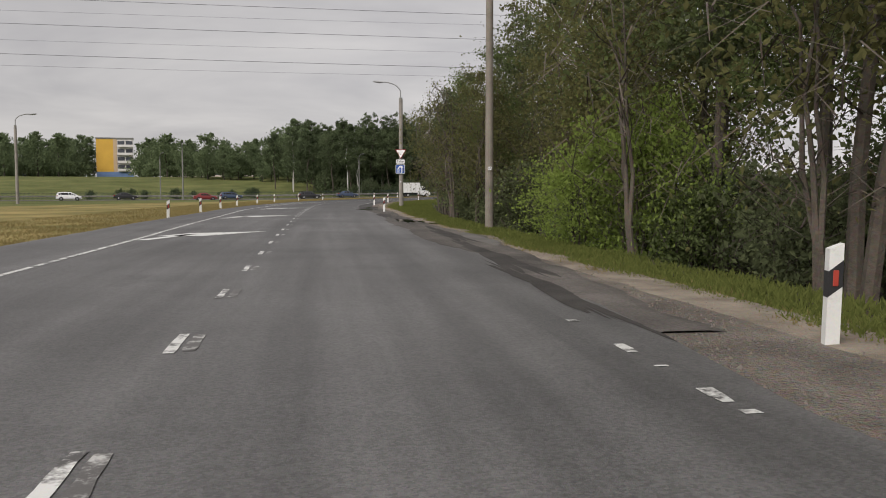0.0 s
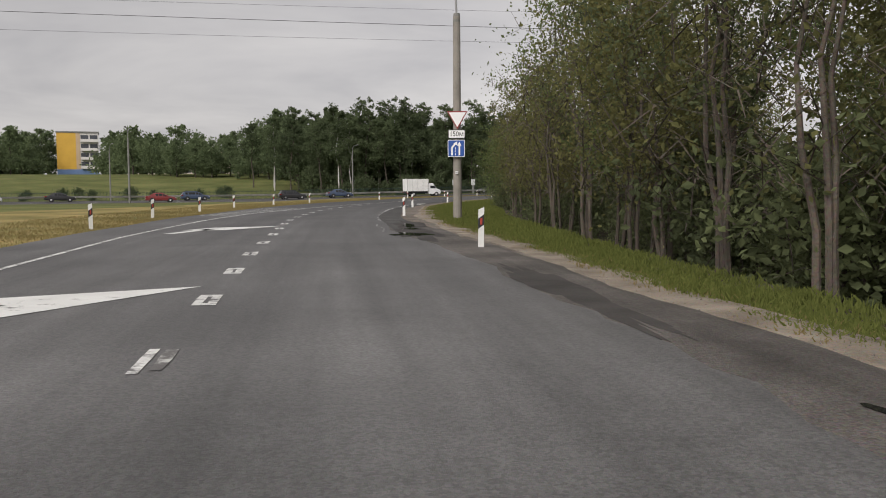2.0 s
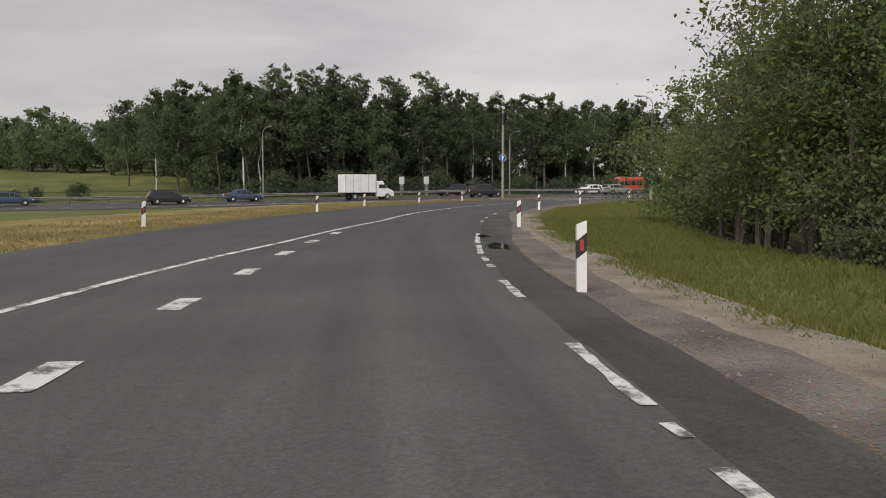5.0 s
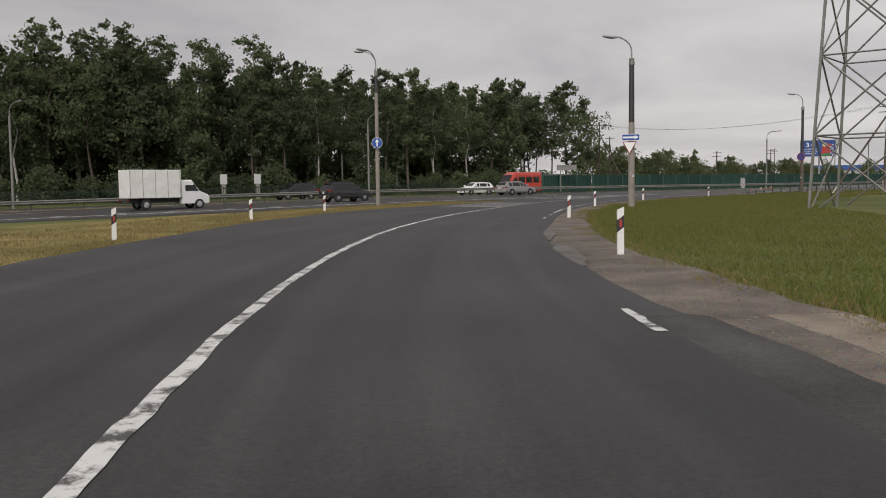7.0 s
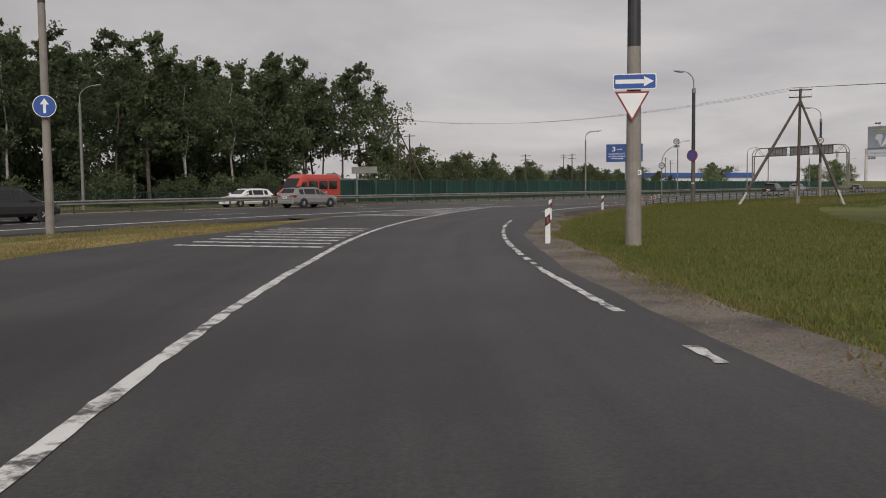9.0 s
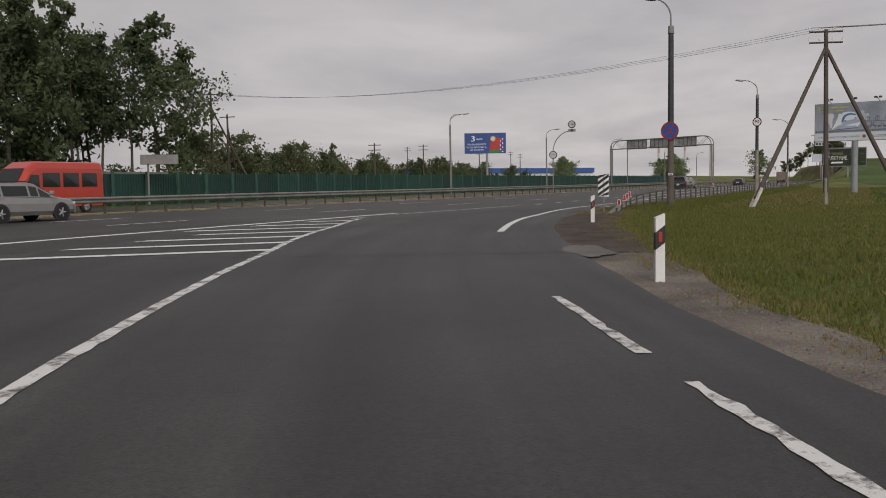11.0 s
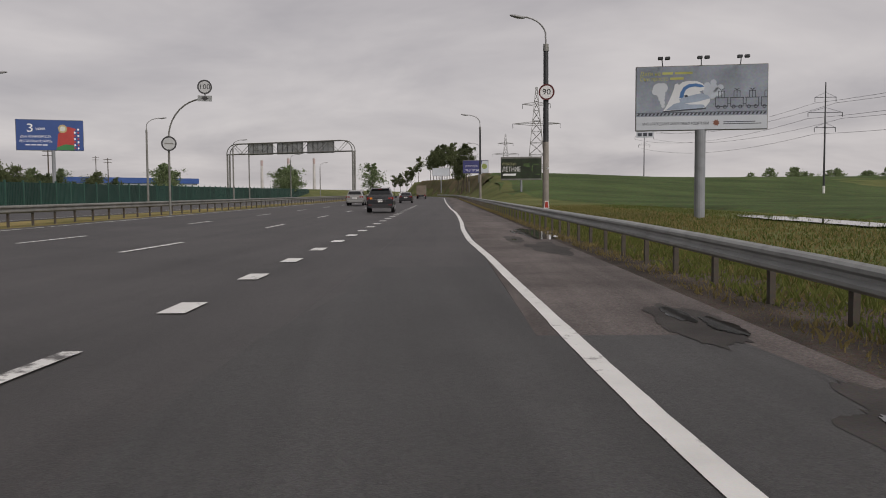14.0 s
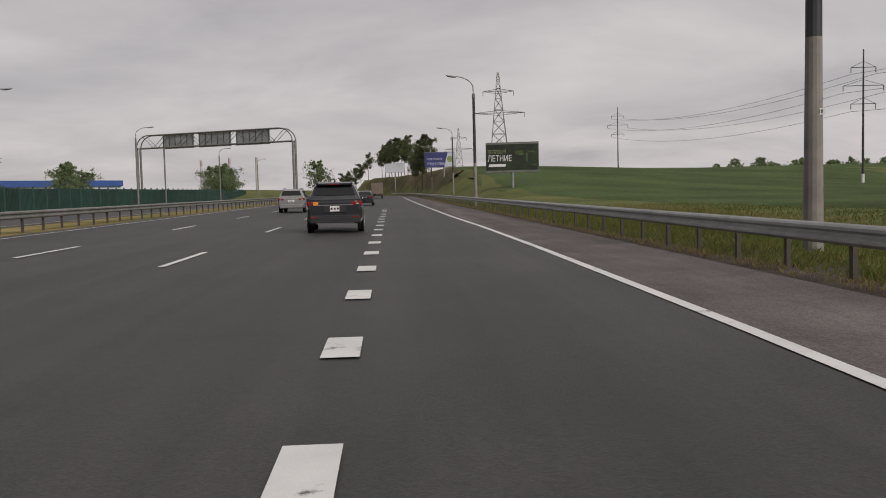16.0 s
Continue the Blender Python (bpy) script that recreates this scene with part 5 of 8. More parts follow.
# ---- sign gantry over the opposite carriageway ----
gl, gr_ = Vector((272.3, 237.0, 0)), Vector((262.0, 210.0, 0))
span = (gr_ - gl).length
ga = thing("sign_gantry", "grey steel sign gantry with three boards seen from behind", "gantry", Matrix.Translation(gl) @ pose(0, 0, 0, 0, 0, math.degrees(math.atan2(gr_.y - gl.y, gr_.x - gl.x))))
GH = 11.1
for x0 in (0.0, 5.0, span):
    bm = bmesh.new()
    for y0 in (-0.35, 0.35) if x0 != 5.0 else (0.0,):
        rod(bm, (x0, y0, -0.3), (x0, y0, GH - 2.0), 0.17 if x0 != 5.0 else 0.12, None, 10)
    part("post", bm, STEEL_OLD, ga)
for y0 in (-0.5, 0.5):
    for z0 in (GH - 2.0, GH):
        bm = bmesh.new()
        a, b = (0, span) if z0 < GH else (2.4, span - 2.4)
        rod(bm, (a, y0, z0), (b, y0, z0), 0.10, None, 8)
        part("chord", bm, STEEL_OLD, ga)
    for x0, sgn in ((0, 1), (span, -1)):
        bm = bmesh.new()
        pipe(bm, [Vector((x0 + sgn * 2.4 * (1 - math.cos(a)), y0, GH - 2.0 + 2.0 * math.sin(a))) for a in np.linspace(0, 1.571, 9)], 0.09, 8)
        part("corner_arch", bm, STEEL_OLD, ga)
for k in range(12):
    x0, x1 = 1.2 + (span - 2.4) * k / 12, 1.2 + (span - 2.4) * (k + 1) / 12
    for y0 in (-0.5, 0.5):
        bm = bmesh.new()
        rod(bm, (x0, y0, GH - 2.0 if k % 2 else GH - 0.1), (x1, y0, GH - 0.1 if k % 2 else GH - 2.0), 0.045, None, 6)
        part("brace", bm, STEEL_OLD, ga)
for k in range(3):
    x0 = 4.0 + k * (span - 8) / 3 + 0.25
    w0 = (span - 8) / 3 - 0.9
    bm = bmesh.new()
    box(bm, x0, x0 + w0, 0.7, 0.76, GH - 2.2, GH + 0.15)
    board = part("board", bm, mat("board_back", (0.36, 0.375, 0.38), 0.6, 0.2, 0.7, 20, 0.05, metal=0.2), ga, "grey back of a sign board")
    for j in range(6):
        bm = bmesh.new()
        box(bm, x0 + 0.2 + j * (w0 - 0.4) / 5 - 0.03, x0 + 0.2 + j * (w0 - 0.4) / 5 + 0.03, 0.62, 0.69, GH - 2.2, GH + 0.1)
        part("rib", bm, DARK_METAL, board)

# ---- billboards ----


def billboard(x, y, z0, tx, ty, w, h, pole_r, base_z, label, off=0.0, mat_pole=None):
    bb = thing("billboard", label, "billboard", facing(x, y, z0, tx, ty), "billboards")
    bm = bmesh.new()
    box(bm, -w / 2, w / 2, 0.02, 0.35, -h / 2, h / 2, 0.02)
    part("box", bm, STEEL_OLD, bb)
    bm = bmesh.new()
    rod(bm, (off, 0.2, base_z - z0 - 0.3), (off, 0.2, -h / 2 + 0.02), pole_r, pole_r, 16)
    part("column", bm, mat_pole or mat("column_grey", (0.22, 0.23, 0.245), 0.6, 0.15, 1, 30, 0.08, dirt=0.2), bb, "grey steel column")
    return bb


def floods(bb, w, h, n=3):
    for k in range(n):
        x0 = -w / 2 + w * (k + 0.7) / (n + 0.4)
        bm = bmesh.new()
        rod(bm, (x0, 0.1, h / 2), (x0 - 0.1, -0.75, h / 2 + 0.28), 0.025)
        fl = part("flood_arm", bm, DARK_METAL, bb)
        for dx in (-0.18, 0.18):
            bm = bmesh.new()
            box(bm, x0 + dx - 0.13, x0 + dx + 0.13, -0.95, -0.72, h / 2 + 0.20, h / 2 + 0.36, 0.03)
            part("flood_head", bm, DARK_METAL, fl)


POSTER_GREY = mat("poster_grey", (0.27, 0.30, 0.35), 0.45, 0.3, 0.35, 8, 0.02, tint=(0.16, 0.18, 0.215))
POSTER_PALE = mat("poster_pale", (0.50, 0.53, 0.57), 0.45, 0.08, 0.5, 30, 0.02)
POSTER_WHITE = mat("poster_white", (0.62, 0.64, 0.66), 0.45, 0.1, 0.8, 30, 0.02)
POSTER_BLUE = mat("poster_mid_blue", (0.06, 0.16, 0.36), 0.45, 0.2, 0.8, 30, 0.02)
POSTER_INK = mat("poster_ink", (0.05, 0.055, 0.07), 0.45, 0.1, 2, 30, 0.02)
POSTER_YELLOW = mat("poster_yellow", (0.40, 0.40, 0.12), 0.45, 0.1, 2, 30, 0.02)
bw, bh = 6.75, 3.4
bb = billboard(147.85, 169.9, 6.25, 118.0, 172.2, bw, bh, 0.28, -0.3, "pale grey-blue billboard with a clothes iron picture on a grey column")
face("poster", [(-bw / 2 + 0.04, -bh / 2 + 0.75), (bw / 2 - 0.04, -bh / 2 + 0.75), (bw / 2 - 0.04, bh / 2 - 0.04), (-bw / 2 + 0.04, bh / 2 - 0.04)], POSTER_GREY, bb, 0.0, 0.02, "grey-blue picture")
face("caption_strip", [(-bw / 2 + 0.04, -bh / 2 + 0.04), (bw / 2 - 0.04, -bh / 2 + 0.04), (bw / 2 - 0.04, -bh / 2 + 0.75), (-bw / 2 + 0.04, -bh / 2 + 0.75)], POSTER_PALE, bb, 0.0, 0.02, "pale strip with small lettering")
lettering("caption", "МЧС БЛАГОДАРИТ ЗАБОТЛИВЫХ РОДИТЕЛЕЙ", 0.2, -1.3, -bh / 2 + 0.36, -0.004, POSTER_INK, bb, 3.4)
for k in range(2):
    face("caption_bar", [(1.15, -bh / 2 + 0.30 + 0.1 * k), (3.05 - 0.3 * k, -bh / 2 + 0.30 + 0.1 * k), (3.05 - 0.3 * k, -bh / 2 + 0.34 + 0.1 * k), (1.15, -bh / 2 + 0.34 + 0.1 * k)], POSTER_INK, bb, -0.003, 0.003)
star = [((0.19 if k % 2 else 0.12) * math.cos(k * math.pi / 8) + 0.78, (0.19 if k % 2 else 0.12) * math.sin(k * math.pi / 8) - bh / 2 + 0.38) for k in range(16)]
poly("emblem", star, mat("poster_brown", (0.20, 0.08, 0.05), 0.5, 0.1, 2, 30, 0.02), bb)
for k in range(34):
    x0 = -bw / 2 + 0.08 + k * 0.195
    poly("track_tie", [(x0, -bh / 2 + 0.80), (x0 + 0.10, -bh / 2 + 0.80), (x0 + 0.17, -bh / 2 + 0.92), (x0 + 0.07, -bh / 2 + 0.92)], POSTER_INK, bb)
poly("track_rail", [(-bw / 2 + 0.06, -bh / 2 + 0.93), (bw / 2 - 0.06, -bh / 2 + 0.93), (bw / 2 - 0.06, -bh / 2 + 0.96), (-bw / 2 + 0.06, -bh / 2 + 0.96)], POSTER_INK, bb, -0.0045)
IRON_SHADE = mat("poster_shade_blue", (0.30, 0.36, 0.45), 0.45, 0.2, 1.2, 20, 0.02)
STEAM = mat("poster_steam", (0.42, 0.46, 0.52), 0.45, 0.15, 1.5, 10, 0.02)
for cx, cz, r in ((0.35, 0.35, 0.26), (0.62, 0.48, 0.24), (0.86, 0.30, 0.24), (0.55, 0.15, 0.22), (0.98, 0.52, 0.16), (0.30, 0.62, 0.18), (0.62, 0.78, 0.16)):
    poly("steam", disc(r, 18, cx, cz), STEAM, bb, -0.003 - 0.001 * r)
for cx, cz, r in ((-2.17, 0.48, 0.33), (-1.97, 0.55, 0.26), (-2.33, 0.38, 0.20), (-2.05, 0.22, 0.22), (-2.03, 0.0, 0.17), (-1.98, -0.22, 0.13), (-1.95, -0.40, 0.09)):
    poly("steam", disc(r, 18, cx, cz), POSTER_PALE, bb, -0.006 - 0.001 * r)
poly("iron_body", [(-1.96, -0.70), (-1.74, -0.34), (-1.50, 0.20), (-1.38, 0.52), (-1.36, 0.72), (-1.22, 0.78), (-1.14, 0.68), (-0.96, 0.84), (-0.60, 0.90), (-0.20, 0.86), (0.06, 0.74), (0.17, 0.56), (0.14, 0.40), (-0.10, 0.32), (0.20, 0.10), (0.46, -0.06), (0.44, -0.22), (0.24, -0.48), (0.10, -0.56), (-0.9, -0.63)], POSTER_WHITE, bb, -0.010)
poly("iron_shadow", [(-1.80, -0.62), (-1.40, -0.30), (-1.05, -0.22), (-0.6, -0.34), (0.10, -0.36), (0.22, -0.46), (0.08, -0.54), (-0.9, -0.60)], IRON_SHADE, bb, -0.014)
poly("iron_tank", [(-1.12, -0.04), (-0.62, 0.11), (0.0, 0.23), (0.36, 0.11), (0.46, -0.04), (-0.14, -0.20), (-0.75, -0.28), (-1.06, -0.26)], IRON_SHADE, bb, -0.015)
poly("iron_grip", [(-1.12, 0.0), (-1.06, 0.30), (-0.91, 0.57), (-0.63, 0.73), (-0.26, 0.75), (0.05, 0.67), (0.15, 0.57), (-0.01, 0.54), (-0.32, 0.60), (-0.60, 0.55), (-0.79, 0.42), (-0.88, 0.20), (-0.90, 0.02)], POSTER_BLUE, bb, -0.018)
poly("iron_knob", [(-0.86, 0.14), (-0.70, 0.17), (-0.68, 0.06), (-0.84, 0.03)], POSTER_INK, bb, -0.018)
poly("sole", [(-2.0, -0.72), (0.26, -0.58), (0.25, -0.53), (-1.93, -0.66)], POSTER_INK, bb, -0.019)
for k in range(4):
    x0 = 0.71 + 0.775 * k
    w1 = 0.66 if k < 3 else 0.30
    lines = [(0, w1, -0.50, -0.46), (0, 0.035, -0.50, -0.03), (-0.03, w1 + (0.03 if k < 3 else 0), -0.05, -0.01), (-0.12, 0.0, -0.36, -0.33), (0.16, min(0.50, w1), 0.30, 0.33), (0.16, 0.19, -0.01, 0.33)]
    if k < 3:
        lines += [(0.625, 0.66, -0.50, -0.03), (0.47, 0.50, -0.01, 0.33), (0.315, 0.345, -0.01, 0.33)]
    for a, b, c, d in lines:
        poly("waggon_line", [(x0 + a, c), (x0 + b, c), (x0 + b, d), (x0 + a, d)], POSTER_INK, bb)
    for dx in (0.16, 0.50) if k < 3 else (0.16,):
        bm = bmesh.new()
        ring(bm, 0.10, 0.06, 0.004, -0.005, 16)
        part("waggon_wheel", finish(bm, "w", POSTER_INK), None, bb).location = (x0 + dx, 0, -0.50)
    if k < 3:
        poly("bow", [(x0 + 0.33, 0.33), (x0 + 0.16, 0.48), (x0 + 0.30, 0.42), (x0 + 0.33, 0.36), (x0 + 0.36, 0.42), (x0 + 0.50, 0.48)], POSTER_INK, bb)
lettering("heading", "Дети не", 0.30, -2.62, 1.30, -0.004, POSTER_YELLOW, bb, 1.05)
lettering("heading", "Они просто", 0.30, -2.42, 1.02, -0.004, POSTER_YELLOW, bb, 1.45)
for x0, x1, z1 in ((-2.0, -1.45, 1.25), (-1.36, -0.45, 1.25), (-1.6, -0.9, 0.97)):
    poly("heading_bar", [(x0, z1), (x1, z1), (x1, z1 + 0.12), (x0, z1 + 0.12)], POSTER_YELLOW, bb)
floods(bb, bw, bh)
face("owner_plate", [(-bw / 2 + 0.05, -bh / 2 - 0.34), (-bw / 2 + 0.95, -bh / 2 - 0.34), (-bw / 2 + 0.95, -bh / 2 - 0.03), (-bw / 2 + 0.05, -bh / 2 - 0.03)], POSTER_PALE, bb, 0.0, 0.02)
for k in range(3):
    poly("plate_bar", [(-bw / 2 + 0.12 + 0.28 * k, -bh / 2 - 0.27), (-bw / 2 + 0.33 + 0.28 * k, -bh / 2 - 0.27), (-bw / 2 + 0.33 + 0.28 * k, -bh / 2 - 0.10), (-bw / 2 + 0.12 + 0.28 * k, -bh / 2 - 0.10)], POSTER_INK, bb)

FLAG_BLUE = mat("poster_deep_blue", (0.022, 0.060, 0.21), 0.45, 0.12, 0.5, 30, 0.02)
FLAG_RED = mat("poster_red", (0.36, 0.035, 0.03), 0.45, 0.3, 0.6, 6, 0.02)
FLAG_GREEN = mat("poster_green", (0.03, 0.16, 0.05), 0.45, 0.2, 0.6, 6, 0.02)
b2w, b2h = 7.2, 3.55
bb = billboard(198.7, 233.5, 8.25, 120, 190, b2w, b2h, 0.2, 0.0, "deep blue holiday billboard with white lettering and a red flag", 0.3)
face("poster", [(-b2w / 2 + 0.05, -b2h / 2 + 0.05), (b2w / 2 - 0.05, -b2h / 2 + 0.05), (b2w / 2 - 0.05, b2h / 2 - 0.05), (-b2w / 2 + 0.05, b2h / 2 - 0.05)], FLAG_BLUE, bb, 0.0, 0.02)
poly("flag", [(0.7, -b2h / 2 + 0.25), (2.55, -b2h / 2 + 0.05), (2.55, 0.85), (1.9, 1.0), (1.25, 0.55), (0.85, 0.15)], FLAG_RED, bb)
poly("flag_base", [(0.6, -b2h / 2 + 0.08), (2.55, -b2h / 2 + 0.06), (2.55, -b2h / 2 + 0.65), (1.6, -b2h / 2 + 0.75), (0.75, -b2h / 2 + 0.40)], FLAG_GREEN, bb, -0.008)
for k in range(7):
    for j in range(2):
        z1 = -b2h / 2 + 0.15 + k * 0.36
        poly("ornament", [(2.62 + 0.36 * j, z1), (2.80 + 0.36 * j, z1 + 0.15), (2.62 + 0.36 * j, z1 + 0.30), (2.55 + 0.36 * j, z1 + 0.15)], SIGN_WHITE if (k + j) % 2 else FLAG_RED, bb, -0.010)
poly("round_emblem", disc(0.48, 20, 1.35, 0.75), mat("emblem_tan", (0.42, 0.33, 0.16), 0.5, 0.3, 3, 20, 0.02), bb, -0.012)
poly("round_emblem_field", disc(0.30, 20, 1.35, 0.75), mat("emblem_pale", (0.5, 0.52, 0.48), 0.5, 0.3, 3, 20, 0.02), bb, -0.016)
lettering("numeral", "3", 1.35, -2.1, 0.75, -0.006, SIGN_WHITE, bb, 0.62)
lettering("month", "июля", 0.5, -1.0, 0.72, -0.006, SIGN_WHITE, bb, 0.95)
lettering("line", "ДЕНЬ НЕЗАВИСИМОСТИ", 0.36, -1.5, -0.2, -0.006, SIGN_WHITE, bb, 3.2)
lettering("line", "РЕСПУБЛИКИ БЕЛАРУСЬ", 0.36, -1.5, -0.72, -0.006, SIGN_WHITE, bb, 3.4)
for k in range(4):
    poly("small_bar", [(-2.6 + 0.6 * k, -1.20), (-2.1 + 0.6 * k, -1.20), (-2.1 + 0.6 * k, -1.08), (-2.6 + 0.6 * k, -1.08)], SIGN_WHITE, bb)

bb = billboard(232.0, 179.4, 4.85, 150, 186, 6.0, 3.4, 0.16, hill(232.0, 179.4), "dark green billboard with white lettering on the slope")
face("poster", [(-2.95, -1.47), (2.95, -1.47), (2.95, 1.47), (-2.95, 1.47)], mat("poster_dark_green", (0.030, 0.042, 0.022), 0.45, 0.6, 0.6, 6, 0.02, tint=(0.010, 0.014, 0.009)), bb, 0.0, 0.02)
lettering("line", "ПОПРОБУЙ", 0.55, -1.75, 0.62, -0.006, mat("poster_dull_gold", (0.30, 0.30, 0.16), 0.5, 0.1, 2, 30, 0.02), bb, 2.0)
lettering("heading", "ЛЕТНИЕ", 0.95, -1.42, -0.15, -0.006, SIGN_WHITE, bb, 2.7)
poly("logo_bar", [(-2.7, -1.05), (-0.8, -1.05), (-0.7, -0.75), (-2.6, -0.75)], SIGN_WHITE, bb)
for x0, z1, ww, hh in ((0.3, 0.3, 1.0, 0.5), (1.5, -0.4, 0.25, 1.0), (1.75, 0.55, 0.9, 0.12), (2.0, -0.9, 0.8, 0.1)):
    poly("picture_shape", [(x0, z1), (x0 + ww, z1 - 0.1), (x0 + ww * 0.9, z1 + hh), (x0 + 0.1, z1 + hh * 0.8)], mat("picture_green", (0.07, 0.11, 0.04), 0.5, 0.5, 2, 12, 0.02), bb)
bb = billboard(309.0, 190.05, 7.36, 150, 188, 6.0, 3.1, 0.16, hill(309.0, 190.05), "violet-blue billboard with white lettering on the embankment", 0.8)
face("poster", [(-2.95, -1.45), (2.95, -1.45), (2.95, 1.45), (-2.95, 1.45)], mat("poster_violet", (0.05, 0.055, 0.17), 0.45, 0.3, 0.4, 8, 0.02), bb, 0.0, 0.02)
face("poster_right", [(0.9, -1.40), (2.93, -1.40), (2.93, 1.40), (1.6, 1.40)], POSTER_PALE, bb, -0.004, 0.004, "pale right third")
poly("round_shape", disc(0.62, 18, 2.05, 0.1), mat("poster_leaf", (0.25, 0.30, 0.08), 0.5, 0.3, 3, 12, 0.02), bb, -0.010)
lettering("line", "ЭТО НЕ ПУТЬ", 0.5, -1.0, 0.15, -0.008, SIGN_WHITE, bb, 3.0)
lettering("line", "ЭТО ТУПИК", 0.7, -0.7, -0.85, -0.008, SIGN_WHITE, bb, 3.6)
bb = billboard(*hw(262, -9), 8.6, 150, 190, 6.0, 2.8, 0.16, hill(*hw(262, -9)), "small pale billboard far along the highway")
face("poster", [(-2.95, -1.35), (2.95, -1.35), (2.95, 1.35), (-2.95, 1.35)], POSTER_PALE, bb, 0.0, 0.02)
bb = billboard(112.3, 218.5, 3.7, 50, 150, 3.0, 0.8, 0.08, 0.3, "grey back of a direction sign on posts by the wood", -0.9, STEEL_OLD)

# ---- the braced wooden line pole ----
zA = -0.35
ap = thing("braced_pole", "dark wooden line pole with two slanting braces in the grass", "utility pole", pose(0, 0, 0))
topA = Vector((110.7, 167.6, 8.9))
bm = bmesh.new()
rod(bm, (109.9, 167.4, 0.55), topA, 0.13, 0.10, 12)
part("shaft", bm, DARK_POLE, ap)
for k, (bx, by) in enumerate(((105.0, 170.2), (109.0, 163.6))):
    b0 = Vector((bx, by, zA))
    j = topA - Vector((0, 0, 0.9))
    d = (j - b0).normalized()
    bm = bmesh.new()
    rod(bm, b0 + d * 0.9, j, 0.12, 0.09, 12)
    part("brace", bm, DARK_POLE, ap)
    for o in (-0.16, 0.16):
        bm = bmesh.new()
        rod(bm, b0 + Vector((o, o * 0.6, 0)) - d * 0.2, b0 + d * 1.5 + Vector((o, o * 0.6, 0)), 0.085, None, 6)
        part("stub", bm, mat("stub_concrete", (0.42, 0.40, 0.36), 0.9, 0.3, 2, 30, 0.3, dirt=0.4), ap, "pale concrete stub")
for o in (-0.16, 0.16):
    bm = bmesh.new()
    rod(bm, (109.9 + o, 167.4, zA - 0.2), (109.9 + o, 167.4, 1.3), 0.085, None, 6)
    part("stub", bm, CONCRETE, ap, "pale concrete stub")
for dz in (0.0, -0.55):
    bm = bmesh.new()
    rod(bm, topA + Vector((-0.35, 0.75, dz - 0.1)), topA + Vector((0.35, -0.75, dz - 0.1)), 0.05, None, 6)
    arm = part("crossarm", bm, DARK_POLE, ap)
    for u in (-1, -0.4, 0.4, 1):
        bm = bmesh.new()
        p = topA + Vector((0.35 * u, -0.75 * u, dz))
        rod(bm, p, p + Vector((0, 0, 0.16)), 0.045, 0.03, 8)
        part("insulator", bm, WHITE, arm, "pale insulator")
WIRE = mat("wire", (0.05, 0.05, 0.055), 0.6, 0.1, 2, 20, 0.0)


def wires(ends, sag, label, r=0.018):
    for a, b in ends:
        a, b = Vector(a), Vector(b)
        pts = []
        for k in range(25):
            u = k / 24
            p = a.lerp(b, u)
            p.z -= sag * 4 * u * (1 - u)
            pts.append(p)
        bm = bmesh.new()
        pipe(bm, pts, r, 4)
        tagged(new("wire", finish(bm, "wire", WIRE)), label, "cable", "overhead wires")


pole_b = Vector((133.0, 233.0, 11.6))
wires([(topA + Vector((0.3 * u, -0.6 * u, 0.1)), pole_b + Vector((0.3 * u, -0.6 * u, 0))) for u in (-1, 0, 1)], 1.6, "thin black wire hung across the highway", 0.010)
wires([(topA + Vector((0.3 * u, -0.6 * u, 0.1)), Vector((118, 60, 13)) + Vector((0.8 * u, 0, 0))) for u in (-1, 0, 1)], 1.8, "thin black wire hung over the field", 0.013)


def wood_pole(x, y, z0, h, label, arms=2, brace=None):
    wp = thing("utility_pole", label, "utility pole", pose(x, y, z0), "utility poles")
    bm = bmesh.new()
    rod(bm, (0, 0, -0.3), (0, 0, h), 0.15, 0.10, 10)
    part("shaft", bm, DARK_POLE, wp)
    if brace:
        bm = bmesh.new()
        rod(bm, (brace[0], brace[1], -0.3), (0, 0, h * 0.85), 0.13, 0.09, 10)
        part("brace", bm, DARK_POLE, wp)
    for k in range(arms):
        bm = bmesh.new()
        rod(bm, (0.25, -0.9, h - 0.3 - 0.7 * k), (-0.25, 0.9, h - 0.3 - 0.7 * k), 0.06, None, 6)
        arm = part("crossarm", bm, DARK_POLE, wp)
        for u in (-0.85, 0, 0.85):
            bm = bmesh.new()
            rod(bm, (-0.25 * u, 0.9 * u, h - 0.3 - 0.7 * k), (-0.25 * u, 0.9 * u, h - 0.05 - 0.7 * k), 0.05, 0.03, 6)
            part("insulator", bm, WHITE, arm)
    return wp


wood_pole(133, 233, 0.2, 11.6, "dark wooden line pole with a brace beyond the fence", 2, (4.0, -3.0))
wood_pole(136.5, 234, 0.2, 9.4, "dark wooden line pole leaning beside another", 1, (4.0, 2.0))
for x, y, h in ((166.3, 234.4, 7.0), (205, 250, 8.5), (250, 262, 9), (300, 275, 9.5), (262, 290, 11), (345, 300, 12)):
    wood_pole(x, y, 0.3, h, "dark wooden line pole beyond the fence", 2)


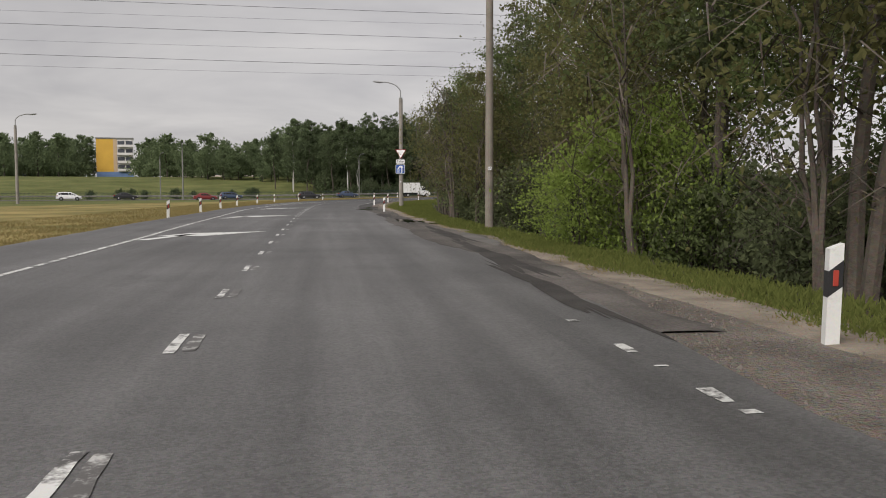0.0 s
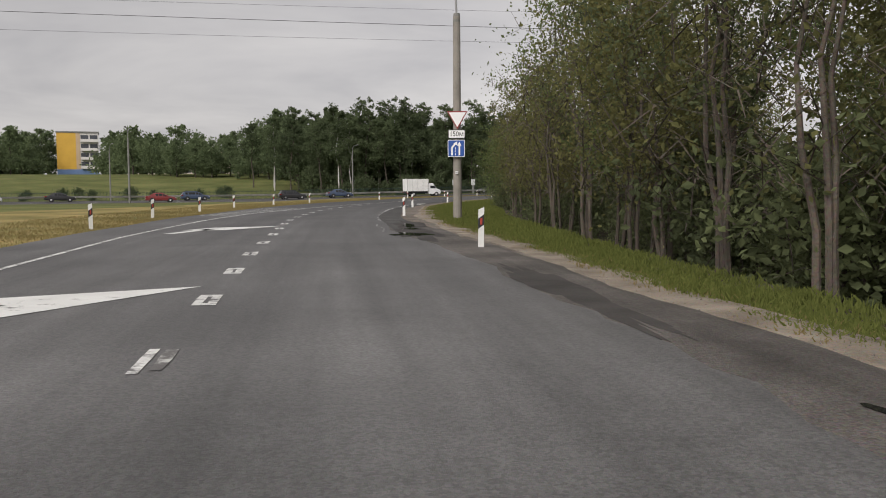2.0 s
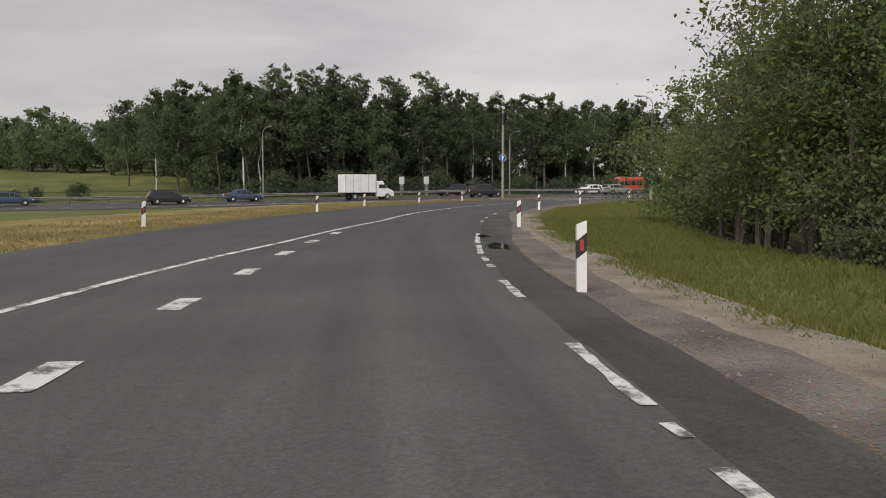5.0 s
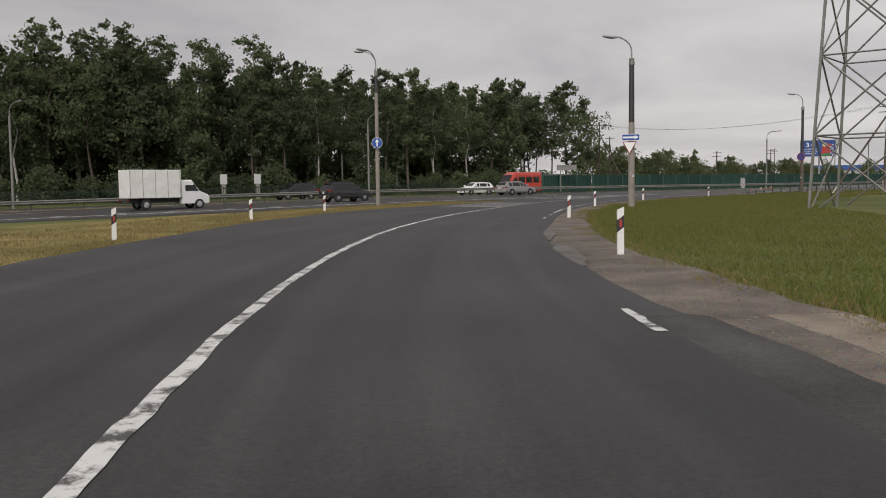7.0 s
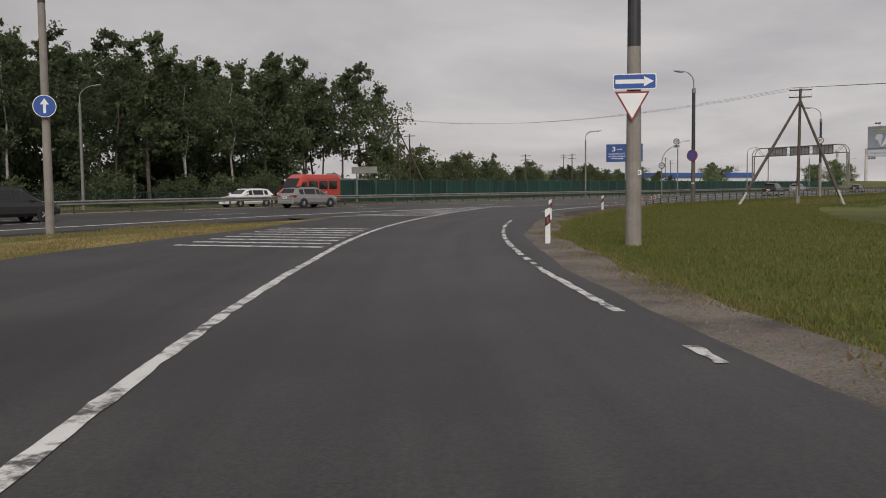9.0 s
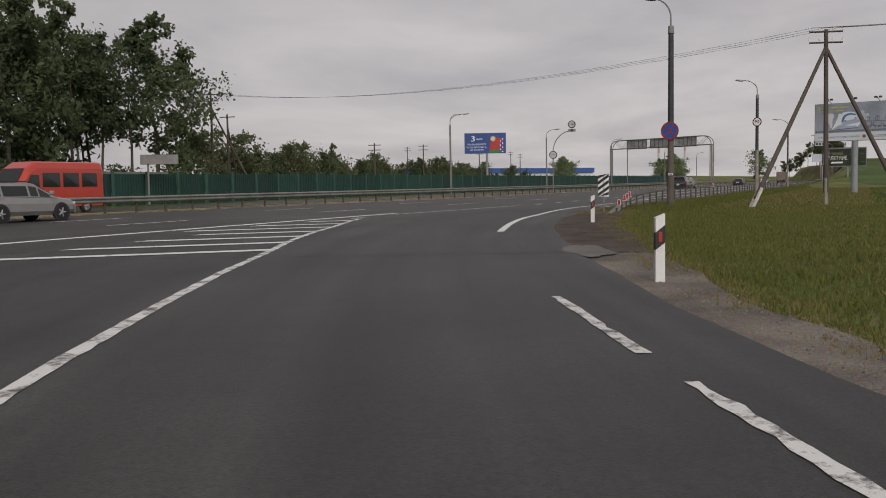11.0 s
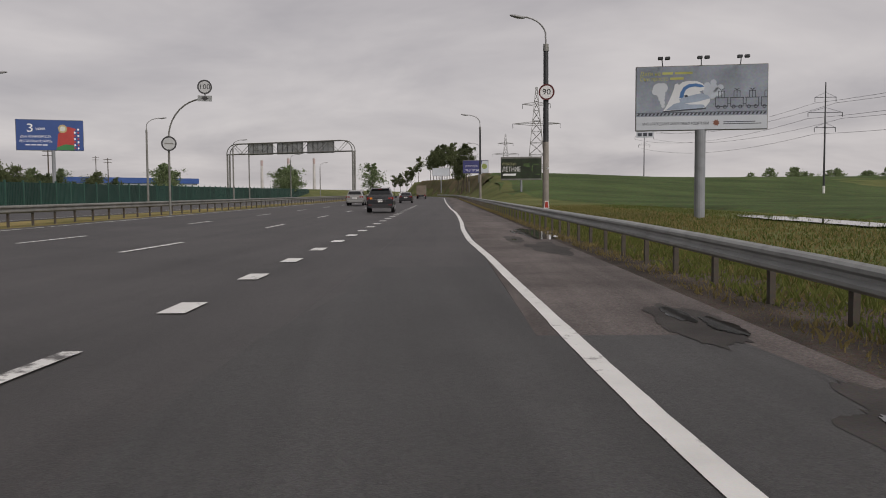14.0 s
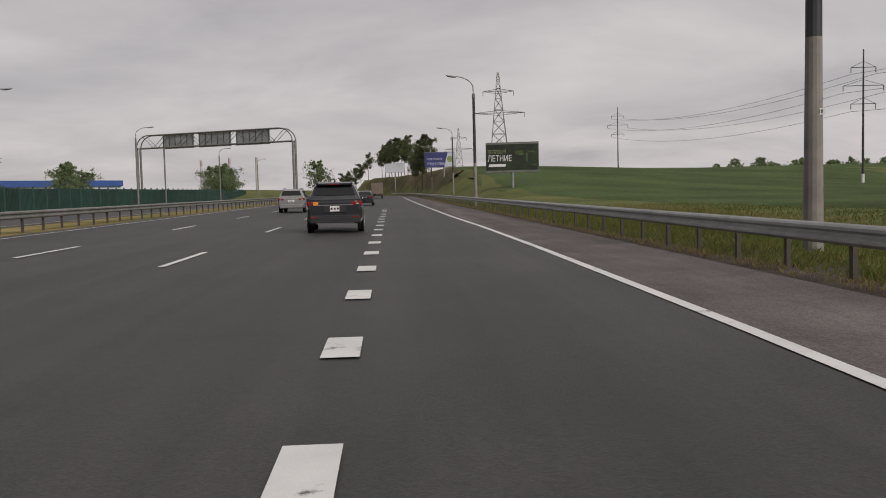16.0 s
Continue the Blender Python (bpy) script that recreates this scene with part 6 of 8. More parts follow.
# ---- lattice pylons ----
def pylon(x, y, z0, base, waist, h, arms, label, turn=0.0, leg=0.07, bays=9):
    py = thing("power_pylon", label, "pylon", pose(x, y, z0, 0, 0, turn), "power pylons")
    w = lambda z: waist + (base - waist) * max(0.0, 1 - z / (h * 0.72)) if z < h * 0.72 else waist * (1 - 0.75 * (z - h * 0.72) / (h * 0.28))
    lv = [h * (1 - (1 - k / bays) ** 1.25) for k in range(bays + 1)]
    for sx in (-1, 1):
        for sy in (-1, 1):
            bm = bmesh.new()
            pipe(bm, [(sx * w(a) / 2, sy * w(a) / 2, a if a else -0.5) for a in lv], leg, 4)
            part("leg", bm, STEEL_OLD, py)
    for fx, fy in ((1, 0), (-1, 0), (0, 1), (0, -1)):
        for a, b in zip(lv, lv[1:]):
            for sgn in (-1, 1):
                p = (fx * w(a) / 2 + (fy and sgn * w(a) / 2), fy * w(a) / 2 + (fx and sgn * w(a) / 2), a)
                q = (fx * w(b) / 2 - (fy and sgn * w(b) / 2), fy * w(b) / 2 - (fx and sgn * w(b) / 2), b)
                part("brace", rod(bmesh.new(), p, q, leg * 0.55, None, 4), STEEL_OLD, py)
            part("brace", rod(bmesh.new(), (fx * w(b) / 2 + (fy and w(b) / 2), fy * w(b) / 2 + (fx and w(b) / 2), b), (fx * w(b) / 2 - (fy and w(b) / 2), fy * w(b) / 2 - (fx and w(b) / 2), b), leg * 0.5, None, 4), STEEL_OLD, py)
    for z, r in arms:
        bm = bmesh.new()
        for dz in (-0.5, 0.5):
            rod(bm, (0, -r, z), (0, 0, z + dz * 1.6), leg * 0.7, None, 4)
            rod(bm, (0, r, z), (0, 0, z + dz * 1.6), leg * 0.7, None, 4)
        rod(bm, (0, -r, z), (0, r, z), leg * 0.8, None, 4)
        arm = part("crossarm", bm, STEEL_OLD, py)
        for sgn in (-1, 1):
            bm = bmesh.new()
            rod(bm, (0, sgn * r, z), (0, sgn * r, z - 1.6), 0.09, 0.09, 6)
            part("insulator", bm, DARK_METAL, arm)
    return py


pylon(64.2, 141.6, -0.5, 5.0, 2.5, 36, ((22.4, 5.5), (26.8, 7.0), (31.2, 4.5)), "grey lattice power pylon beside the slip road", 17, 0.085, 11)
pylon(425.0, 174.0, 6.0, 7.0, 2.2, 33, ((20, 8.5), (27, 5.0)), "grey lattice power pylon on the far hill", 0, 0.12, 9)
pylon(700, 190, 6, 7.0, 2.2, 34, ((21, 8.5), (28, 5.0)), "grey lattice power pylon in the far distance", 0, 0.14, 8)
for x, y, z0, h in ((412, 137.5, 7.2, 18.5), (268.3, 124.4, -0.9, 21.8)):
    h, z0 = h + z0 - hill(x, y) + 0.1, hill(x, y) - 0.1
    hp = thing("line_mast", "slim dark mast with three crossarms in the field", "utility pole", pose(x, y, z0), "line masts")
    bm = bmesh.new()
    rod(bm, (0, 0, -0.3), (0, 0, h), 0.2, 0.10, 10)
    part("shaft", bm, DARK_METAL, hp)
    if h > 20:
        bm = bmesh.new()
        rod(bm, (0, 0, -0.3), (0, 0, 1.6), 0.24, 0.23, 10)
        part("foot", bm, WHITE, hp, "white painted foot")
    f = h / 20.8
    for k, r in enumerate((1.9 * f, 3.1 * f, 1.9 * f)):
        z = h - (2.75 + 2.8 * k) * f
        bm = bmesh.new()
        rod(bm, (0, -r, z), (0, r, z), 0.06, None, 6)
        rod(bm, (0, -r, z), (0, 0, z + 0.9), 0.03, None, 4)
        rod(bm, (0, r, z), (0, 0, z + 0.9), 0.03, None, 4)
        arm = part("crossarm", bm, DARK_METAL, hp)
        for sgn in (-1, 1):
            bm = bmesh.new()
            rod(bm, (0, sgn * r, z), (0, sgn * r, z - 0.8), 0.06, None, 6)
            part("insulator", bm, DARK_METAL, arm)
mast = [Vector((412, 137.5, 7.2 + 18.5)), Vector((268.3, 124.4, 20.9)), Vector((100, 109, 23.0))]
for k, r in enumerate((1.9, 3.1, 1.9)):
    dz = Vector((0, 0, -3.7 - 2.8 * k))
    for sgn in (-1, 1) if k < 2 else (1,):
        o = Vector((0, sgn * r, 0))
        wires([(mast[0] + dz + o, mast[1] + dz + o), (mast[1] + dz + o, mast[2] + dz + o)], 2.6, "thin black power wire over the field", 0.028)
for z, r in ((20.8, 5.5), (25.2, 7.0), (29.6, 4.5)):
    for sgn in (-1, 1):
        x0, y0 = 64.2 - sgn * r * math.sin(radians(17)), 141.6 + sgn * r * math.cos(radians(17))
        wires([((x0, y0, z), (-230, 196 + sgn * r, z + 7.0))], 0.9 + 0.5 * (sgn > 0), "thin black power wire high over the slip road", 0.03 if sgn < 0 else 0.016)

# chimneys of the works in the far distance, with haze mixed into their colours
for ang, d, h in ((73.3, 900, 36), (75.0, 900, 38), (76.65, 900, 38)):
    x, y = 130 + d * math.sin(radians(ang)), 184 + d * math.cos(radians(ang))
    ch = thing("chimney", "tall striped works chimney in the far distance", "chimney", pose(x, y, 0), "works chimneys")
    bm = bmesh.new()
    rod(bm, (0, 0, -1), (0, 0, h), 1.7, 1.2, 12)
    part("shaft", bm, mat("chimney_hazed", (0.48, 0.46, 0.45), 0.9, 0.2, 0.1, 5, 0.1), ch)
    for k in range(2):
        bm = bmesh.new()
        rod(bm, (0, 0, h - 6 - 12 * k), (0, 0, h - 1 - 12 * k), 1.3 + 0.1 * k, 1.26 + 0.1 * k, 12, False)
        part("band", bm, mat("chimney_red_hazed", (0.40, 0.31, 0.30), 0.9, 0.2, 0.1, 5, 0.1), ch, "red band paled by painted-in distance haze")

# ---- houses ----
YEL, BLU, PALE = mat("wall_yellow", (0.60, 0.36, 0.06), 0.85, 0.1, 0.2, 8, 0.05), mat("wall_blue", (0.14, 0.22, 0.40), 0.85, 0.1, 0.2, 8, 0.05), mat("wall_pale", (0.62, 0.60, 0.58), 0.85, 0.12, 0.2, 8, 0.05)
TAN = mat("wall_tan", (0.48, 0.36, 0.24), 0.85, 0.1, 0.2, 8, 0.05)
WIN = mat("window_glass", (0.05, 0.055, 0.065), 0.15, 0.2, 1, 8, 0.0, each=0.5)


def block(x, y, z0, turn, w, d, floors, fh, label, plain=0.0, walls=None, bays=4):
    """A block of flats; plain: the share of its front that is a windowless coloured end wall."""
    hs = thing("apartment_building", label, "building", pose(x, y, z0, 0, 0, turn), "apartment buildings")
    H = floors * fh
    bm = bmesh.new()
    box(bm, -w / 2, w / 2, 0, d, -1, H)
    wall = part("wall", bm, walls or PALE, hs)
    bm = bmesh.new()
    box(bm, -w / 2 - 0.3, w / 2 + 0.3, -0.3, d + 0.3, H, H + 0.5)
    part("roof", bm, STEEL_OLD, hs)
    x0 = -w / 2 + plain * w
    if plain:
        for nm, a, b, z1, z2, m in (("end_panel", -w / 2, -w / 2 + plain * w * 0.82, 3.0, H, YEL), ("end_panel", -w / 2 + plain * w * 0.82, x0, 3.0, H, TAN), ("end_base", -w / 2, w / 2, -0.5, 3.0, BLU)):
            bm = bmesh.new()
            box(bm, a, b, -0.12, 0.0, z1, z2)
            part(nm, bm, m, wall)
    for f in range(1 if plain else 0, floors):
        bw2 = (w / 2 - x0) / bays
        for k in range(bays):
            bm = bmesh.new()
            box(bm, x0 + bw2 * k + 0.25, x0 + bw2 * (k + 1) - 0.25, -0.06, 0.02, f * fh + 1.0, f * fh + 2.5)
            part("window", bm, WIN, wall)
        if plain:
            bm = bmesh.new()
            box(bm, x0 + 0.3, w / 2 - 0.3, -1.0, -0.9, f * fh - 0.1, f * fh + 0.95)
            box(bm, x0 + 0.3, w / 2 - 0.3, -1.0, 0.0, f * fh - 0.15, f * fh)
            part("balcony", bm, PALE, wall, "pale balcony parapet")
    return hs


block(-31.0, 400.0, 5.8, 3.0, 14.6, 12.0, 5, 3.35, "five-storey block with a yellow end wall and blue base", 0.56, None, 2)
block(-120, 690, 4.0, 10, 60, 12, 6, 2.9, "long pale block of flats behind the trees", 0.0, PALE, 14)
block(30, 600, 6.5, -5, 90, 12, 5, 3.4, "long pale block of flats far behind the trees", 0.0, mat("wall_rose", (0.50, 0.42, 0.38), 0.85, 0.1, 0.1, 5, 0.05), 20)
wh = thing("warehouse", "long low warehouse with a blue roof edge beyond the fence", "building", pose(398, 322, 0.2, 0, 0, -25))
bm = bmesh.new()
box(bm, -42, 42, 0, 30, -0.5, 5.2)
part("wall", bm, mat("wall_white_metal", (0.55, 0.57, 0.6), 0.7, 0.1, 0.2, 5, 0.05), wh)
bm = bmesh.new()
box(bm, -42.5, 42.5, -0.5, 30.5, 5.2, 7.2)
part("roof", bm, mat("roof_blue", (0.04, 0.09, 0.28), 0.6, 0.1, 0.2, 5, 0.05), wh, "blue roof edge")
kx, ky = hw(-33, 40.5)
kiosk = thing("bus_shelter", "grey bus shelter with a flat roof by the fence", "shelter", pose(kx, ky, 0.05, 0, 0, turn))
bm = bmesh.new()
box(bm, -4.6, 4.6, -1.2, 1.2, 2.55, 2.75)
part("roof", bm, STEEL_OLD, kiosk)
bm = bmesh.new()
box(bm, -4.4, 4.4, 1.0, 1.1, 0, 2.5)
part("back_wall", bm, mat("shelter_pale", (0.33, 0.37, 0.38), 0.6, 0.2, 0.6, 10, 0.05), kiosk)
for k in range(5):
    bm = bmesh.new()
    box(bm, -4.4 + 2.15 * k, -4.28 + 2.15 * k, -1.0, 1.0, -0.2, 2.55)
    part("frame_post", bm, DARK_METAL, kiosk)
for s, n in ((-88, 38.5), (-83.5, 38.6)):
    x, y = hw(s, n)
    cl = thing("info_panel", "small white upright advertising panel by the fence", "panel", facing(x, y, road_z(x, y) + 0.2, x - 30, y - 60))
    bm = bmesh.new()
    box(bm, -0.42, 0.42, 0, 0.2, 1.7, 2.9, 0.03)
    part("panel", bm, DIM_WHITE, cl)
    bm = bmesh.new()
    box(bm, -0.25, 0.25, 0.02, 0.18, -0.3, 1.7)
    part("foot", bm, STEEL_OLD, cl)

# ---- trees and shrubs ----


def limb(verts, faces, pts, radii, seg=6):
    """A tapered, bent branch through the points."""
    base = len(verts)
    for p, r in zip(pts, radii):
        for k in range(seg):
            a = 6.28318 * k / seg
            verts.append((p[0] + r * math.cos(a), p[1] + r * math.sin(a), p[2]))
    for i in range(len(pts) - 1):
        for k in range(seg):
            n = (k + 1) % seg
            faces.append((base + i * seg + k, base + i * seg + n, base + (i + 1) * seg + n, base + (i + 1) * seg + k))


def leaf_mesh(name, centres, size, rng, material, droop=0.3):
    """Many small leaf clumps, each a bent four-sided blade, turned every way."""
    n = len(centres)
    c = np.asarray(centres)
    a = rng.normal(size=(n, 3))
    a /= np.linalg.norm(a, axis=1)[:, None]
    b = rng.normal(size=(n, 3))
    b -= (a * b).sum(1)[:, None] * a
    b /= np.linalg.norm(b, axis=1)[:, None]
    sz = size * rng.uniform(0.6, 1.35, n)[:, None]
    up = np.cross(a, b)
    p0, p2 = c - a * sz * 0.5, c + a * sz * 0.5
    p1, p3 = c + b * sz * 0.30 + up * sz * 0.10, c - b * sz * 0.30 + up * sz * 0.10
    v = np.stack([p0, p1, p2, p3], 1).reshape(-1, 3)
    f = np.arange(4 * n).reshape(-1, 4)
    me = bpy.data.meshes.new(name)
    me.from_pydata(v.tolist(), [], f.tolist())
    me.materials.append(material)
    return me


def tree_meshes(seed, h, crown_lo, spread, leaves, size, leaf, bark, trunk_r=0.16, shape="round", stems=1, lean=0.0):
    """Trunk with limbs, and a crown of clumps gathered along the twigs, with gaps between them."""
    rng = np.random.default_rng(seed)
    tv, tf, cent = [], [], []
    for st in range(stems):
        ang0 = rng.uniform(0, 6.28)
        off = np.array([math.cos(ang0), math.sin(ang0)]) * (0.25 * (stems > 1))
        tilt = np.array([math.cos(ang0), math.sin(ang0)]) * (lean + 0.10 * (stems > 1))
        hh = h * rng.uniform(0.82, 1.0) if stems > 1 else h
        kink = rng.normal(size=(7, 2)) * 0.03 * h
        pts = [np.array([*(off + tilt * hh * (k / 6) ** 1.2 + kink[k] * (k / 6)), hh * k / 6 - (0.3 if k == 0 else 0)]) for k in range(7)]
        limb(tv, tf, pts, [trunk_r * (1.15 - 1.05 * k / 6) for k in range(7)], 7)
        nb = int(9 + h * 0.9)
        for b in range(nb):
            u = crown_lo + (1 - crown_lo) * (b + rng.uniform(0, 1)) / nb
            u = min(u, 0.97)
            i = min(5, int(u * 6))
            p = pts[i] + (pts[i + 1] - pts[i]) * (u * 6 - i)
            rel = (u - crown_lo) / (1 - crown_lo)
            if shape == "cone":
                reach = spread * (1.05 - rel) ** 0.9
            elif shape == "column":
                reach = spread * (0.75 + 0.25 * math.sin(rel * 3.1))
            else:
                reach = spread * (0.35 + 0.9 * math.sin(min(1.0, rel * 1.05 + 0.12) * 2.9)) if rel < 0.95 else spread * 0.3
            reach *= rng.uniform(0.65, 1.2)
            a = rng.uniform(0, 6.28)
            rise = rng.uniform(0.15, 0.75) * reach if shape != "cone" else -0.1 * reach
            q = p + np.array([math.cos(a) * reach, math.sin(a) * reach, rise])
            mid = (p + q) / 2 + rng.normal(size=3) * 0.06 * reach + np.array([0, 0, 0.08 * reach])
            limb(tv, tf, [p, mid, q], [trunk_r * 0.34 * (1.1 - u), trunk_r * 0.2 * (1.1 - u), 0.008], 4)
            for tw in range(5):
                w = rng.uniform(0.35, 1.0)
                o = p + (q - p) * w
                d = rng.normal(size=3) * 0.33 * max(reach, 0.8)
                d[2] *= 0.7
                e = o + d
                limb(tv, tf, [o, e], [0.02, 0.006], 3)
                k = max(2, int(leaves / (nb * 5 * stems)))
                g = rng.normal(size=(k, 3)) * np.array([0.22, 0.22, 0.17]) * max(reach, 0.9)
                cent.append(e + g * rng.uniform(0.5, 1.2) - d * rng.uniform(0, 0.4, k)[:, None])
    cent = np.concatenate(cent)
    me = bpy.data.meshes.new("trunk")
    me.from_pydata([tuple(v) for v in tv], [], tf)
    me.materials.append(bark)
    return me, leaf_mesh("crown", cent, size, rng, leaf)


def plant(kind, meshes, x, y, z, turn, scale, label, category, group, parts=("trunk", "crown"), wide=1.0):
    ob = thing(kind, label, category, pose(x, y, z, random.uniform(-2, 2), random.uniform(-2, 2), turn), group)
    ob.scale = (scale * wide, scale * wide, scale)
    for nm, me in zip(parts, meshes):
        part(nm, me, None, ob)
    return ob


rnd = random.Random(5)
NEAR = [tree_meshes(11, 14, 0.30, 2.6, 8200, 0.175, LEAF_A, BARK, 0.15), tree_meshes(12, 15, 0.28, 2.9, 8200, 0.18, LEAF_A, BARK, 0.17), tree_meshes(13, 13, 0.22, 2.5, 7600, 0.175, LEAF_D, BARK, 0.13, "round", 2), tree_meshes(14, 14, 0.34, 2.5, 8200, 0.175, LEAF_C, BARK, 0.14), tree_meshes(15, 9, 0.25, 2.0, 9500, 0.15, LEAF_A, BARK, 0.09, "round", 2), tree_meshes(16, 11, 0.30, 2.4, 8200, 0.16, LEAF_D, BARK, 0.085, "round", 3, 0.05)]
SMALL = [tree_meshes(21, 7, 0.18, 1.7, 7500, 0.125, LEAF_A, BARK, 0.07, "round", 3), tree_meshes(22, 6.5, 0.24, 1.4, 6500, 0.12, LEAF_A, BARK, 0.06, "column", 2)]
BUSH = [tree_meshes(31, 3.4, 0.06, 1.5, 8000, 0.115, LEAF_B, BARK, 0.05, "round", 4), tree_meshes(32, 2.6, 0.05, 1.3, 6500, 0.115, LEAF_A, BARK, 0.04, "round", 4), tree_meshes(33, 2.8, 0.04, 1.5, 6500, 0.125, LEAF_C, BARK, 0.05, "round", 4)]
BRUSH = [tree_meshes(34, 2.1, 0.02, 1.25, 3400, 0.14, LEAF_C, BARK, 0.03, "round", 5), tree_meshes(35, 2.7, 0.04, 1.2, 3200, 0.14, LEAF_C, BARK, 0.035, "round", 4)]
BARE = [tree_meshes(41, 6.5, 0.2, 1.5, 420, 0.14, LEAF_D, BARK, 0.055, "round", 3)]
W1 = "leafy green tree at the dense edge of the roadside wood"
for row, (d0, d1, step) in enumerate(((1.2, 2.6, 3.6), (4.2, 7.0, 4.2), (9.0, 12.5, 5.5))):
    s = -40.0 + row
    while s < 104 - row * 5:
        hgt = float(np.interp(s, (30, 37, 44, 56, 70, 90, 97, 104), (1.0, 0.62, 0.62, 0.70, 0.66, 0.56, 0.50, 0.46) if row == 0 else (1.0, 1.0, 0.98, 0.80, 0.55, 0.50, 0.50, 0.45)))
        o = WOOD_FOOT(s) - rnd.uniform(d0, d1)
        if 14 < s < 38 and row == 0:
            o -= 2.6
        x, y = course(s, o)
        if s > 97:
            m, sc = SMALL[rnd.randrange(2)], rnd.uniform(0.80, 0.96)
        else:
            m, sc = NEAR[rnd.choice((0, 1, 2, 2, 3, 3) if row else (0, 2, 2, 3, 5, 5))], hgt * rnd.uniform(0.82, 1.05)
        plant("tree", m, x, y, hill(x, y) - 0.1, rnd.uniform(0, 360), sc, W1, "tree", "trees of the roadside wood")
        s += step * rnd.uniform(0.7, 1.4)
for k in range(120):
    s = -22 + 126 * k / 120 + rnd.uniform(-1, 1)
    o = WOOD_FOOT(s) - (rnd.choice((2.4, 3.2, 4.2, 5.5, 7.0, 9.0)) if s < 94 else rnd.choice((0.9, 1.5, 2.2, 3.5, 5.0))) - rnd.uniform(-0.2, 0.3)
    if (17 < s < 26 or 29 < s < 38) and o > WOOD_FOOT(s) - 3.2:
        o -= 3.4
    x, y = course(s, o)
    plant("shrub", BRUSH[rnd.randrange(2)], x, y, hill(x, y) - 0.1, rnd.uniform(0, 360), rnd.uniform(0.5, 1.3), "dark leafy undergrowth shrub at the wood's edge", "shrub", "shrubs under the roadside trees", ("stem", "crown"))
for s, d, sc in ((-2, 1.2, 1.1), (12, 1.0, 1.0), (20, 1.3, 1.15), (41, 0.9, 0.9), (46, 0.8, 1.05), (50, 1.2, 1.2), (55, 0.9, 0.9), (58, 1.0, 0.9), (62, 1.3, 1.1), (66, 1.0, 0.95), (72, 0.9, 0.9), (84, 0.9, 0.85), (36, 3.0, 0.9)):
    x, y = course(s, WOOD_FOOT(s) - d)
    plant("bare_tree", BARE[0], x, y, hill(x, y) - 0.1, rnd.uniform(0, 360), sc, "thin half-bare sapling at the wood's edge", "tree", "saplings", ("stem", "crown"))
for x, y, sc, wide, k in ((3.9, 21.4, 1.22, 0.75, 0), (2.9, 22.6, 0.75, 1.0, 0), (4.6, 20.0, 0.85, 1.0, 1), (7.6, 33.0, 0.78, 1.2, 0), (7.2, 31.4, 0.6, 1.1, 1)):
    plant("shrub", BUSH[k], x, y, hill(x, y) - 0.1, 47 * x, sc, "bright green bush standing before the dark wood", "shrub", "bright bushes", ("stem", "crown"), wide)
for s, o, sc, k in ((101, -9.4, 0.85, 0), (102.5, -11.0, 0.95, 1), (104, -9.5, 0.9, 1), (105, -12.0, 0.95, 0), (106.5, -9.2, 0.8, 0), (108, -11.5, 0.92, 1), (109, -10.5, 0.82, 0), (111, -9.8, 0.85, 1), (113, -12.0, 0.72, 0), (99, -12, 0.62, 1), (107, -14, 0.6, 0), (115, -15, 0.55, 0)):
    x, y = course(s, o)
    plant("tree", SMALL[k], x, y, hill(x, y) - 0.1, rnd.uniform(0, 360), sc, "young slender green tree at the end of the wood", "tree", "young roadside trees", wide=1.15)
for s, o, sc in ((119.5, -10.2, 1.35), (118, -12.5, 1.5), (121.0, -13.6, 1.2), (116, -10.8, 1.2)):
    x, y = course(s, o)
    plant("shrub", BUSH[1], x, y, hill(x, y) - 0.1, rnd.uniform(0, 360), sc, "rounded fresh green bush at the end of the wood", "shrub", "bright bushes", ("stem", "crown"))

OPEN = tree_meshes(17, 13, 0.40, 2.2, 1700, 0.17, LEAF_A, BARK, 0.12, "round", 2, 0.04)
for s, d, sc in ((76, 2.2, 0.95), (81, 4.0, 1.0), (85, 2.0, 0.85), (90, 5.0, 0.85)):
    x, y = course(s, WOOD_FOOT(s) - d)
    plant("tree", OPEN, x, y, hill(x, y) - 0.1, rnd.uniform(0, 360), sc, "tall tree with bare stems and an open crown", "tree", "open-crowned trees")
SAPLING = tree_meshes(42, 8.5, 0.3, 1.3, 1100, 0.17, LEAF_D, BARK, 0.06, "column", 2)
for s, o, sc in ((104.5, -9.8, 1.05), (107.5, -9.0, 0.95), (89.5, -10.0, 1.1)):
    x, y = course(s, o)
    plant("sapling", SAPLING, x, y, hill(x, y) - 0.1, rnd.uniform(0, 360), sc, "thin tall sapling rising above the young trees", "tree", "saplings", ("stem", "crown"))

# the tall belt beyond the highway: poplars, birches and pines
FAR = [tree_meshes(51, 20, 0.32, 2.6, 3600, 0.48, LEAF_F, BIRCH, 0.17), tree_meshes(52, 21, 0.36, 2.5, 3400, 0.48, LEAF_F, BARK, 0.18), tree_meshes(53, 19, 0.45, 2.8, 3000, 0.50, LEAF_F, BARK, 0.2), tree_meshes(54, 20, 0.20, 3.3, 3600, 0.60, LEAF_F, BARK, 0.24)]
POPLAR = tree_meshes(55, 23, 0.16, 2.2, 3400, 0.50, LEAF_F, BARK, 0.24, "column")
SPRUCE = tree_meshes(56, 9, 0.06, 2.0, 1600, 0.4, LEAF_C, BARK, 0.12, "cone")
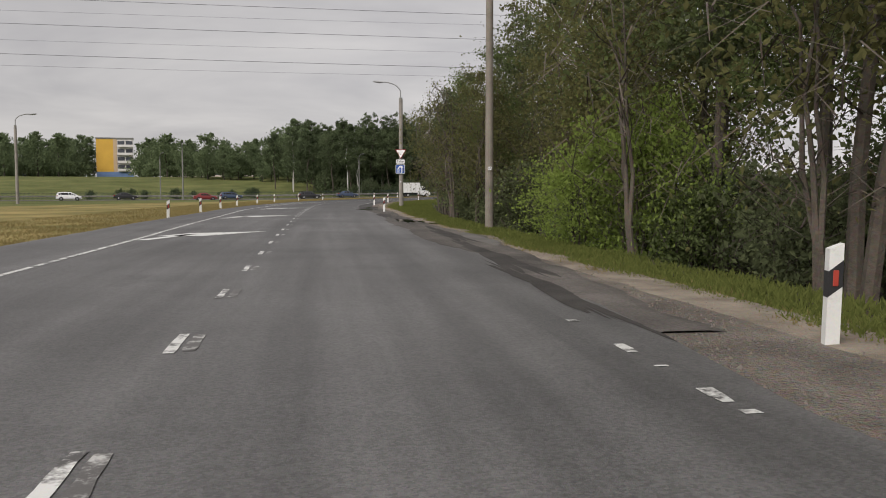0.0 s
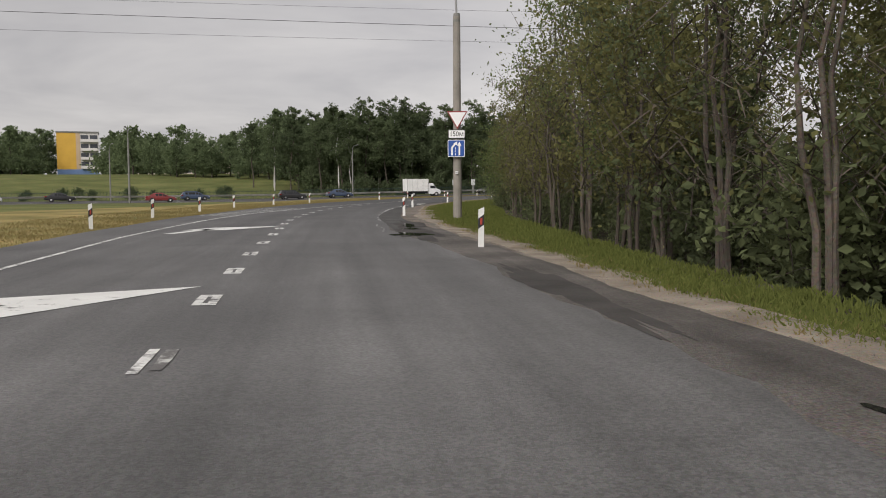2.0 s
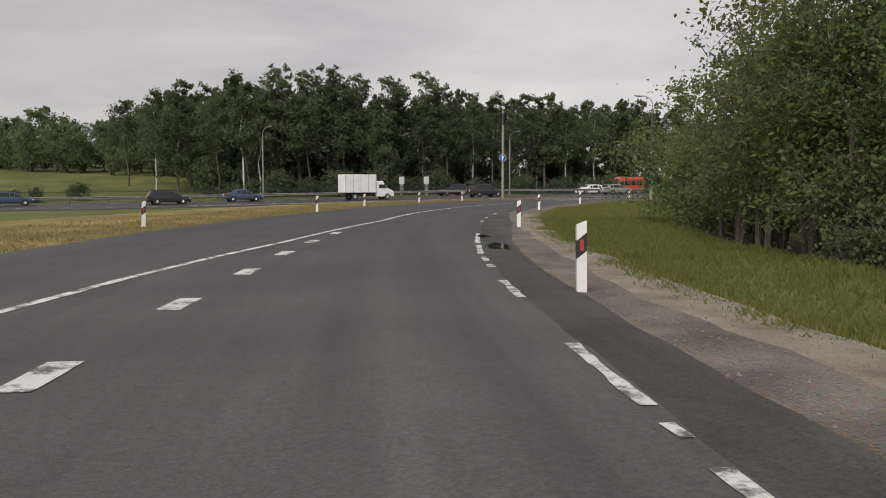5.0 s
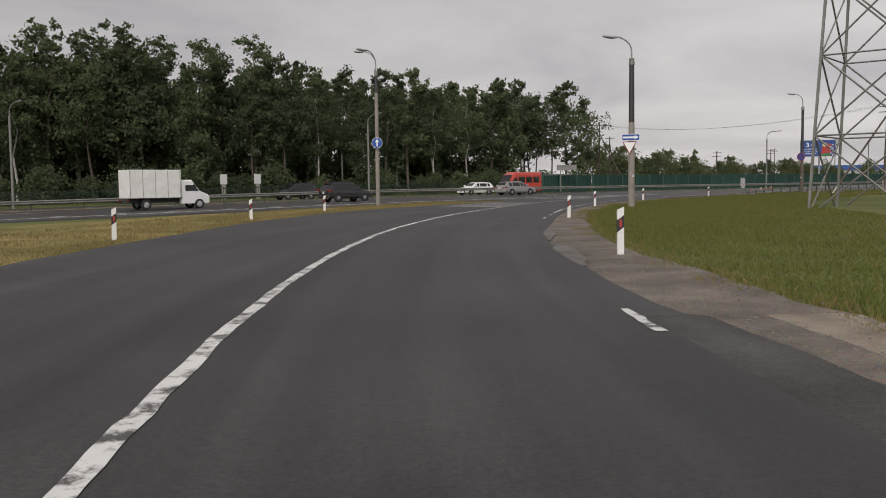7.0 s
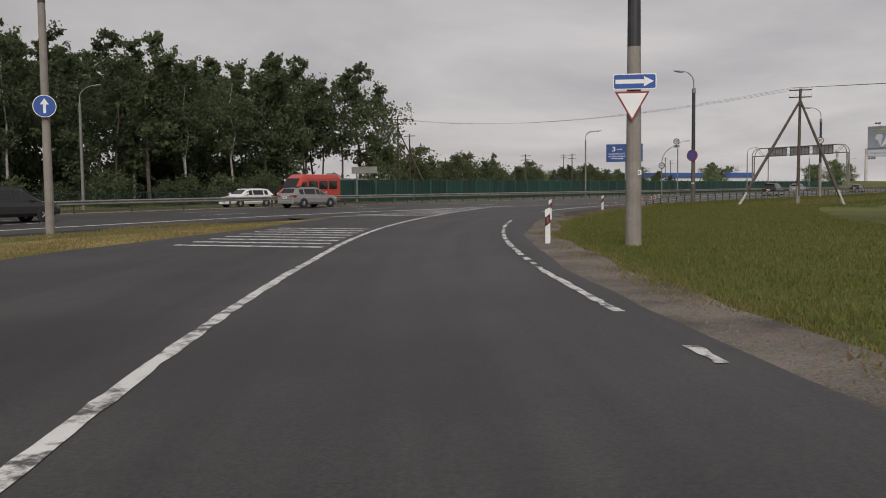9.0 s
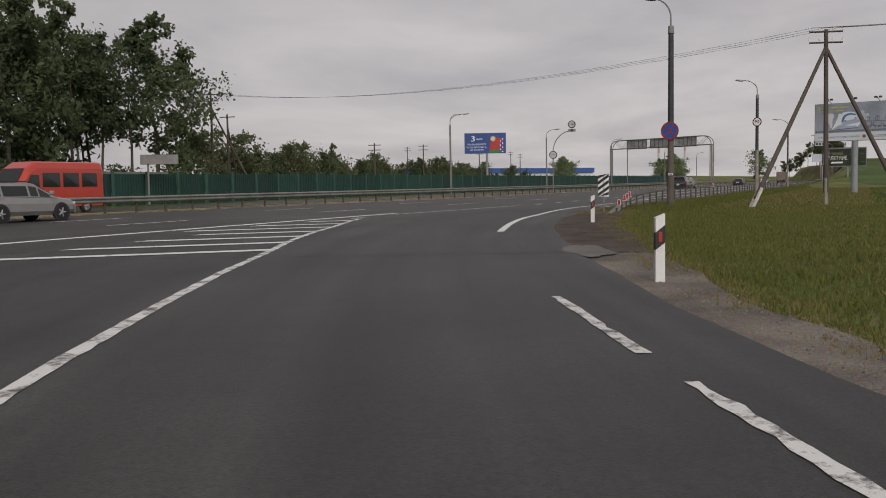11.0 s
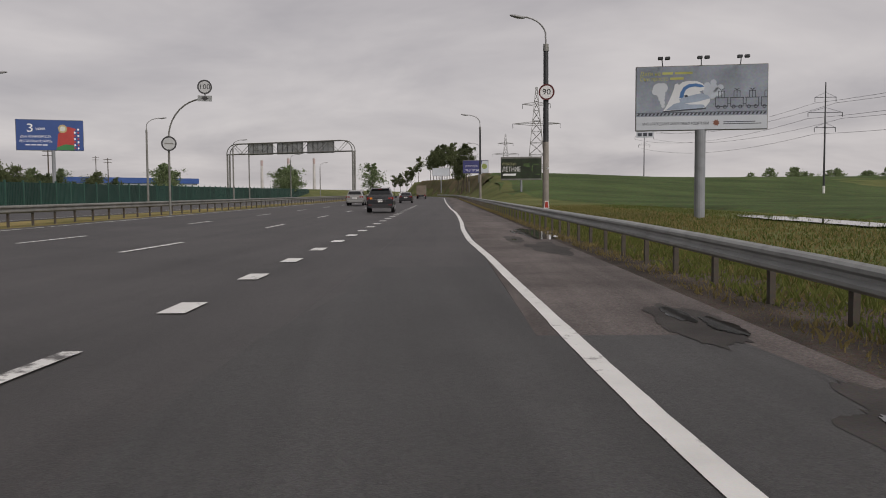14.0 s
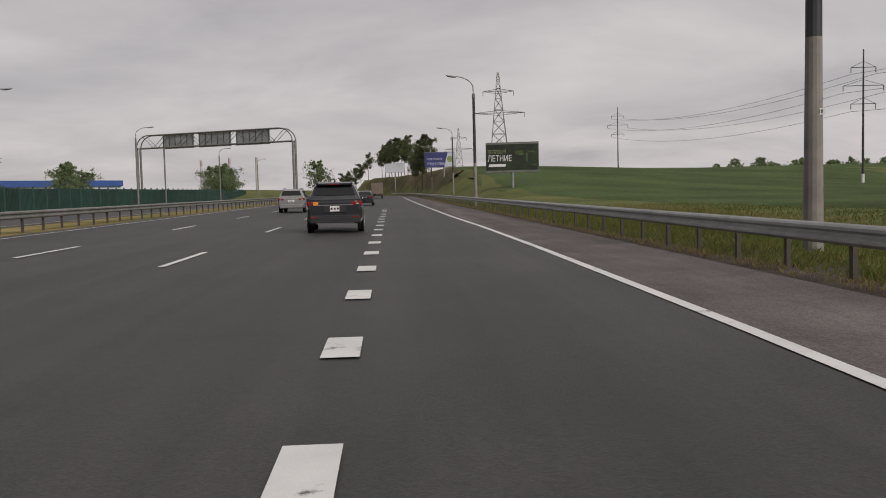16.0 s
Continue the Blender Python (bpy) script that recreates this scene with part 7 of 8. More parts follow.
THICK = tree_meshes(57, 5.0, 0.05, 2.4, 1500, 0.5, LEAF_F, BARK, 0.08, "round", 3)
BROAD = [tree_meshes(58, 15, 0.12, 4.2, 3000, 0.75, LEAF_E, BARK, 0.25), tree_meshes(59, 13, 0.10, 3.8, 2600, 0.75, LEAF_E, BARK, 0.25)]
for row, n in enumerate((45, 51, 58, 66, 75)):
    s = -112.0 - row * 3
    end = -19 - row * 2
    while s < end:
        x, y = hw(s + rnd.uniform(-1, 1), n + rnd.uniform(-2.2, 2.2))
        sc = rnd.uniform(0.76, 0.95) if s < -88 else rnd.uniform(0.72, 0.90)
        k = rnd.choice((0, 1, 2, 0, 1, 3) if s > -85 else (3, 3, 0, 2))
        plant("tree", FAR[k], x, y, hill(x, y) - 0.2, rnd.uniform(0, 360), sc, "tall dark birch or pine in the belt beyond the highway", "tree", "tall trees beyond the highway")
        s += rnd.uniform(3.0, 5.2) + row * 0.35
for x, y in ((50, 226), (54, 229), (57.5, 225), (61, 228.5), (66, 227), (47, 231), (44, 227), (40.5, 230), (70, 229)):
    plant("tree", POPLAR, x, y, hill(x, y), rnd.uniform(0, 360), rnd.uniform(0.80, 0.90), "very tall feathery poplar beyond the highway", "tree", "poplars")
for k in range(102):
    s = -114 + 92 * (k % 34) / 34
    x, y = hw(s + rnd.uniform(-1.5, 1.5), 40.5 + rnd.uniform(-0.8, 3) if k < 34 else rnd.uniform(50, 82))
    plant("shrub", THICK, x, y, hill(x, y) - 0.2, rnd.uniform(0, 360), rnd.uniform(0.35, 0.8) if k < 34 else rnd.uniform(0.9, 1.4), "dark shrub under the tall trees", "shrub", "shrubs under the tall trees", ("stem", "crown"))
def stand(name, label, places, kinds):
    """A far wood as one joined mesh: the same trees, each turned and scaled, with bark and leaves."""
    vs, fs, mats, mi, base = [], [], [], [], 0
    for k, (x, y, z, turn, sc) in enumerate(places):
        for me in kinds[k % len(kinds)]:
            co = np.empty(len(me.vertices) * 3)
            me.vertices.foreach_get("co", co)
            co = co.reshape(-1, 3) * sc
            c, sn = math.cos(radians(turn)), math.sin(radians(turn))
            vs.append(np.stack([co[:, 0] * c - co[:, 1] * sn + x, co[:, 0] * sn + co[:, 1] * c + y, co[:, 2] + z], 1))
            ids = np.empty(len(me.loops), dtype=np.int32)
            me.loops.foreach_get("vertex_index", ids)
            fs.append(ids.reshape(-1, 4) + base)
            if me.materials[0] not in mats:
                mats.append(me.materials[0])
            mi.append(np.full(len(ids) // 4, mats.index(me.materials[0]), dtype=np.int32))
            base += len(co)
    me = bpy.data.meshes.new(name)
    me.from_pydata(np.concatenate(vs).tolist(), [], np.concatenate(fs).tolist())
    for m in mats:
        me.materials.append(m)
    me.polygons.foreach_set("material_index", np.concatenate(mi))
    tagged(new(name, me), label, "woods", kind="stuff")


# the woods behind the bank, and the hedge before them
wood = []
for k in range(78):
    u = k / 77
    x, y = -230 + 300 * u + rnd.uniform(-4, 4), 395 - 70 * u + rnd.uniform(-16, 16)
    if -46 < x < -16 and y < 420:
        continue
    sc = rnd.uniform(0.75, 1.15) * (1.35 if 30 < x < 62 else 1.0)
    wood.append((x, y, hill(x, y) - 0.3, rnd.uniform(0, 360), sc))
for k in range(46):
    u = k / 45
    x, y = -25 + 95 * u + rnd.uniform(-2, 2), 318 - 62 * u + rnd.uniform(-9, 9)
    if x > -6:
        wood.append((x, y, hill(x, y) - 0.3, rnd.uniform(0, 360), rnd.uniform(0.45, 0.75) if x < 25 else rnd.uniform(0.75, 1.15)))
for k in range(34):
    x, y = -135 + 88 * k / 33 + rnd.uniform(-2, 2), 384 + rnd.uniform(-8, 8)
    wood.append((x, y, hill(x, y) - 0.3, rnd.uniform(0, 360), rnd.uniform(0.75, 1.1)))
for x, y, sc in ((-44, 404, 1.2), (-42, 410, 1.05), (-48, 396, 1.1), (-52, 400, 1.2), (-19, 404, 1.05), (-16, 396, 1.15), (-12, 388, 1.0), (-8, 380, 1.05)):
    wood.append((x, y, hill(x, y) - 0.3, 40 * sc * x, sc))
stand("far_wood", "dense dark green woods on the bank beyond the highway", wood, BROAD)
wood = []
for k in range(120):
    u = k / 119
    x, y = -190 + 262 * u + rnd.uniform(-1.5, 1.5), float(np.interp(u, (0, 0.55, 0.75, 1), (386, 386, 330, 262))) + rnd.uniform(-5, 5)
    if not -40 < x < -22:
        wood.append((x, y, hill(x, y) - 0.4, rnd.uniform(0, 360), rnd.uniform(0.8, 1.5)))
stand("wood_edge", "dark low growth along the edge of the far woods", wood, [tree_meshes(66, 5.0, 0.03, 2.6, 700, 0.7, LEAF_E, BARK, 0.08, "round", 2)])
for k in range(16):
    s, n = rnd.uniform(-175, -95), rnd.uniform(36, 48)
    x, y = hw(s, n)
    plant("shrub", THICK, x, y, hill(x, y) - 0.15, rnd.uniform(0, 360), rnd.uniform(0.25, 0.5), "low round shrub on the grass bank", "shrub", "shrubs on the bank", ("stem", "crown"))
# low growth beyond the noise barrier
wood = []
for k in range(64):
    s = 6 + 120 * k / 64 + rnd.uniform(-1, 1)
    x, y = hw(s, rnd.uniform(58, 75))
    wood.append((x, y, 0.1, rnd.uniform(0, 360), rnd.uniform(0.40, 0.60) if s < 34 else rnd.uniform(0.32, 0.48) if s < 80 else rnd.uniform(0.22, 0.38)))
stand("low_wood", "low dark trees beyond the green fence", wood, [tree_meshes(67, 15, 0.10, 4.4, 2400, 0.8, LEAF_C, BARK, 0.25), tree_meshes(68, 13, 0.08, 4.0, 2200, 0.8, LEAF_F, BARK, 0.25)])
plant("spruce", SPRUCE, 188.7, 259.3, 0.2, 0, 0.95, "dark pointed spruce beyond the green fence", "tree", "")
for x, y, sc in ((300, 262, 0.5), (310, 266, 0.55), (322, 268, 0.45), (262, 272, 0.45), (330, 240, 0.55), (336, 244, 0.5), (420, 262, 0.7), (428, 266, 0.75), (520, 250, 1.1), (560, 300, 0.9), (470, 330, 0.8), (380, 330, 0.7)):
    plant("tree", BROAD[rnd.randrange(2)], x, y, 0.3, rnd.uniform(0, 360), sc, "dark tree far beyond the green fence", "tree", "far trees along the highway")
# the clump on the embankment ahead
CLUMP = [tree_meshes(61, 13, 0.45, 2.0, 2900, 0.46, LEAF_C, BARK, 0.13, "column"), tree_meshes(62, 11, 0.42, 1.8, 2600, 0.44, LEAF_C, BARK, 0.12, "round"), tree_meshes(64, 14, 0.40, 2.1, 3000, 0.46, LEAF_C, BARK, 0.13, "round")]
for s, n, k, sc in ((192, -9.2, 2, 0.92), (197, -8.2, 0, 0.86), (203, -8.6, 2, 0.9), (210, -7.6, 1, 0.9), (222, -7.4, 0, 0.75), (262, -6.3, 2, 0.9), (270, -5.4, 0, 0.85), (282, -4.4, 1, 1.1), (292, -3.6, 2, 0.95), (300, -2.6, 0, 0.95), (308, -1.4, 1, 1.2), (316, -0.4, 2, 0.95), (324, 1.0, 0, 0.9), (332, 2.4, 1, 1.0), (385, 9.0, 1, 1.1), (392, 12.5, 0, 0.85), (400, 15.5, 2, 0.9), (408, 19.0, 1, 1.0), (415, 22.5, 0, 0.8)):
    x, y = HX + s * HC - n * HS, HY + s * HS + n * HC
    plant("tree", CLUMP[k], x, y, hill(x, y) - 0.1, rnd.uniform(0, 360), sc, "dark slender tree on the bank beside the highway", "tree", "trees on the embankment")
wood = []
for k in range(90):
    x, y = 640 + rnd.uniform(-40, 40), -360 + 4.6 * k + rnd.uniform(-6, 6)
    wood.append((x, y, hill(x, y) - 1.0, rnd.uniform(0, 360), rnd.uniform(0.35, 0.8)))
stand("horizon_wood", "distant dark trees along the horizon beyond the field", wood, [tree_meshes(63, 13, 0.08, 4.5, 420, 1.9, LEAF_E, BARK, 0.25)])

# ---- grass ----


def blades(name, stretch, depth, count, height, material, label, seed, z, width=0.012):
    """Upright bent grass blades over a strip; stretch: rows of its inner rim; depth: how far in they stand, as (share near the rim, metres)."""
    rng = np.random.default_rng(seed)
    rim, inner = np.array([r[0] for r in stretch]), np.array([r[1] for r in stretch])
    u = rng.uniform(0, len(rim) - 1.001, count)
    i, f = u.astype(int), (u % 1)[:, None]
    a, b = rim[i] * (1 - f) + rim[i + 1] * f, inner[i] * (1 - f) + inner[i + 1] * f
    d = np.where(rng.uniform(size=count) < depth, np.abs(rng.normal(0, 0.3, count)), rng.uniform(0, 1, count))[:, None]
    xy = a + (b - a) * d
    patch = 0.65 + 0.5 * np.sin(xy[:, 0] * 0.9 + 1.3 * np.sin(xy[:, 1] * 0.7)) ** 2
    h = height * rng.uniform(0.5, 1.4, count) * patch
    t = rng.uniform(0, 6.283, count)
    w = (width * rng.uniform(0.7, 1.6, count))[:, None]
    side = np.stack([np.cos(t), np.sin(t)], 1) * w
    lean = rng.normal(0, 0.35, (count, 2)) * h[:, None]
    zz = np.full(count, z)
    quad = [np.c_[xy - side, zz], np.c_[xy + side, zz], np.c_[xy + 0.35 * lean + 0.7 * side, zz + 0.6 * h], np.c_[xy + lean, zz + h]]
    me = bpy.data.meshes.new(name)
    k = 4 * np.arange(count)[:, None]
    me.from_pydata(np.stack(quad, 1).reshape(-1, 3).tolist(), [], np.concatenate([k + [0, 1, 2], k + [0, 2, 3]]).tolist())
    me.materials.append(material)
    tagged(new(name, me), label, "grass", kind="stuff")


def along(s0, s1, rim, depth):
    return [(course(s, rim(s)), course(s, rim(s) - depth)) for s in np.arange(s0, s1, 1.0)]


blades("verge_grass", [(course(s, RIGHT_GRASS(s) + 0.25), course(s, WOOD_FOOT(s) - 0.3)) for s in np.arange(-8, 125, 1.0)], 0.3, 110000, 0.12, GRASS_BLADE, "fresh green grass along the gravel verge", 1, -0.10, 0.014)
blades("verge_grass", along(118, 232, lambda s: RIGHT_GRASS(s) + 0.25, 12.0), 0.35, 170000, 0.09, GRASS_BLADE, "short green grass of the field edge", 2, -0.10, 0.014)
blades("verge_grass", along(-8, 232, lambda s: RIGHT_GRASS(s) + 0.5, 1.0), 0.4, 40000, 0.09, GRASS_DRY, "dry yellow grass at the verge's rim", 3, -0.09, 0.010)
blades("verge_grass", along(118, 232, lambda s: RIGHT_GRASS(s) + 0.25, 12.0), 0.1, 30000, 0.10, GRASS_DRY, "dry stalks in the field edge", 7, -0.10, 0.009)
blades("island_grass", along(10, 190, lambda s: LEFT_EDGE(s) + 0.05, -6.0), 0.3, 120000, 0.075, GRASS_DRY, "short dry yellow grass beside the slip road", 4, -0.05, 0.011)
blades("rail_grass", [(hw(s, -6.8), hw(s, -10.5)) for s in range(-52, 150, 2)], 0.3, 70000, 0.17, GRASS_BLADE, "rough green grass under the guardrail", 5, -0.07, 0.012)
blades("rail_grass", [(hw(s, -6.3), hw(s, -9.0)) for s in range(-56, 150, 2)], 0.3, 50000, 0.12, GRASS_DRY, "dry grass under the guardrail", 6, -0.07, 0.010)
blades("field_grass", [(hw(s, -10.0), hw(s, -18.0)) for s in range(-52, 160, 2)], 0.1, 45000, 0.13, GRASS_DRY, "rough yellowish grass between guardrail and field", 8, -0.12, 0.016)

blades("field_grass", [(hw(s, -8.5), hw(s, -23.0)) for s in range(-52, 160, 2)], 0.1, 90000, 0.12, GRASS_BLADE, "rough green grass between guardrail and field", 9, -0.12, 0.016)


def stones(name, s0, s1, count, label, seed):
    """Pebbles and broken asphalt lumps strewn over the verge strip."""
    rng = np.random.default_rng(seed)
    vs, fs = [], []
    for k in range(count):
        s = rng.uniform(s0, s1)
        a, b = RIGHT_GRASS(s) - 0.2, RIGHT_EDGE(s) + 0.15
        x, y = course(s, a + (b - a) * rng.beta(1.6, 1.3))
        r = 0.008 + 0.018 * rng.random() ** 3
        t, i = rng.uniform(0, 6.28), len(vs)
        for q in range(4):
            rr = r * rng.uniform(0.7, 1.5)
            vs.append((x + rr * math.cos(t + 1.57 * q), y + rr * math.sin(t + 1.57 * q), -0.022))
        vs.append((x + r * rng.uniform(-0.4, 0.4), y + r * rng.uniform(-0.4, 0.4), -0.02 + r * rng.uniform(0.5, 1.1)))
        fs += [(i + q, i + (q + 1) % 4, i + 4) for q in range(4)]
    me = bpy.data.meshes.new(name)
    me.from_pydata(vs, [], fs)
    me.materials.append(STONE)
    tagged(new(name, me), label, "gravel", kind="stuff")


stones("gravel_stones", 4, 232, 26000, "loose pebbles and broken asphalt on the verge", 3)

# ---- vehicles ----


def loft(bm, rings):
    vs = [[bm.verts.new(p) for p in r] for r in rings]
    n = len(rings[0])
    for a, b in zip(vs, vs[1:]):
        for k in range(n):
            bm.faces.new((a[k], a[(k + 1) % n], b[(k + 1) % n], b[k]))
    bm.faces.new(vs[0][::-1])
    bm.faces.new(vs[-1])
    return bm


def wheel(parent, x, y, r, w, side):
    bm = bmesh.new()
    prof = [(r * 0.62, -w / 2), (r * 0.94, -w / 2), (r, -w / 2 + 0.03), (r, w / 2 - 0.03), (r * 0.94, w / 2), (r * 0.62, w / 2)]
    rings = [[(u * math.cos(6.28318 * k / 22), v, u * math.sin(6.28318 * k / 22)) for u, v in prof] for k in range(22)]
    vs = [[bm.verts.new(p) for p in q] for q in rings]
    for k in range(22):
        a, b = vs[k], vs[(k + 1) % 22]
        for i in range(len(prof)):
            j = (i + 1) % len(prof)
            bm.faces.new((a[i], a[j], b[j], b[i]))


    tyre = part("wheel", bm, TYRE, parent, "black rubber tyre with alloy rim")
    tyre.location = (x, y, r)
    bm = bmesh.new()
    rod(bm, (0, side * (w / 2 - 0.05), 0), (0, side * (w / 2 - 0.03), 0), r * 0.62, r * 0.62, 20)
    for k in range(5):
        a = 6.28318 * k / 5
        rod(bm, (0, side * (w / 2 - 0.02), 0), (0.58 * r * math.cos(a), side * (w / 2 - 0.02), 0.58 * r * math.sin(a)), 0.045, 0.03, 6)
    part("rim", bm, RIM, tyre, "grey alloy rim")
    return tyre


# each kind: length, width, body stations (x, bottom, top, half width), glasshouse stations (x, belt, roof, half belt, half roof), wheel radius, axles
KINDS = {
    "suv": dict(body=[(-2.26, 0.46, 0.98, 0.80), (-2.20, 0.36, 1.06, 0.88), (-1.9, 0.30, 1.10, 0.92), (-0.6, 0.26, 1.08, 0.925), (0.75, 0.26, 1.05, 0.925), (1.2, 0.28, 1.02, 0.91), (1.95, 0.32, 0.93, 0.88), (2.22, 0.40, 0.80, 0.78), (2.27, 0.46, 0.70, 0.70)], top=[(-2.10, 1.04, 1.09, 0.86, 0.84), (-1.86, 1.06, 1.60, 0.86, 0.62), (-1.3, 1.05, 1.68, 0.87, 0.64), (-0.2, 1.04, 1.69, 0.87, 0.65), (0.35, 1.03, 1.62, 0.87, 0.64), (1.25, 1.00, 1.04, 0.84, 0.78)], r=0.36, axles=(-1.34, 1.36), rails=True),
    "mpv": dict(body=[(-2.2, 0.42, 0.92, 0.78), (-2.14, 0.34, 0.98, 0.84), (-1.8, 0.28, 1.02, 0.875), (0.6, 0.25, 0.99, 0.88), (1.2, 0.27, 0.95, 0.87), (1.9, 0.30, 0.83, 0.83), (2.18, 0.36, 0.68, 0.70)], top=[(-2.12, 0.96, 1.0, 0.82, 0.80), (-1.92, 0.98, 1.48, 0.82, 0.62), (-1.4, 0.98, 1.56, 0.83, 0.63), (0.0, 0.97, 1.58, 0.83, 0.64), (0.45, 0.96, 1.50, 0.83, 0.63), (1.55, 0.90, 0.93, 0.78, 0.70)], r=0.31, axles=(-1.32, 1.38), rails=True),
    "sedan": dict(body=[(-2.25, 0.40, 0.80, 0.74), (-2.15, 0.30, 0.92, 0.80), (-1.5, 0.25, 0.95, 0.85), (0.6, 0.22, 0.90, 0.86), (1.2, 0.24, 0.88, 0.85), (1.95, 0.28, 0.78, 0.80), (2.2, 0.34, 0.62, 0.68)], top=[(-1.75, 0.92, 0.94, 0.78, 0.74), (-1.05, 0.92, 1.36, 0.80, 0.58), (-0.4, 0.91, 1.42, 0.80, 0.60), (0.2, 0.90, 1.40, 0.80, 0.60), (1.10, 0.87, 0.89, 0.78, 0.72)], r=0.30, axles=(-1.3, 1.32), rails=False),
    "wagon": dict(body=[(-2.3, 0.40, 0.84, 0.76), (-2.22, 0.30, 0.92, 0.82), (-1.5, 0.25, 0.95, 0.86), (0.6, 0.22, 0.92, 0.87), (1.2, 0.24, 0.90, 0.86), (1.95, 0.28, 0.80, 0.81), (2.2, 0.34, 0.64, 0.70)], top=[(-2.18, 0.90, 0.93, 0.80, 0.78), (-1.85, 0.92, 1.38, 0.80, 0.60), (-1.2, 0.91, 1.45, 0.81, 0.61), (0.0, 0.90, 1.46, 0.81, 0.62), (0.4, 0.89, 1.40, 0.81, 0.61), (1.25, 0.87, 0.89, 0.78, 0.72)], r=0.31, axles=(-1.32, 1.36), rails=True),
}


def car(kind, colour, m, label, noun="car", brake=False, signal=False):
    K = KINDS[kind]
    c = thing("car", label, noun, m, "cars on the highway")
    bm = bmesh.new()
    loft(bm, [[(x, -w * 0.90, zb), (x, -w, zb + 0.14 * (zt - zb) + 0.05), (x, -w, zb + 0.62 * (zt - zb)), (x, -w * 0.95, zt - 0.05), (x, -w * 0.80, zt), (x, w * 0.80, zt), (x, w * 0.95, zt - 0.05), (x, w, zb + 0.62 * (zt - zb)), (x, w, zb + 0.14 * (zt - zb) + 0.05), (x, w * 0.90, zb)] for x, zb, zt, w in K["body"]])
    body = part("body", bm, colour, c)
    T = K["top"]
    bm = bmesh.new()
    loft(bm, [[(x, -wb, zb), (x, -(wr + 0.08 * (wb - wr)), zr - 0.07 * (zr > zb + 0.2)), (x, -wr * 0.86, zr), (x, wr * 0.86, zr), (x, (wr + 0.08 * (wb - wr)), zr - 0.07 * (zr > zb + 0.2)), (x, wb, zb)] for x, zb, zr, wb, wr in T])
    part("cabin", bm, colour, c)

    def at(i, u, side, v, out=0.012):
        """On the cabin's flank: between stations i and i + 1 at u, v from belt to roof."""
        a, b = T[i], T[i + 1]
        x = a[0] + (b[0] - a[0]) * u
        zb, zr, wb, wr = (a[k] + (b[k] - a[k]) * u for k in (1, 2, 3, 4))
        zr -= 0.07
        return (x, side * (wb + (wr + 0.08 * (wb - wr) - wb) * v + out), zb + (zr - zb) * v)
    for side in (-1, 1):
        for i, u0, u1 in [(k, 0.06 if k > 1 else 0.35, 0.94) for k in range(1, len(T) - 2)] + [(len(T) - 2, 0.05, 0.62)]:
            last = i == len(T) - 2
            q = [at(i, u0, side, 0.10), at(i, u1, side, 0.10 if not last else 0.2), at(i, u1, side, 0.86 if not last else 0.75), at(i, u0, side, 0.88)]
            bm = bmesh.new()
            bm.faces.new([bm.verts.new(p) for p in q])
            part("window", bm, GLASS, c, "dark side window")
    for a, b, nm in ((T[1], T[0], "rear_window"), (T[-2], T[-1], "windscreen")):
        o = -0.015 if nm == "rear_window" else 0.015
        bm = bmesh.new()
        q = []
        for v, wk in ((0.10, 0.86), (0.74, 0.88)):
            x, zt, wr, wb = a[0] + (b[0] - a[0]) * v, a[2] + (b[2] - a[2]) * v, a[4] + (b[4] - a[4]) * v, a[3]
            for sd in (-1, 1) if not q else (1, -1):
                q.append((x + o, sd * (wr * wk), zt + 0.012))
        bm.faces.new([bm.verts.new(p) for p in q])
        part(nm, bm, GLASS, c, "dark tinted glass")
    L0, L1 = K["body"][0], K["body"][-1]
    zt = K["body"][1][2]
    wd = K["body"][1][3]
    for side in (-1, 1):
        bm = bmesh.new()
        box(bm, L0[0] + 0.02, L0[0] + 0.34, side * (wd - 0.20), side * (wd + 0.015), zt - 0.20, zt - 0.02, 0.03)
        lt = part("tail_light", bm, TAIL, c, "red tail light")
        bm = bmesh.new()
        box(bm, L0[0] - 0.005, L0[0] + 0.1, side * (wd - 0.36), side * (wd - 0.17), zt - 0.17, zt - 0.04, 0.02)
        part("indicator", bm, ORANGE if signal and side > 0 else TAIL, lt, "turn light")
        bm = bmesh.new()
        box(bm, L1[0] - 0.38, L1[0] - 0.06, side * (L1[3] - 0.10), side * (L1[3] + 0.06), L1[2] - 0.08, L1[2] + 0.06, 0.03)
        part("headlight", bm, HEADLAMP, c, "clear headlight")
        bm = bmesh.new()
        box(bm, 0.72, 0.88, side * (0.93), side * (1.08), 0.98, 1.13, 0.03)
        part("mirror", bm, colour, c, "wing mirror")
        if K["rails"]:
            bm = bmesh.new()
            pipe(bm, [Vector((x, side * (wr * 0.9), zr + 0.035)) for x, zb, zr, wb, wr in T[1:-1]], 0.02, 6)
            part("roof_rail", bm, BLACK, c)
        for ax in K["axles"]:
            w = wheel(c, ax, side * (max(s[3] for s in K["body"]) - 0.09), K["r"], 0.22, side)
            bm = bmesh.new()
            rod(bm, (ax, side * (max(s[3] for s in K["body"]) - 0.02), K["r"]), (ax, side * (max(s[3] for s in K["body"]) + 0.006), K["r"]), K["r"] + 0.075, K["r"] + 0.065, 22)
            part("wheel_arch", bm, BLACK, c, "dark wheel arch")
    bm = bmesh.new()
    box(bm, L0[0] - 0.03, L0[0] + 0.12, -wd + 0.06, wd - 0.06, L0[1] - 0.12, L0[1] + 0.14, 0.04)
    part("rear_bumper", bm, BLACK if kind == "suv" else colour, c)
    bm = bmesh.new()
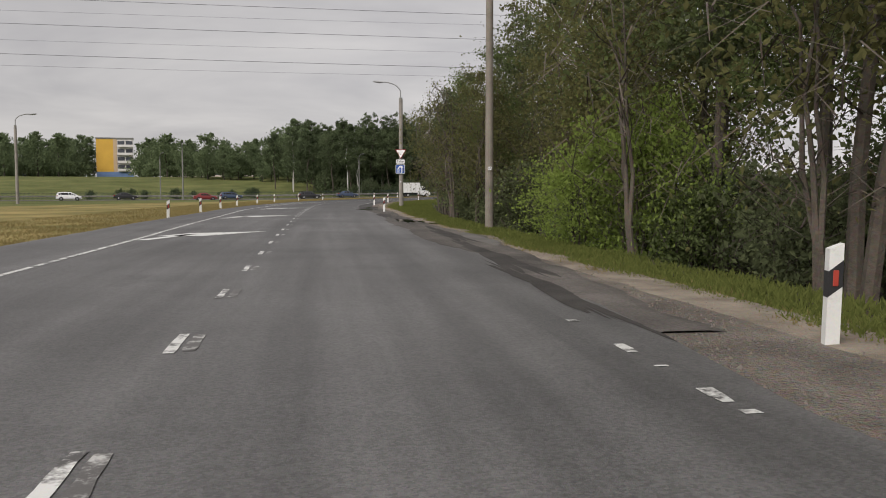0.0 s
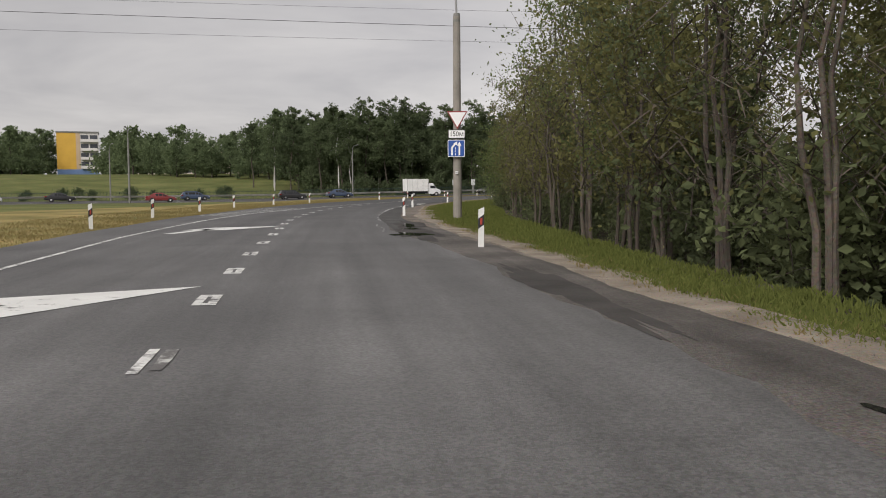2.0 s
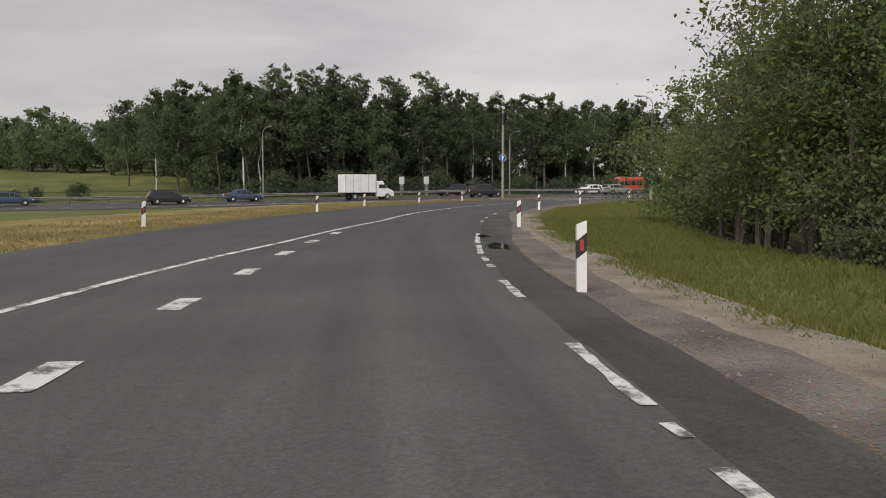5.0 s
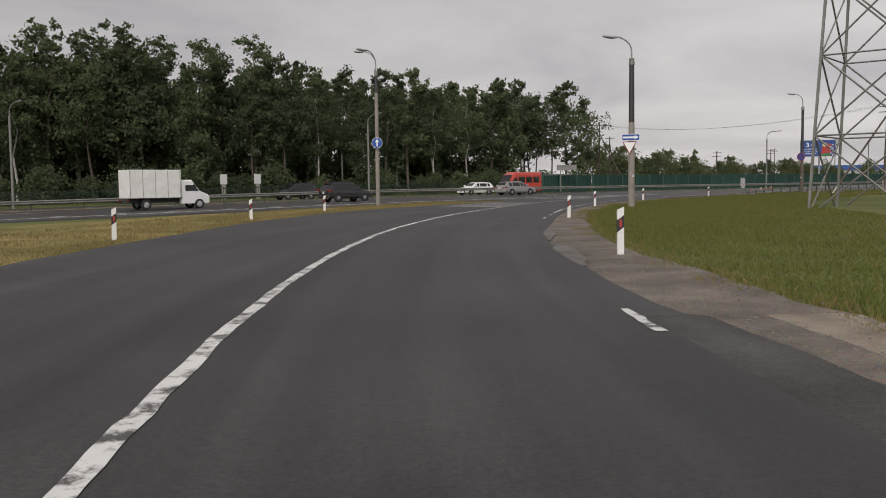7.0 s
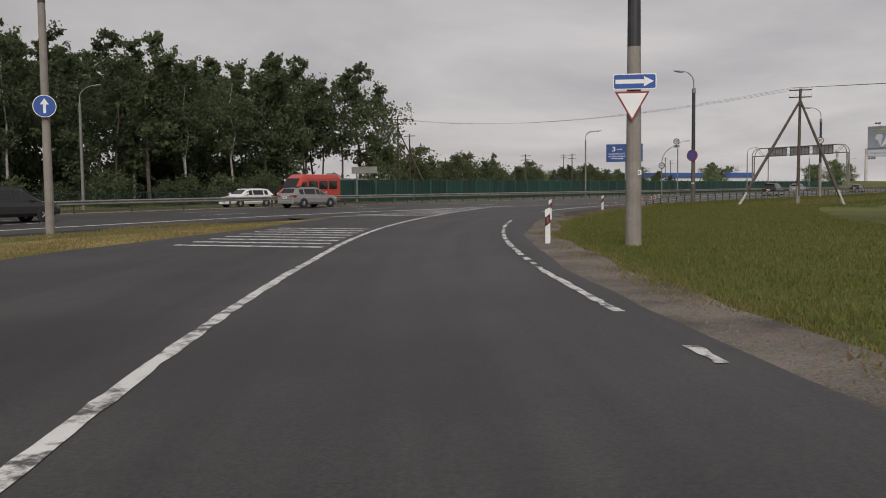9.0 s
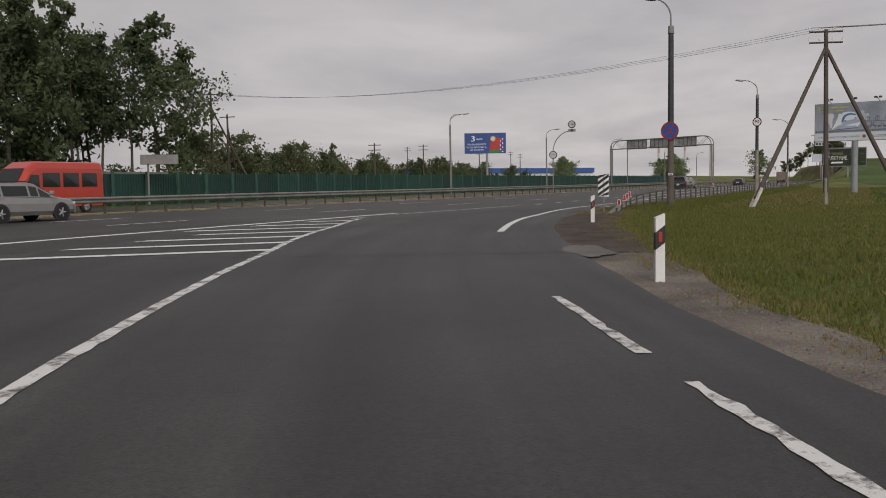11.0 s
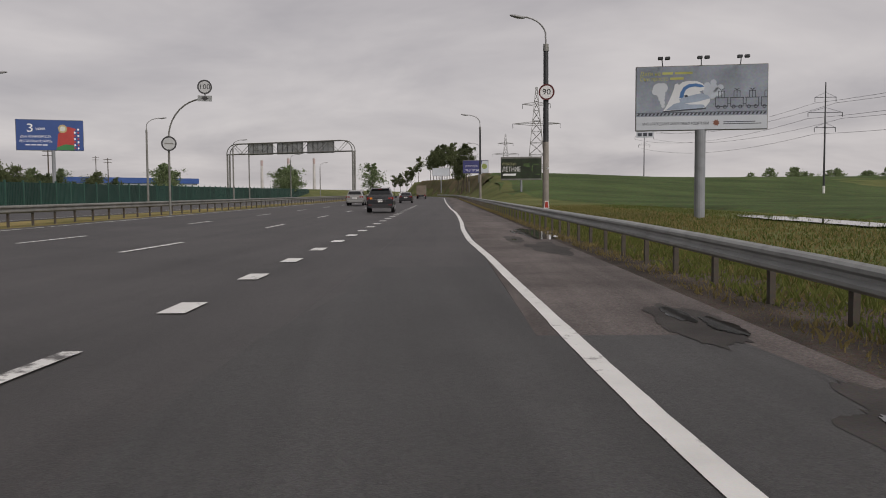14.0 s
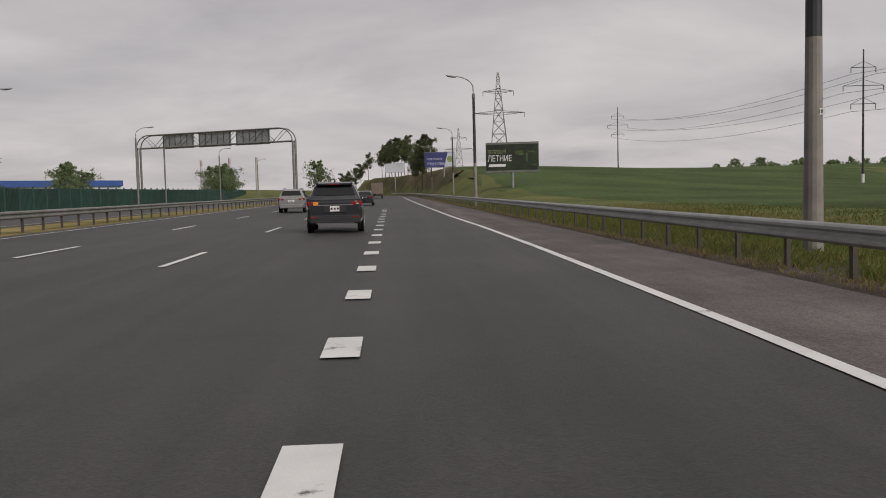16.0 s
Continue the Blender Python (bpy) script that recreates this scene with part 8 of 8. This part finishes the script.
    box(bm, L1[0] - 0.12, L1[0] + 0.02, -L1[3], L1[3], L1[1] - 0.1, L1[1] + 0.14, 0.04)
    part("front_bumper", bm, BLACK if kind == "suv" else colour, c)
    for x, sg in ((L0[0] - 0.035, -1), (L1[0] + 0.022, 1)):
        z = L0[1] + 0.34 if sg < 0 else L1[1] + 0.06
        bm = bmesh.new()
        box(bm, x - 0.004, x + 0.004, -0.22, 0.22, z - 0.075, z + 0.075) if kind != "suv" or sg > 0 else box(bm, x - 0.004, x + 0.004, -0.15, 0.15, z - 0.09, z + 0.09)
        pl = part("number_plate", bm, WHITE, c, "white plate with dark bars")
        for k in range(3):
            bm = bmesh.new()
            box(bm, x + sg * 0.004, x + sg * 0.008, -0.13 + 0.1 * k, -0.07 + 0.1 * k, z - 0.03, z + 0.03)
            part("plate_bar", bm, BLACK, pl)
    if kind == "suv":
        bm = bmesh.new()
        box(bm, L0[0] - 0.04, L0[0] + 0.02, -0.62, 0.62, 0.30, 0.34, 0.01)
        part("skid_trim", bm, CHROME, c, "bright trim under the bumper")
        bm = bmesh.new()
        box(bm, T[1][0] - 0.16, T[1][0] + 0.1, -0.60, 0.60, T[1][2] - 0.03, T[1][2] + 0.03, 0.015)
        part("spoiler", bm, colour, c)
        bm = bmesh.new()
        box(bm, L0[0] - 0.01, L0[0] + 0.03, -0.6, 0.6, 0.90, 0.93, 0.008)
        part("trim_strip", bm, CHROME, c, "bright strip across the tailgate")
        bm = bmesh.new()
        box(bm, T[1][0] - 0.175, T[1][0] - 0.15, -0.16, 0.16, T[1][2] - 0.022, T[1][2] + 0.012, 0.006)
        part("brake_light", bm, TAIL, c, "slim high brake light")
        bm = bmesh.new()
        box(bm, L0[0] - 0.028, L0[0] + 0.03, -0.36, 0.36, 0.66, 0.89, 0.02)
        part("plate_recess", bm, BLACK, c, "dark recess round the plate")
        bm = bmesh.new()
        box(bm, L0[0] - 0.045, L0[0] + 0.14, -0.84, 0.84, 0.30, 0.56, 0.05)
        part("cladding", bm, BLACK, c, "black plastic lower cladding")
        for side in (-1, 1):
            bm = bmesh.new()
            box(bm, L0[0] - 0.052, L0[0], side * 0.56, side * 0.80, 0.50, 0.54, 0.01)
            part("rear_reflector", bm, TAIL, c, "red reflector strip")
        bm = bmesh.new()
        rod(bm, (-1.5, 0, 1.67), (-1.72, 0, 1.82), 0.02, 0.008, 6)
        part("aerial", bm, BLACK, c)
    return c


def box_truck(m, label, skin=None):
    t = thing("box_truck", label, "truck", m, "lorries")
    bm = bmesh.new()
    box(bm, -3.0, 1.0, -1.05, 1.05, 0.85, 2.95, 0.03)
    cargo = part("cargo_box", bm, skin or BOX_WHITE, t, "plain box body")
    for k in range(5):
        bm = bmesh.new()
        box(bm, -2.9 + 0.95 * k, -2.87 + 0.95 * k, -1.06, 1.06, 0.9, 2.9)
        part("seam", bm, STEEL_OLD, cargo)
    bm = bmesh.new()
    box(bm, -3.0, 2.9, -0.45, 0.45, 0.5, 0.85)
    part("chassis", bm, DARK_METAL, t)
    bm = bmesh.new()
    loft(bm, [[(x, -w, zb), (x, -w, zt - 0.12), (x, -w * 0.86, zt), (x, w * 0.86, zt), (x, w, zt - 0.12), (x, w, zb)] for x, zb, zt, w in ((1.05, 0.4, 2.2, 0.95), (1.9, 0.4, 2.2, 0.95), (2.55, 0.4, 1.35, 0.94), (3.25, 0.42, 1.05, 0.88), (3.35, 0.5, 0.9, 0.8))])
    part("cab", bm, CAR_WHITE, t)
    for side in (-1, 1):
        bm = bmesh.new()
        bm.faces.new([bm.verts.new(p) for p in ((1.35, side * 0.962, 1.35), (2.40, side * 0.958, 1.35), (2.0, side * 0.945, 1.98), (1.35, side * 0.945, 1.98))])
        part("window", bm, GLASS, t)
        for ax in (-1.7, 2.45):
            wheel(t, ax, side * 0.88, 0.37, 0.25, side)
        bm = bmesh.new()
        box(bm, -3.06, -2.98, side * 0.72, side * 0.98, 0.62, 0.78, 0.02)
        part("tail_light", bm, TAIL, t)
        bm = bmesh.new()
        box(bm, 3.18, 3.34, side * 0.58, side * 0.84, 0.78, 0.95, 0.03)
        part("headlight", bm, HEADLAMP, t)
    bm = bmesh.new()
    bm.faces.new([bm.verts.new(p) for p in ((1.98, -0.76, 2.15), (1.98, 0.76, 2.15), (2.52, 0.78, 1.42), (2.52, -0.78, 1.42))])
    part("windscreen", bm, GLASS, t)
    bm = bmesh.new()
    box(bm, 0.9, 1.1, -0.6, 0.6, 2.3, 2.75, 0.04)
    part("cooling_unit", bm, BOX_WHITE, t)
    return t


def van(m, label, colour):
    v = thing("van", label, "van", m, "lorries")
    bm = bmesh.new()
    loft(bm, [[(x, -w, zb), (x, -w * 1.0, zt - 0.35), (x, -w * 0.90, zt - 0.06), (x, -w * 0.75, zt), (x, w * 0.75, zt), (x, w * 0.90, zt - 0.06), (x, w, zt - 0.35), (x, w, zb)] for x, zb, zt, w in ((-2.95, 0.42, 2.55, 0.95), (-2.85, 0.36, 2.62, 0.99), (1.2, 0.34, 2.62, 0.99), (1.75, 0.34, 2.3, 0.98), (2.35, 0.36, 1.45, 0.95), (2.85, 0.40, 1.15, 0.88), (2.95, 0.46, 0.9, 0.8))])
    part("body", bm, colour, v)
    for side in (-1, 1):
        for x0, x1, zz in ((1.15, 1.95, 1.95), (-0.1, 0.95, 2.05), (-1.3, -0.3, 2.05), (-2.5, -1.5, 2.05)):
            bm = bmesh.new()
            bm.faces.new([bm.verts.new(p) for p in ((x0, side * 1.004, 1.35), (x1, side * 1.0, 1.35), (x1 - (0.3 if x0 > 1 else 0), side * 1.0, zz), (x0, side * 1.0, zz))])
            part("window", bm, GLASS, v)
        for ax in (-1.75, 1.95):
            wheel(v, ax, side * 0.90, 0.34, 0.22, side)
        bm = bmesh.new()
        box(bm, 2.7, 2.9, side * 0.6, side * 0.86, 0.85, 1.08, 0.03)
        part("headlight", bm, HEADLAMP, v)
    bm = bmesh.new()
    bm.faces.new([bm.verts.new(p) for p in ((1.79, -0.74, 2.28), (1.79, 0.74, 2.28), (2.36, 0.8, 1.49), (2.36, -0.8, 1.49))])
    part("windscreen", bm, GLASS, v)
    bm = bmesh.new()
    box(bm, 2.85, 3.0, -0.85, 0.85, 0.38, 0.62, 0.04)
    part("bumper", bm, BLACK, v)
    return v


def on_hw(s, n, back=False, skew=0.0):
    x, y = hw(s, n)
    return pose(x, y, road_z(x, y), 0, 0, math.degrees(math.atan2(HS, HC)) + (180 if back else 0) + skew)


car("suv", CAR_DARK, on_hw(11.6, 1.35, skew=2.0), "dark blue-grey off-roader with one turn light glowing on the highway", signal=True)
car("mpv", CAR_SILVER, on_hw(41.8, 6.0), "silver estate car driving along the highway")
car("sedan", CAR_BLACK, on_hw(67, 1.9), "small dark car far ahead on the highway")
car("wagon", CAR_WHITE, on_hw(150, 6), "white car far ahead on the highway")
box_truck(on_hw(150, 1.9), "lorry with a dull tan cargo box far ahead on the highway", mat("tan_tarpaulin", (0.16, 0.13, 0.10), 0.8, 0.25, 1, 20, 0.1))
box_truck(on_hw(-108.5, 5.4), "white box lorry with a white cab on the highway")
car("sedan", CAR_RED, on_hw(-152, 1.8), "dark red saloon on the highway")
car("wagon", CAR_BLUE, on_hw(-146, 9.4), "dark blue estate car on the highway")
car("wagon", CAR_BLACK, on_hw(-131, 5.6), "black estate car on the highway")
car("sedan", CAR_BLUE, on_hw(-122, 9.3), "dark blue saloon on the highway")
car("suv", CAR_BLACK, on_hw(-92, 5.6), "black off-roader on the highway")
car("mpv", CAR_WHITE, on_hw(-176, 5.6), "white people carrier on the highway")
car("sedan", CAR_BLACK, on_hw(-166, 9.4), "black saloon on the highway")
car("wagon", CAR_SILVER, on_hw(-68, 9.3), "silver estate car on the highway beside the guardrail")
van(on_hw(-59, 18.2, True), "red high-roofed van on the opposite carriageway", VAN_RED)
car("wagon", CAR_WHITE, on_hw(-66, 18.2, True), "white and dark estate car on the opposite carriageway")
car("suv", CAR_DARK, on_hw(-88, 21.5, True), "dark off-roader on the opposite carriageway")
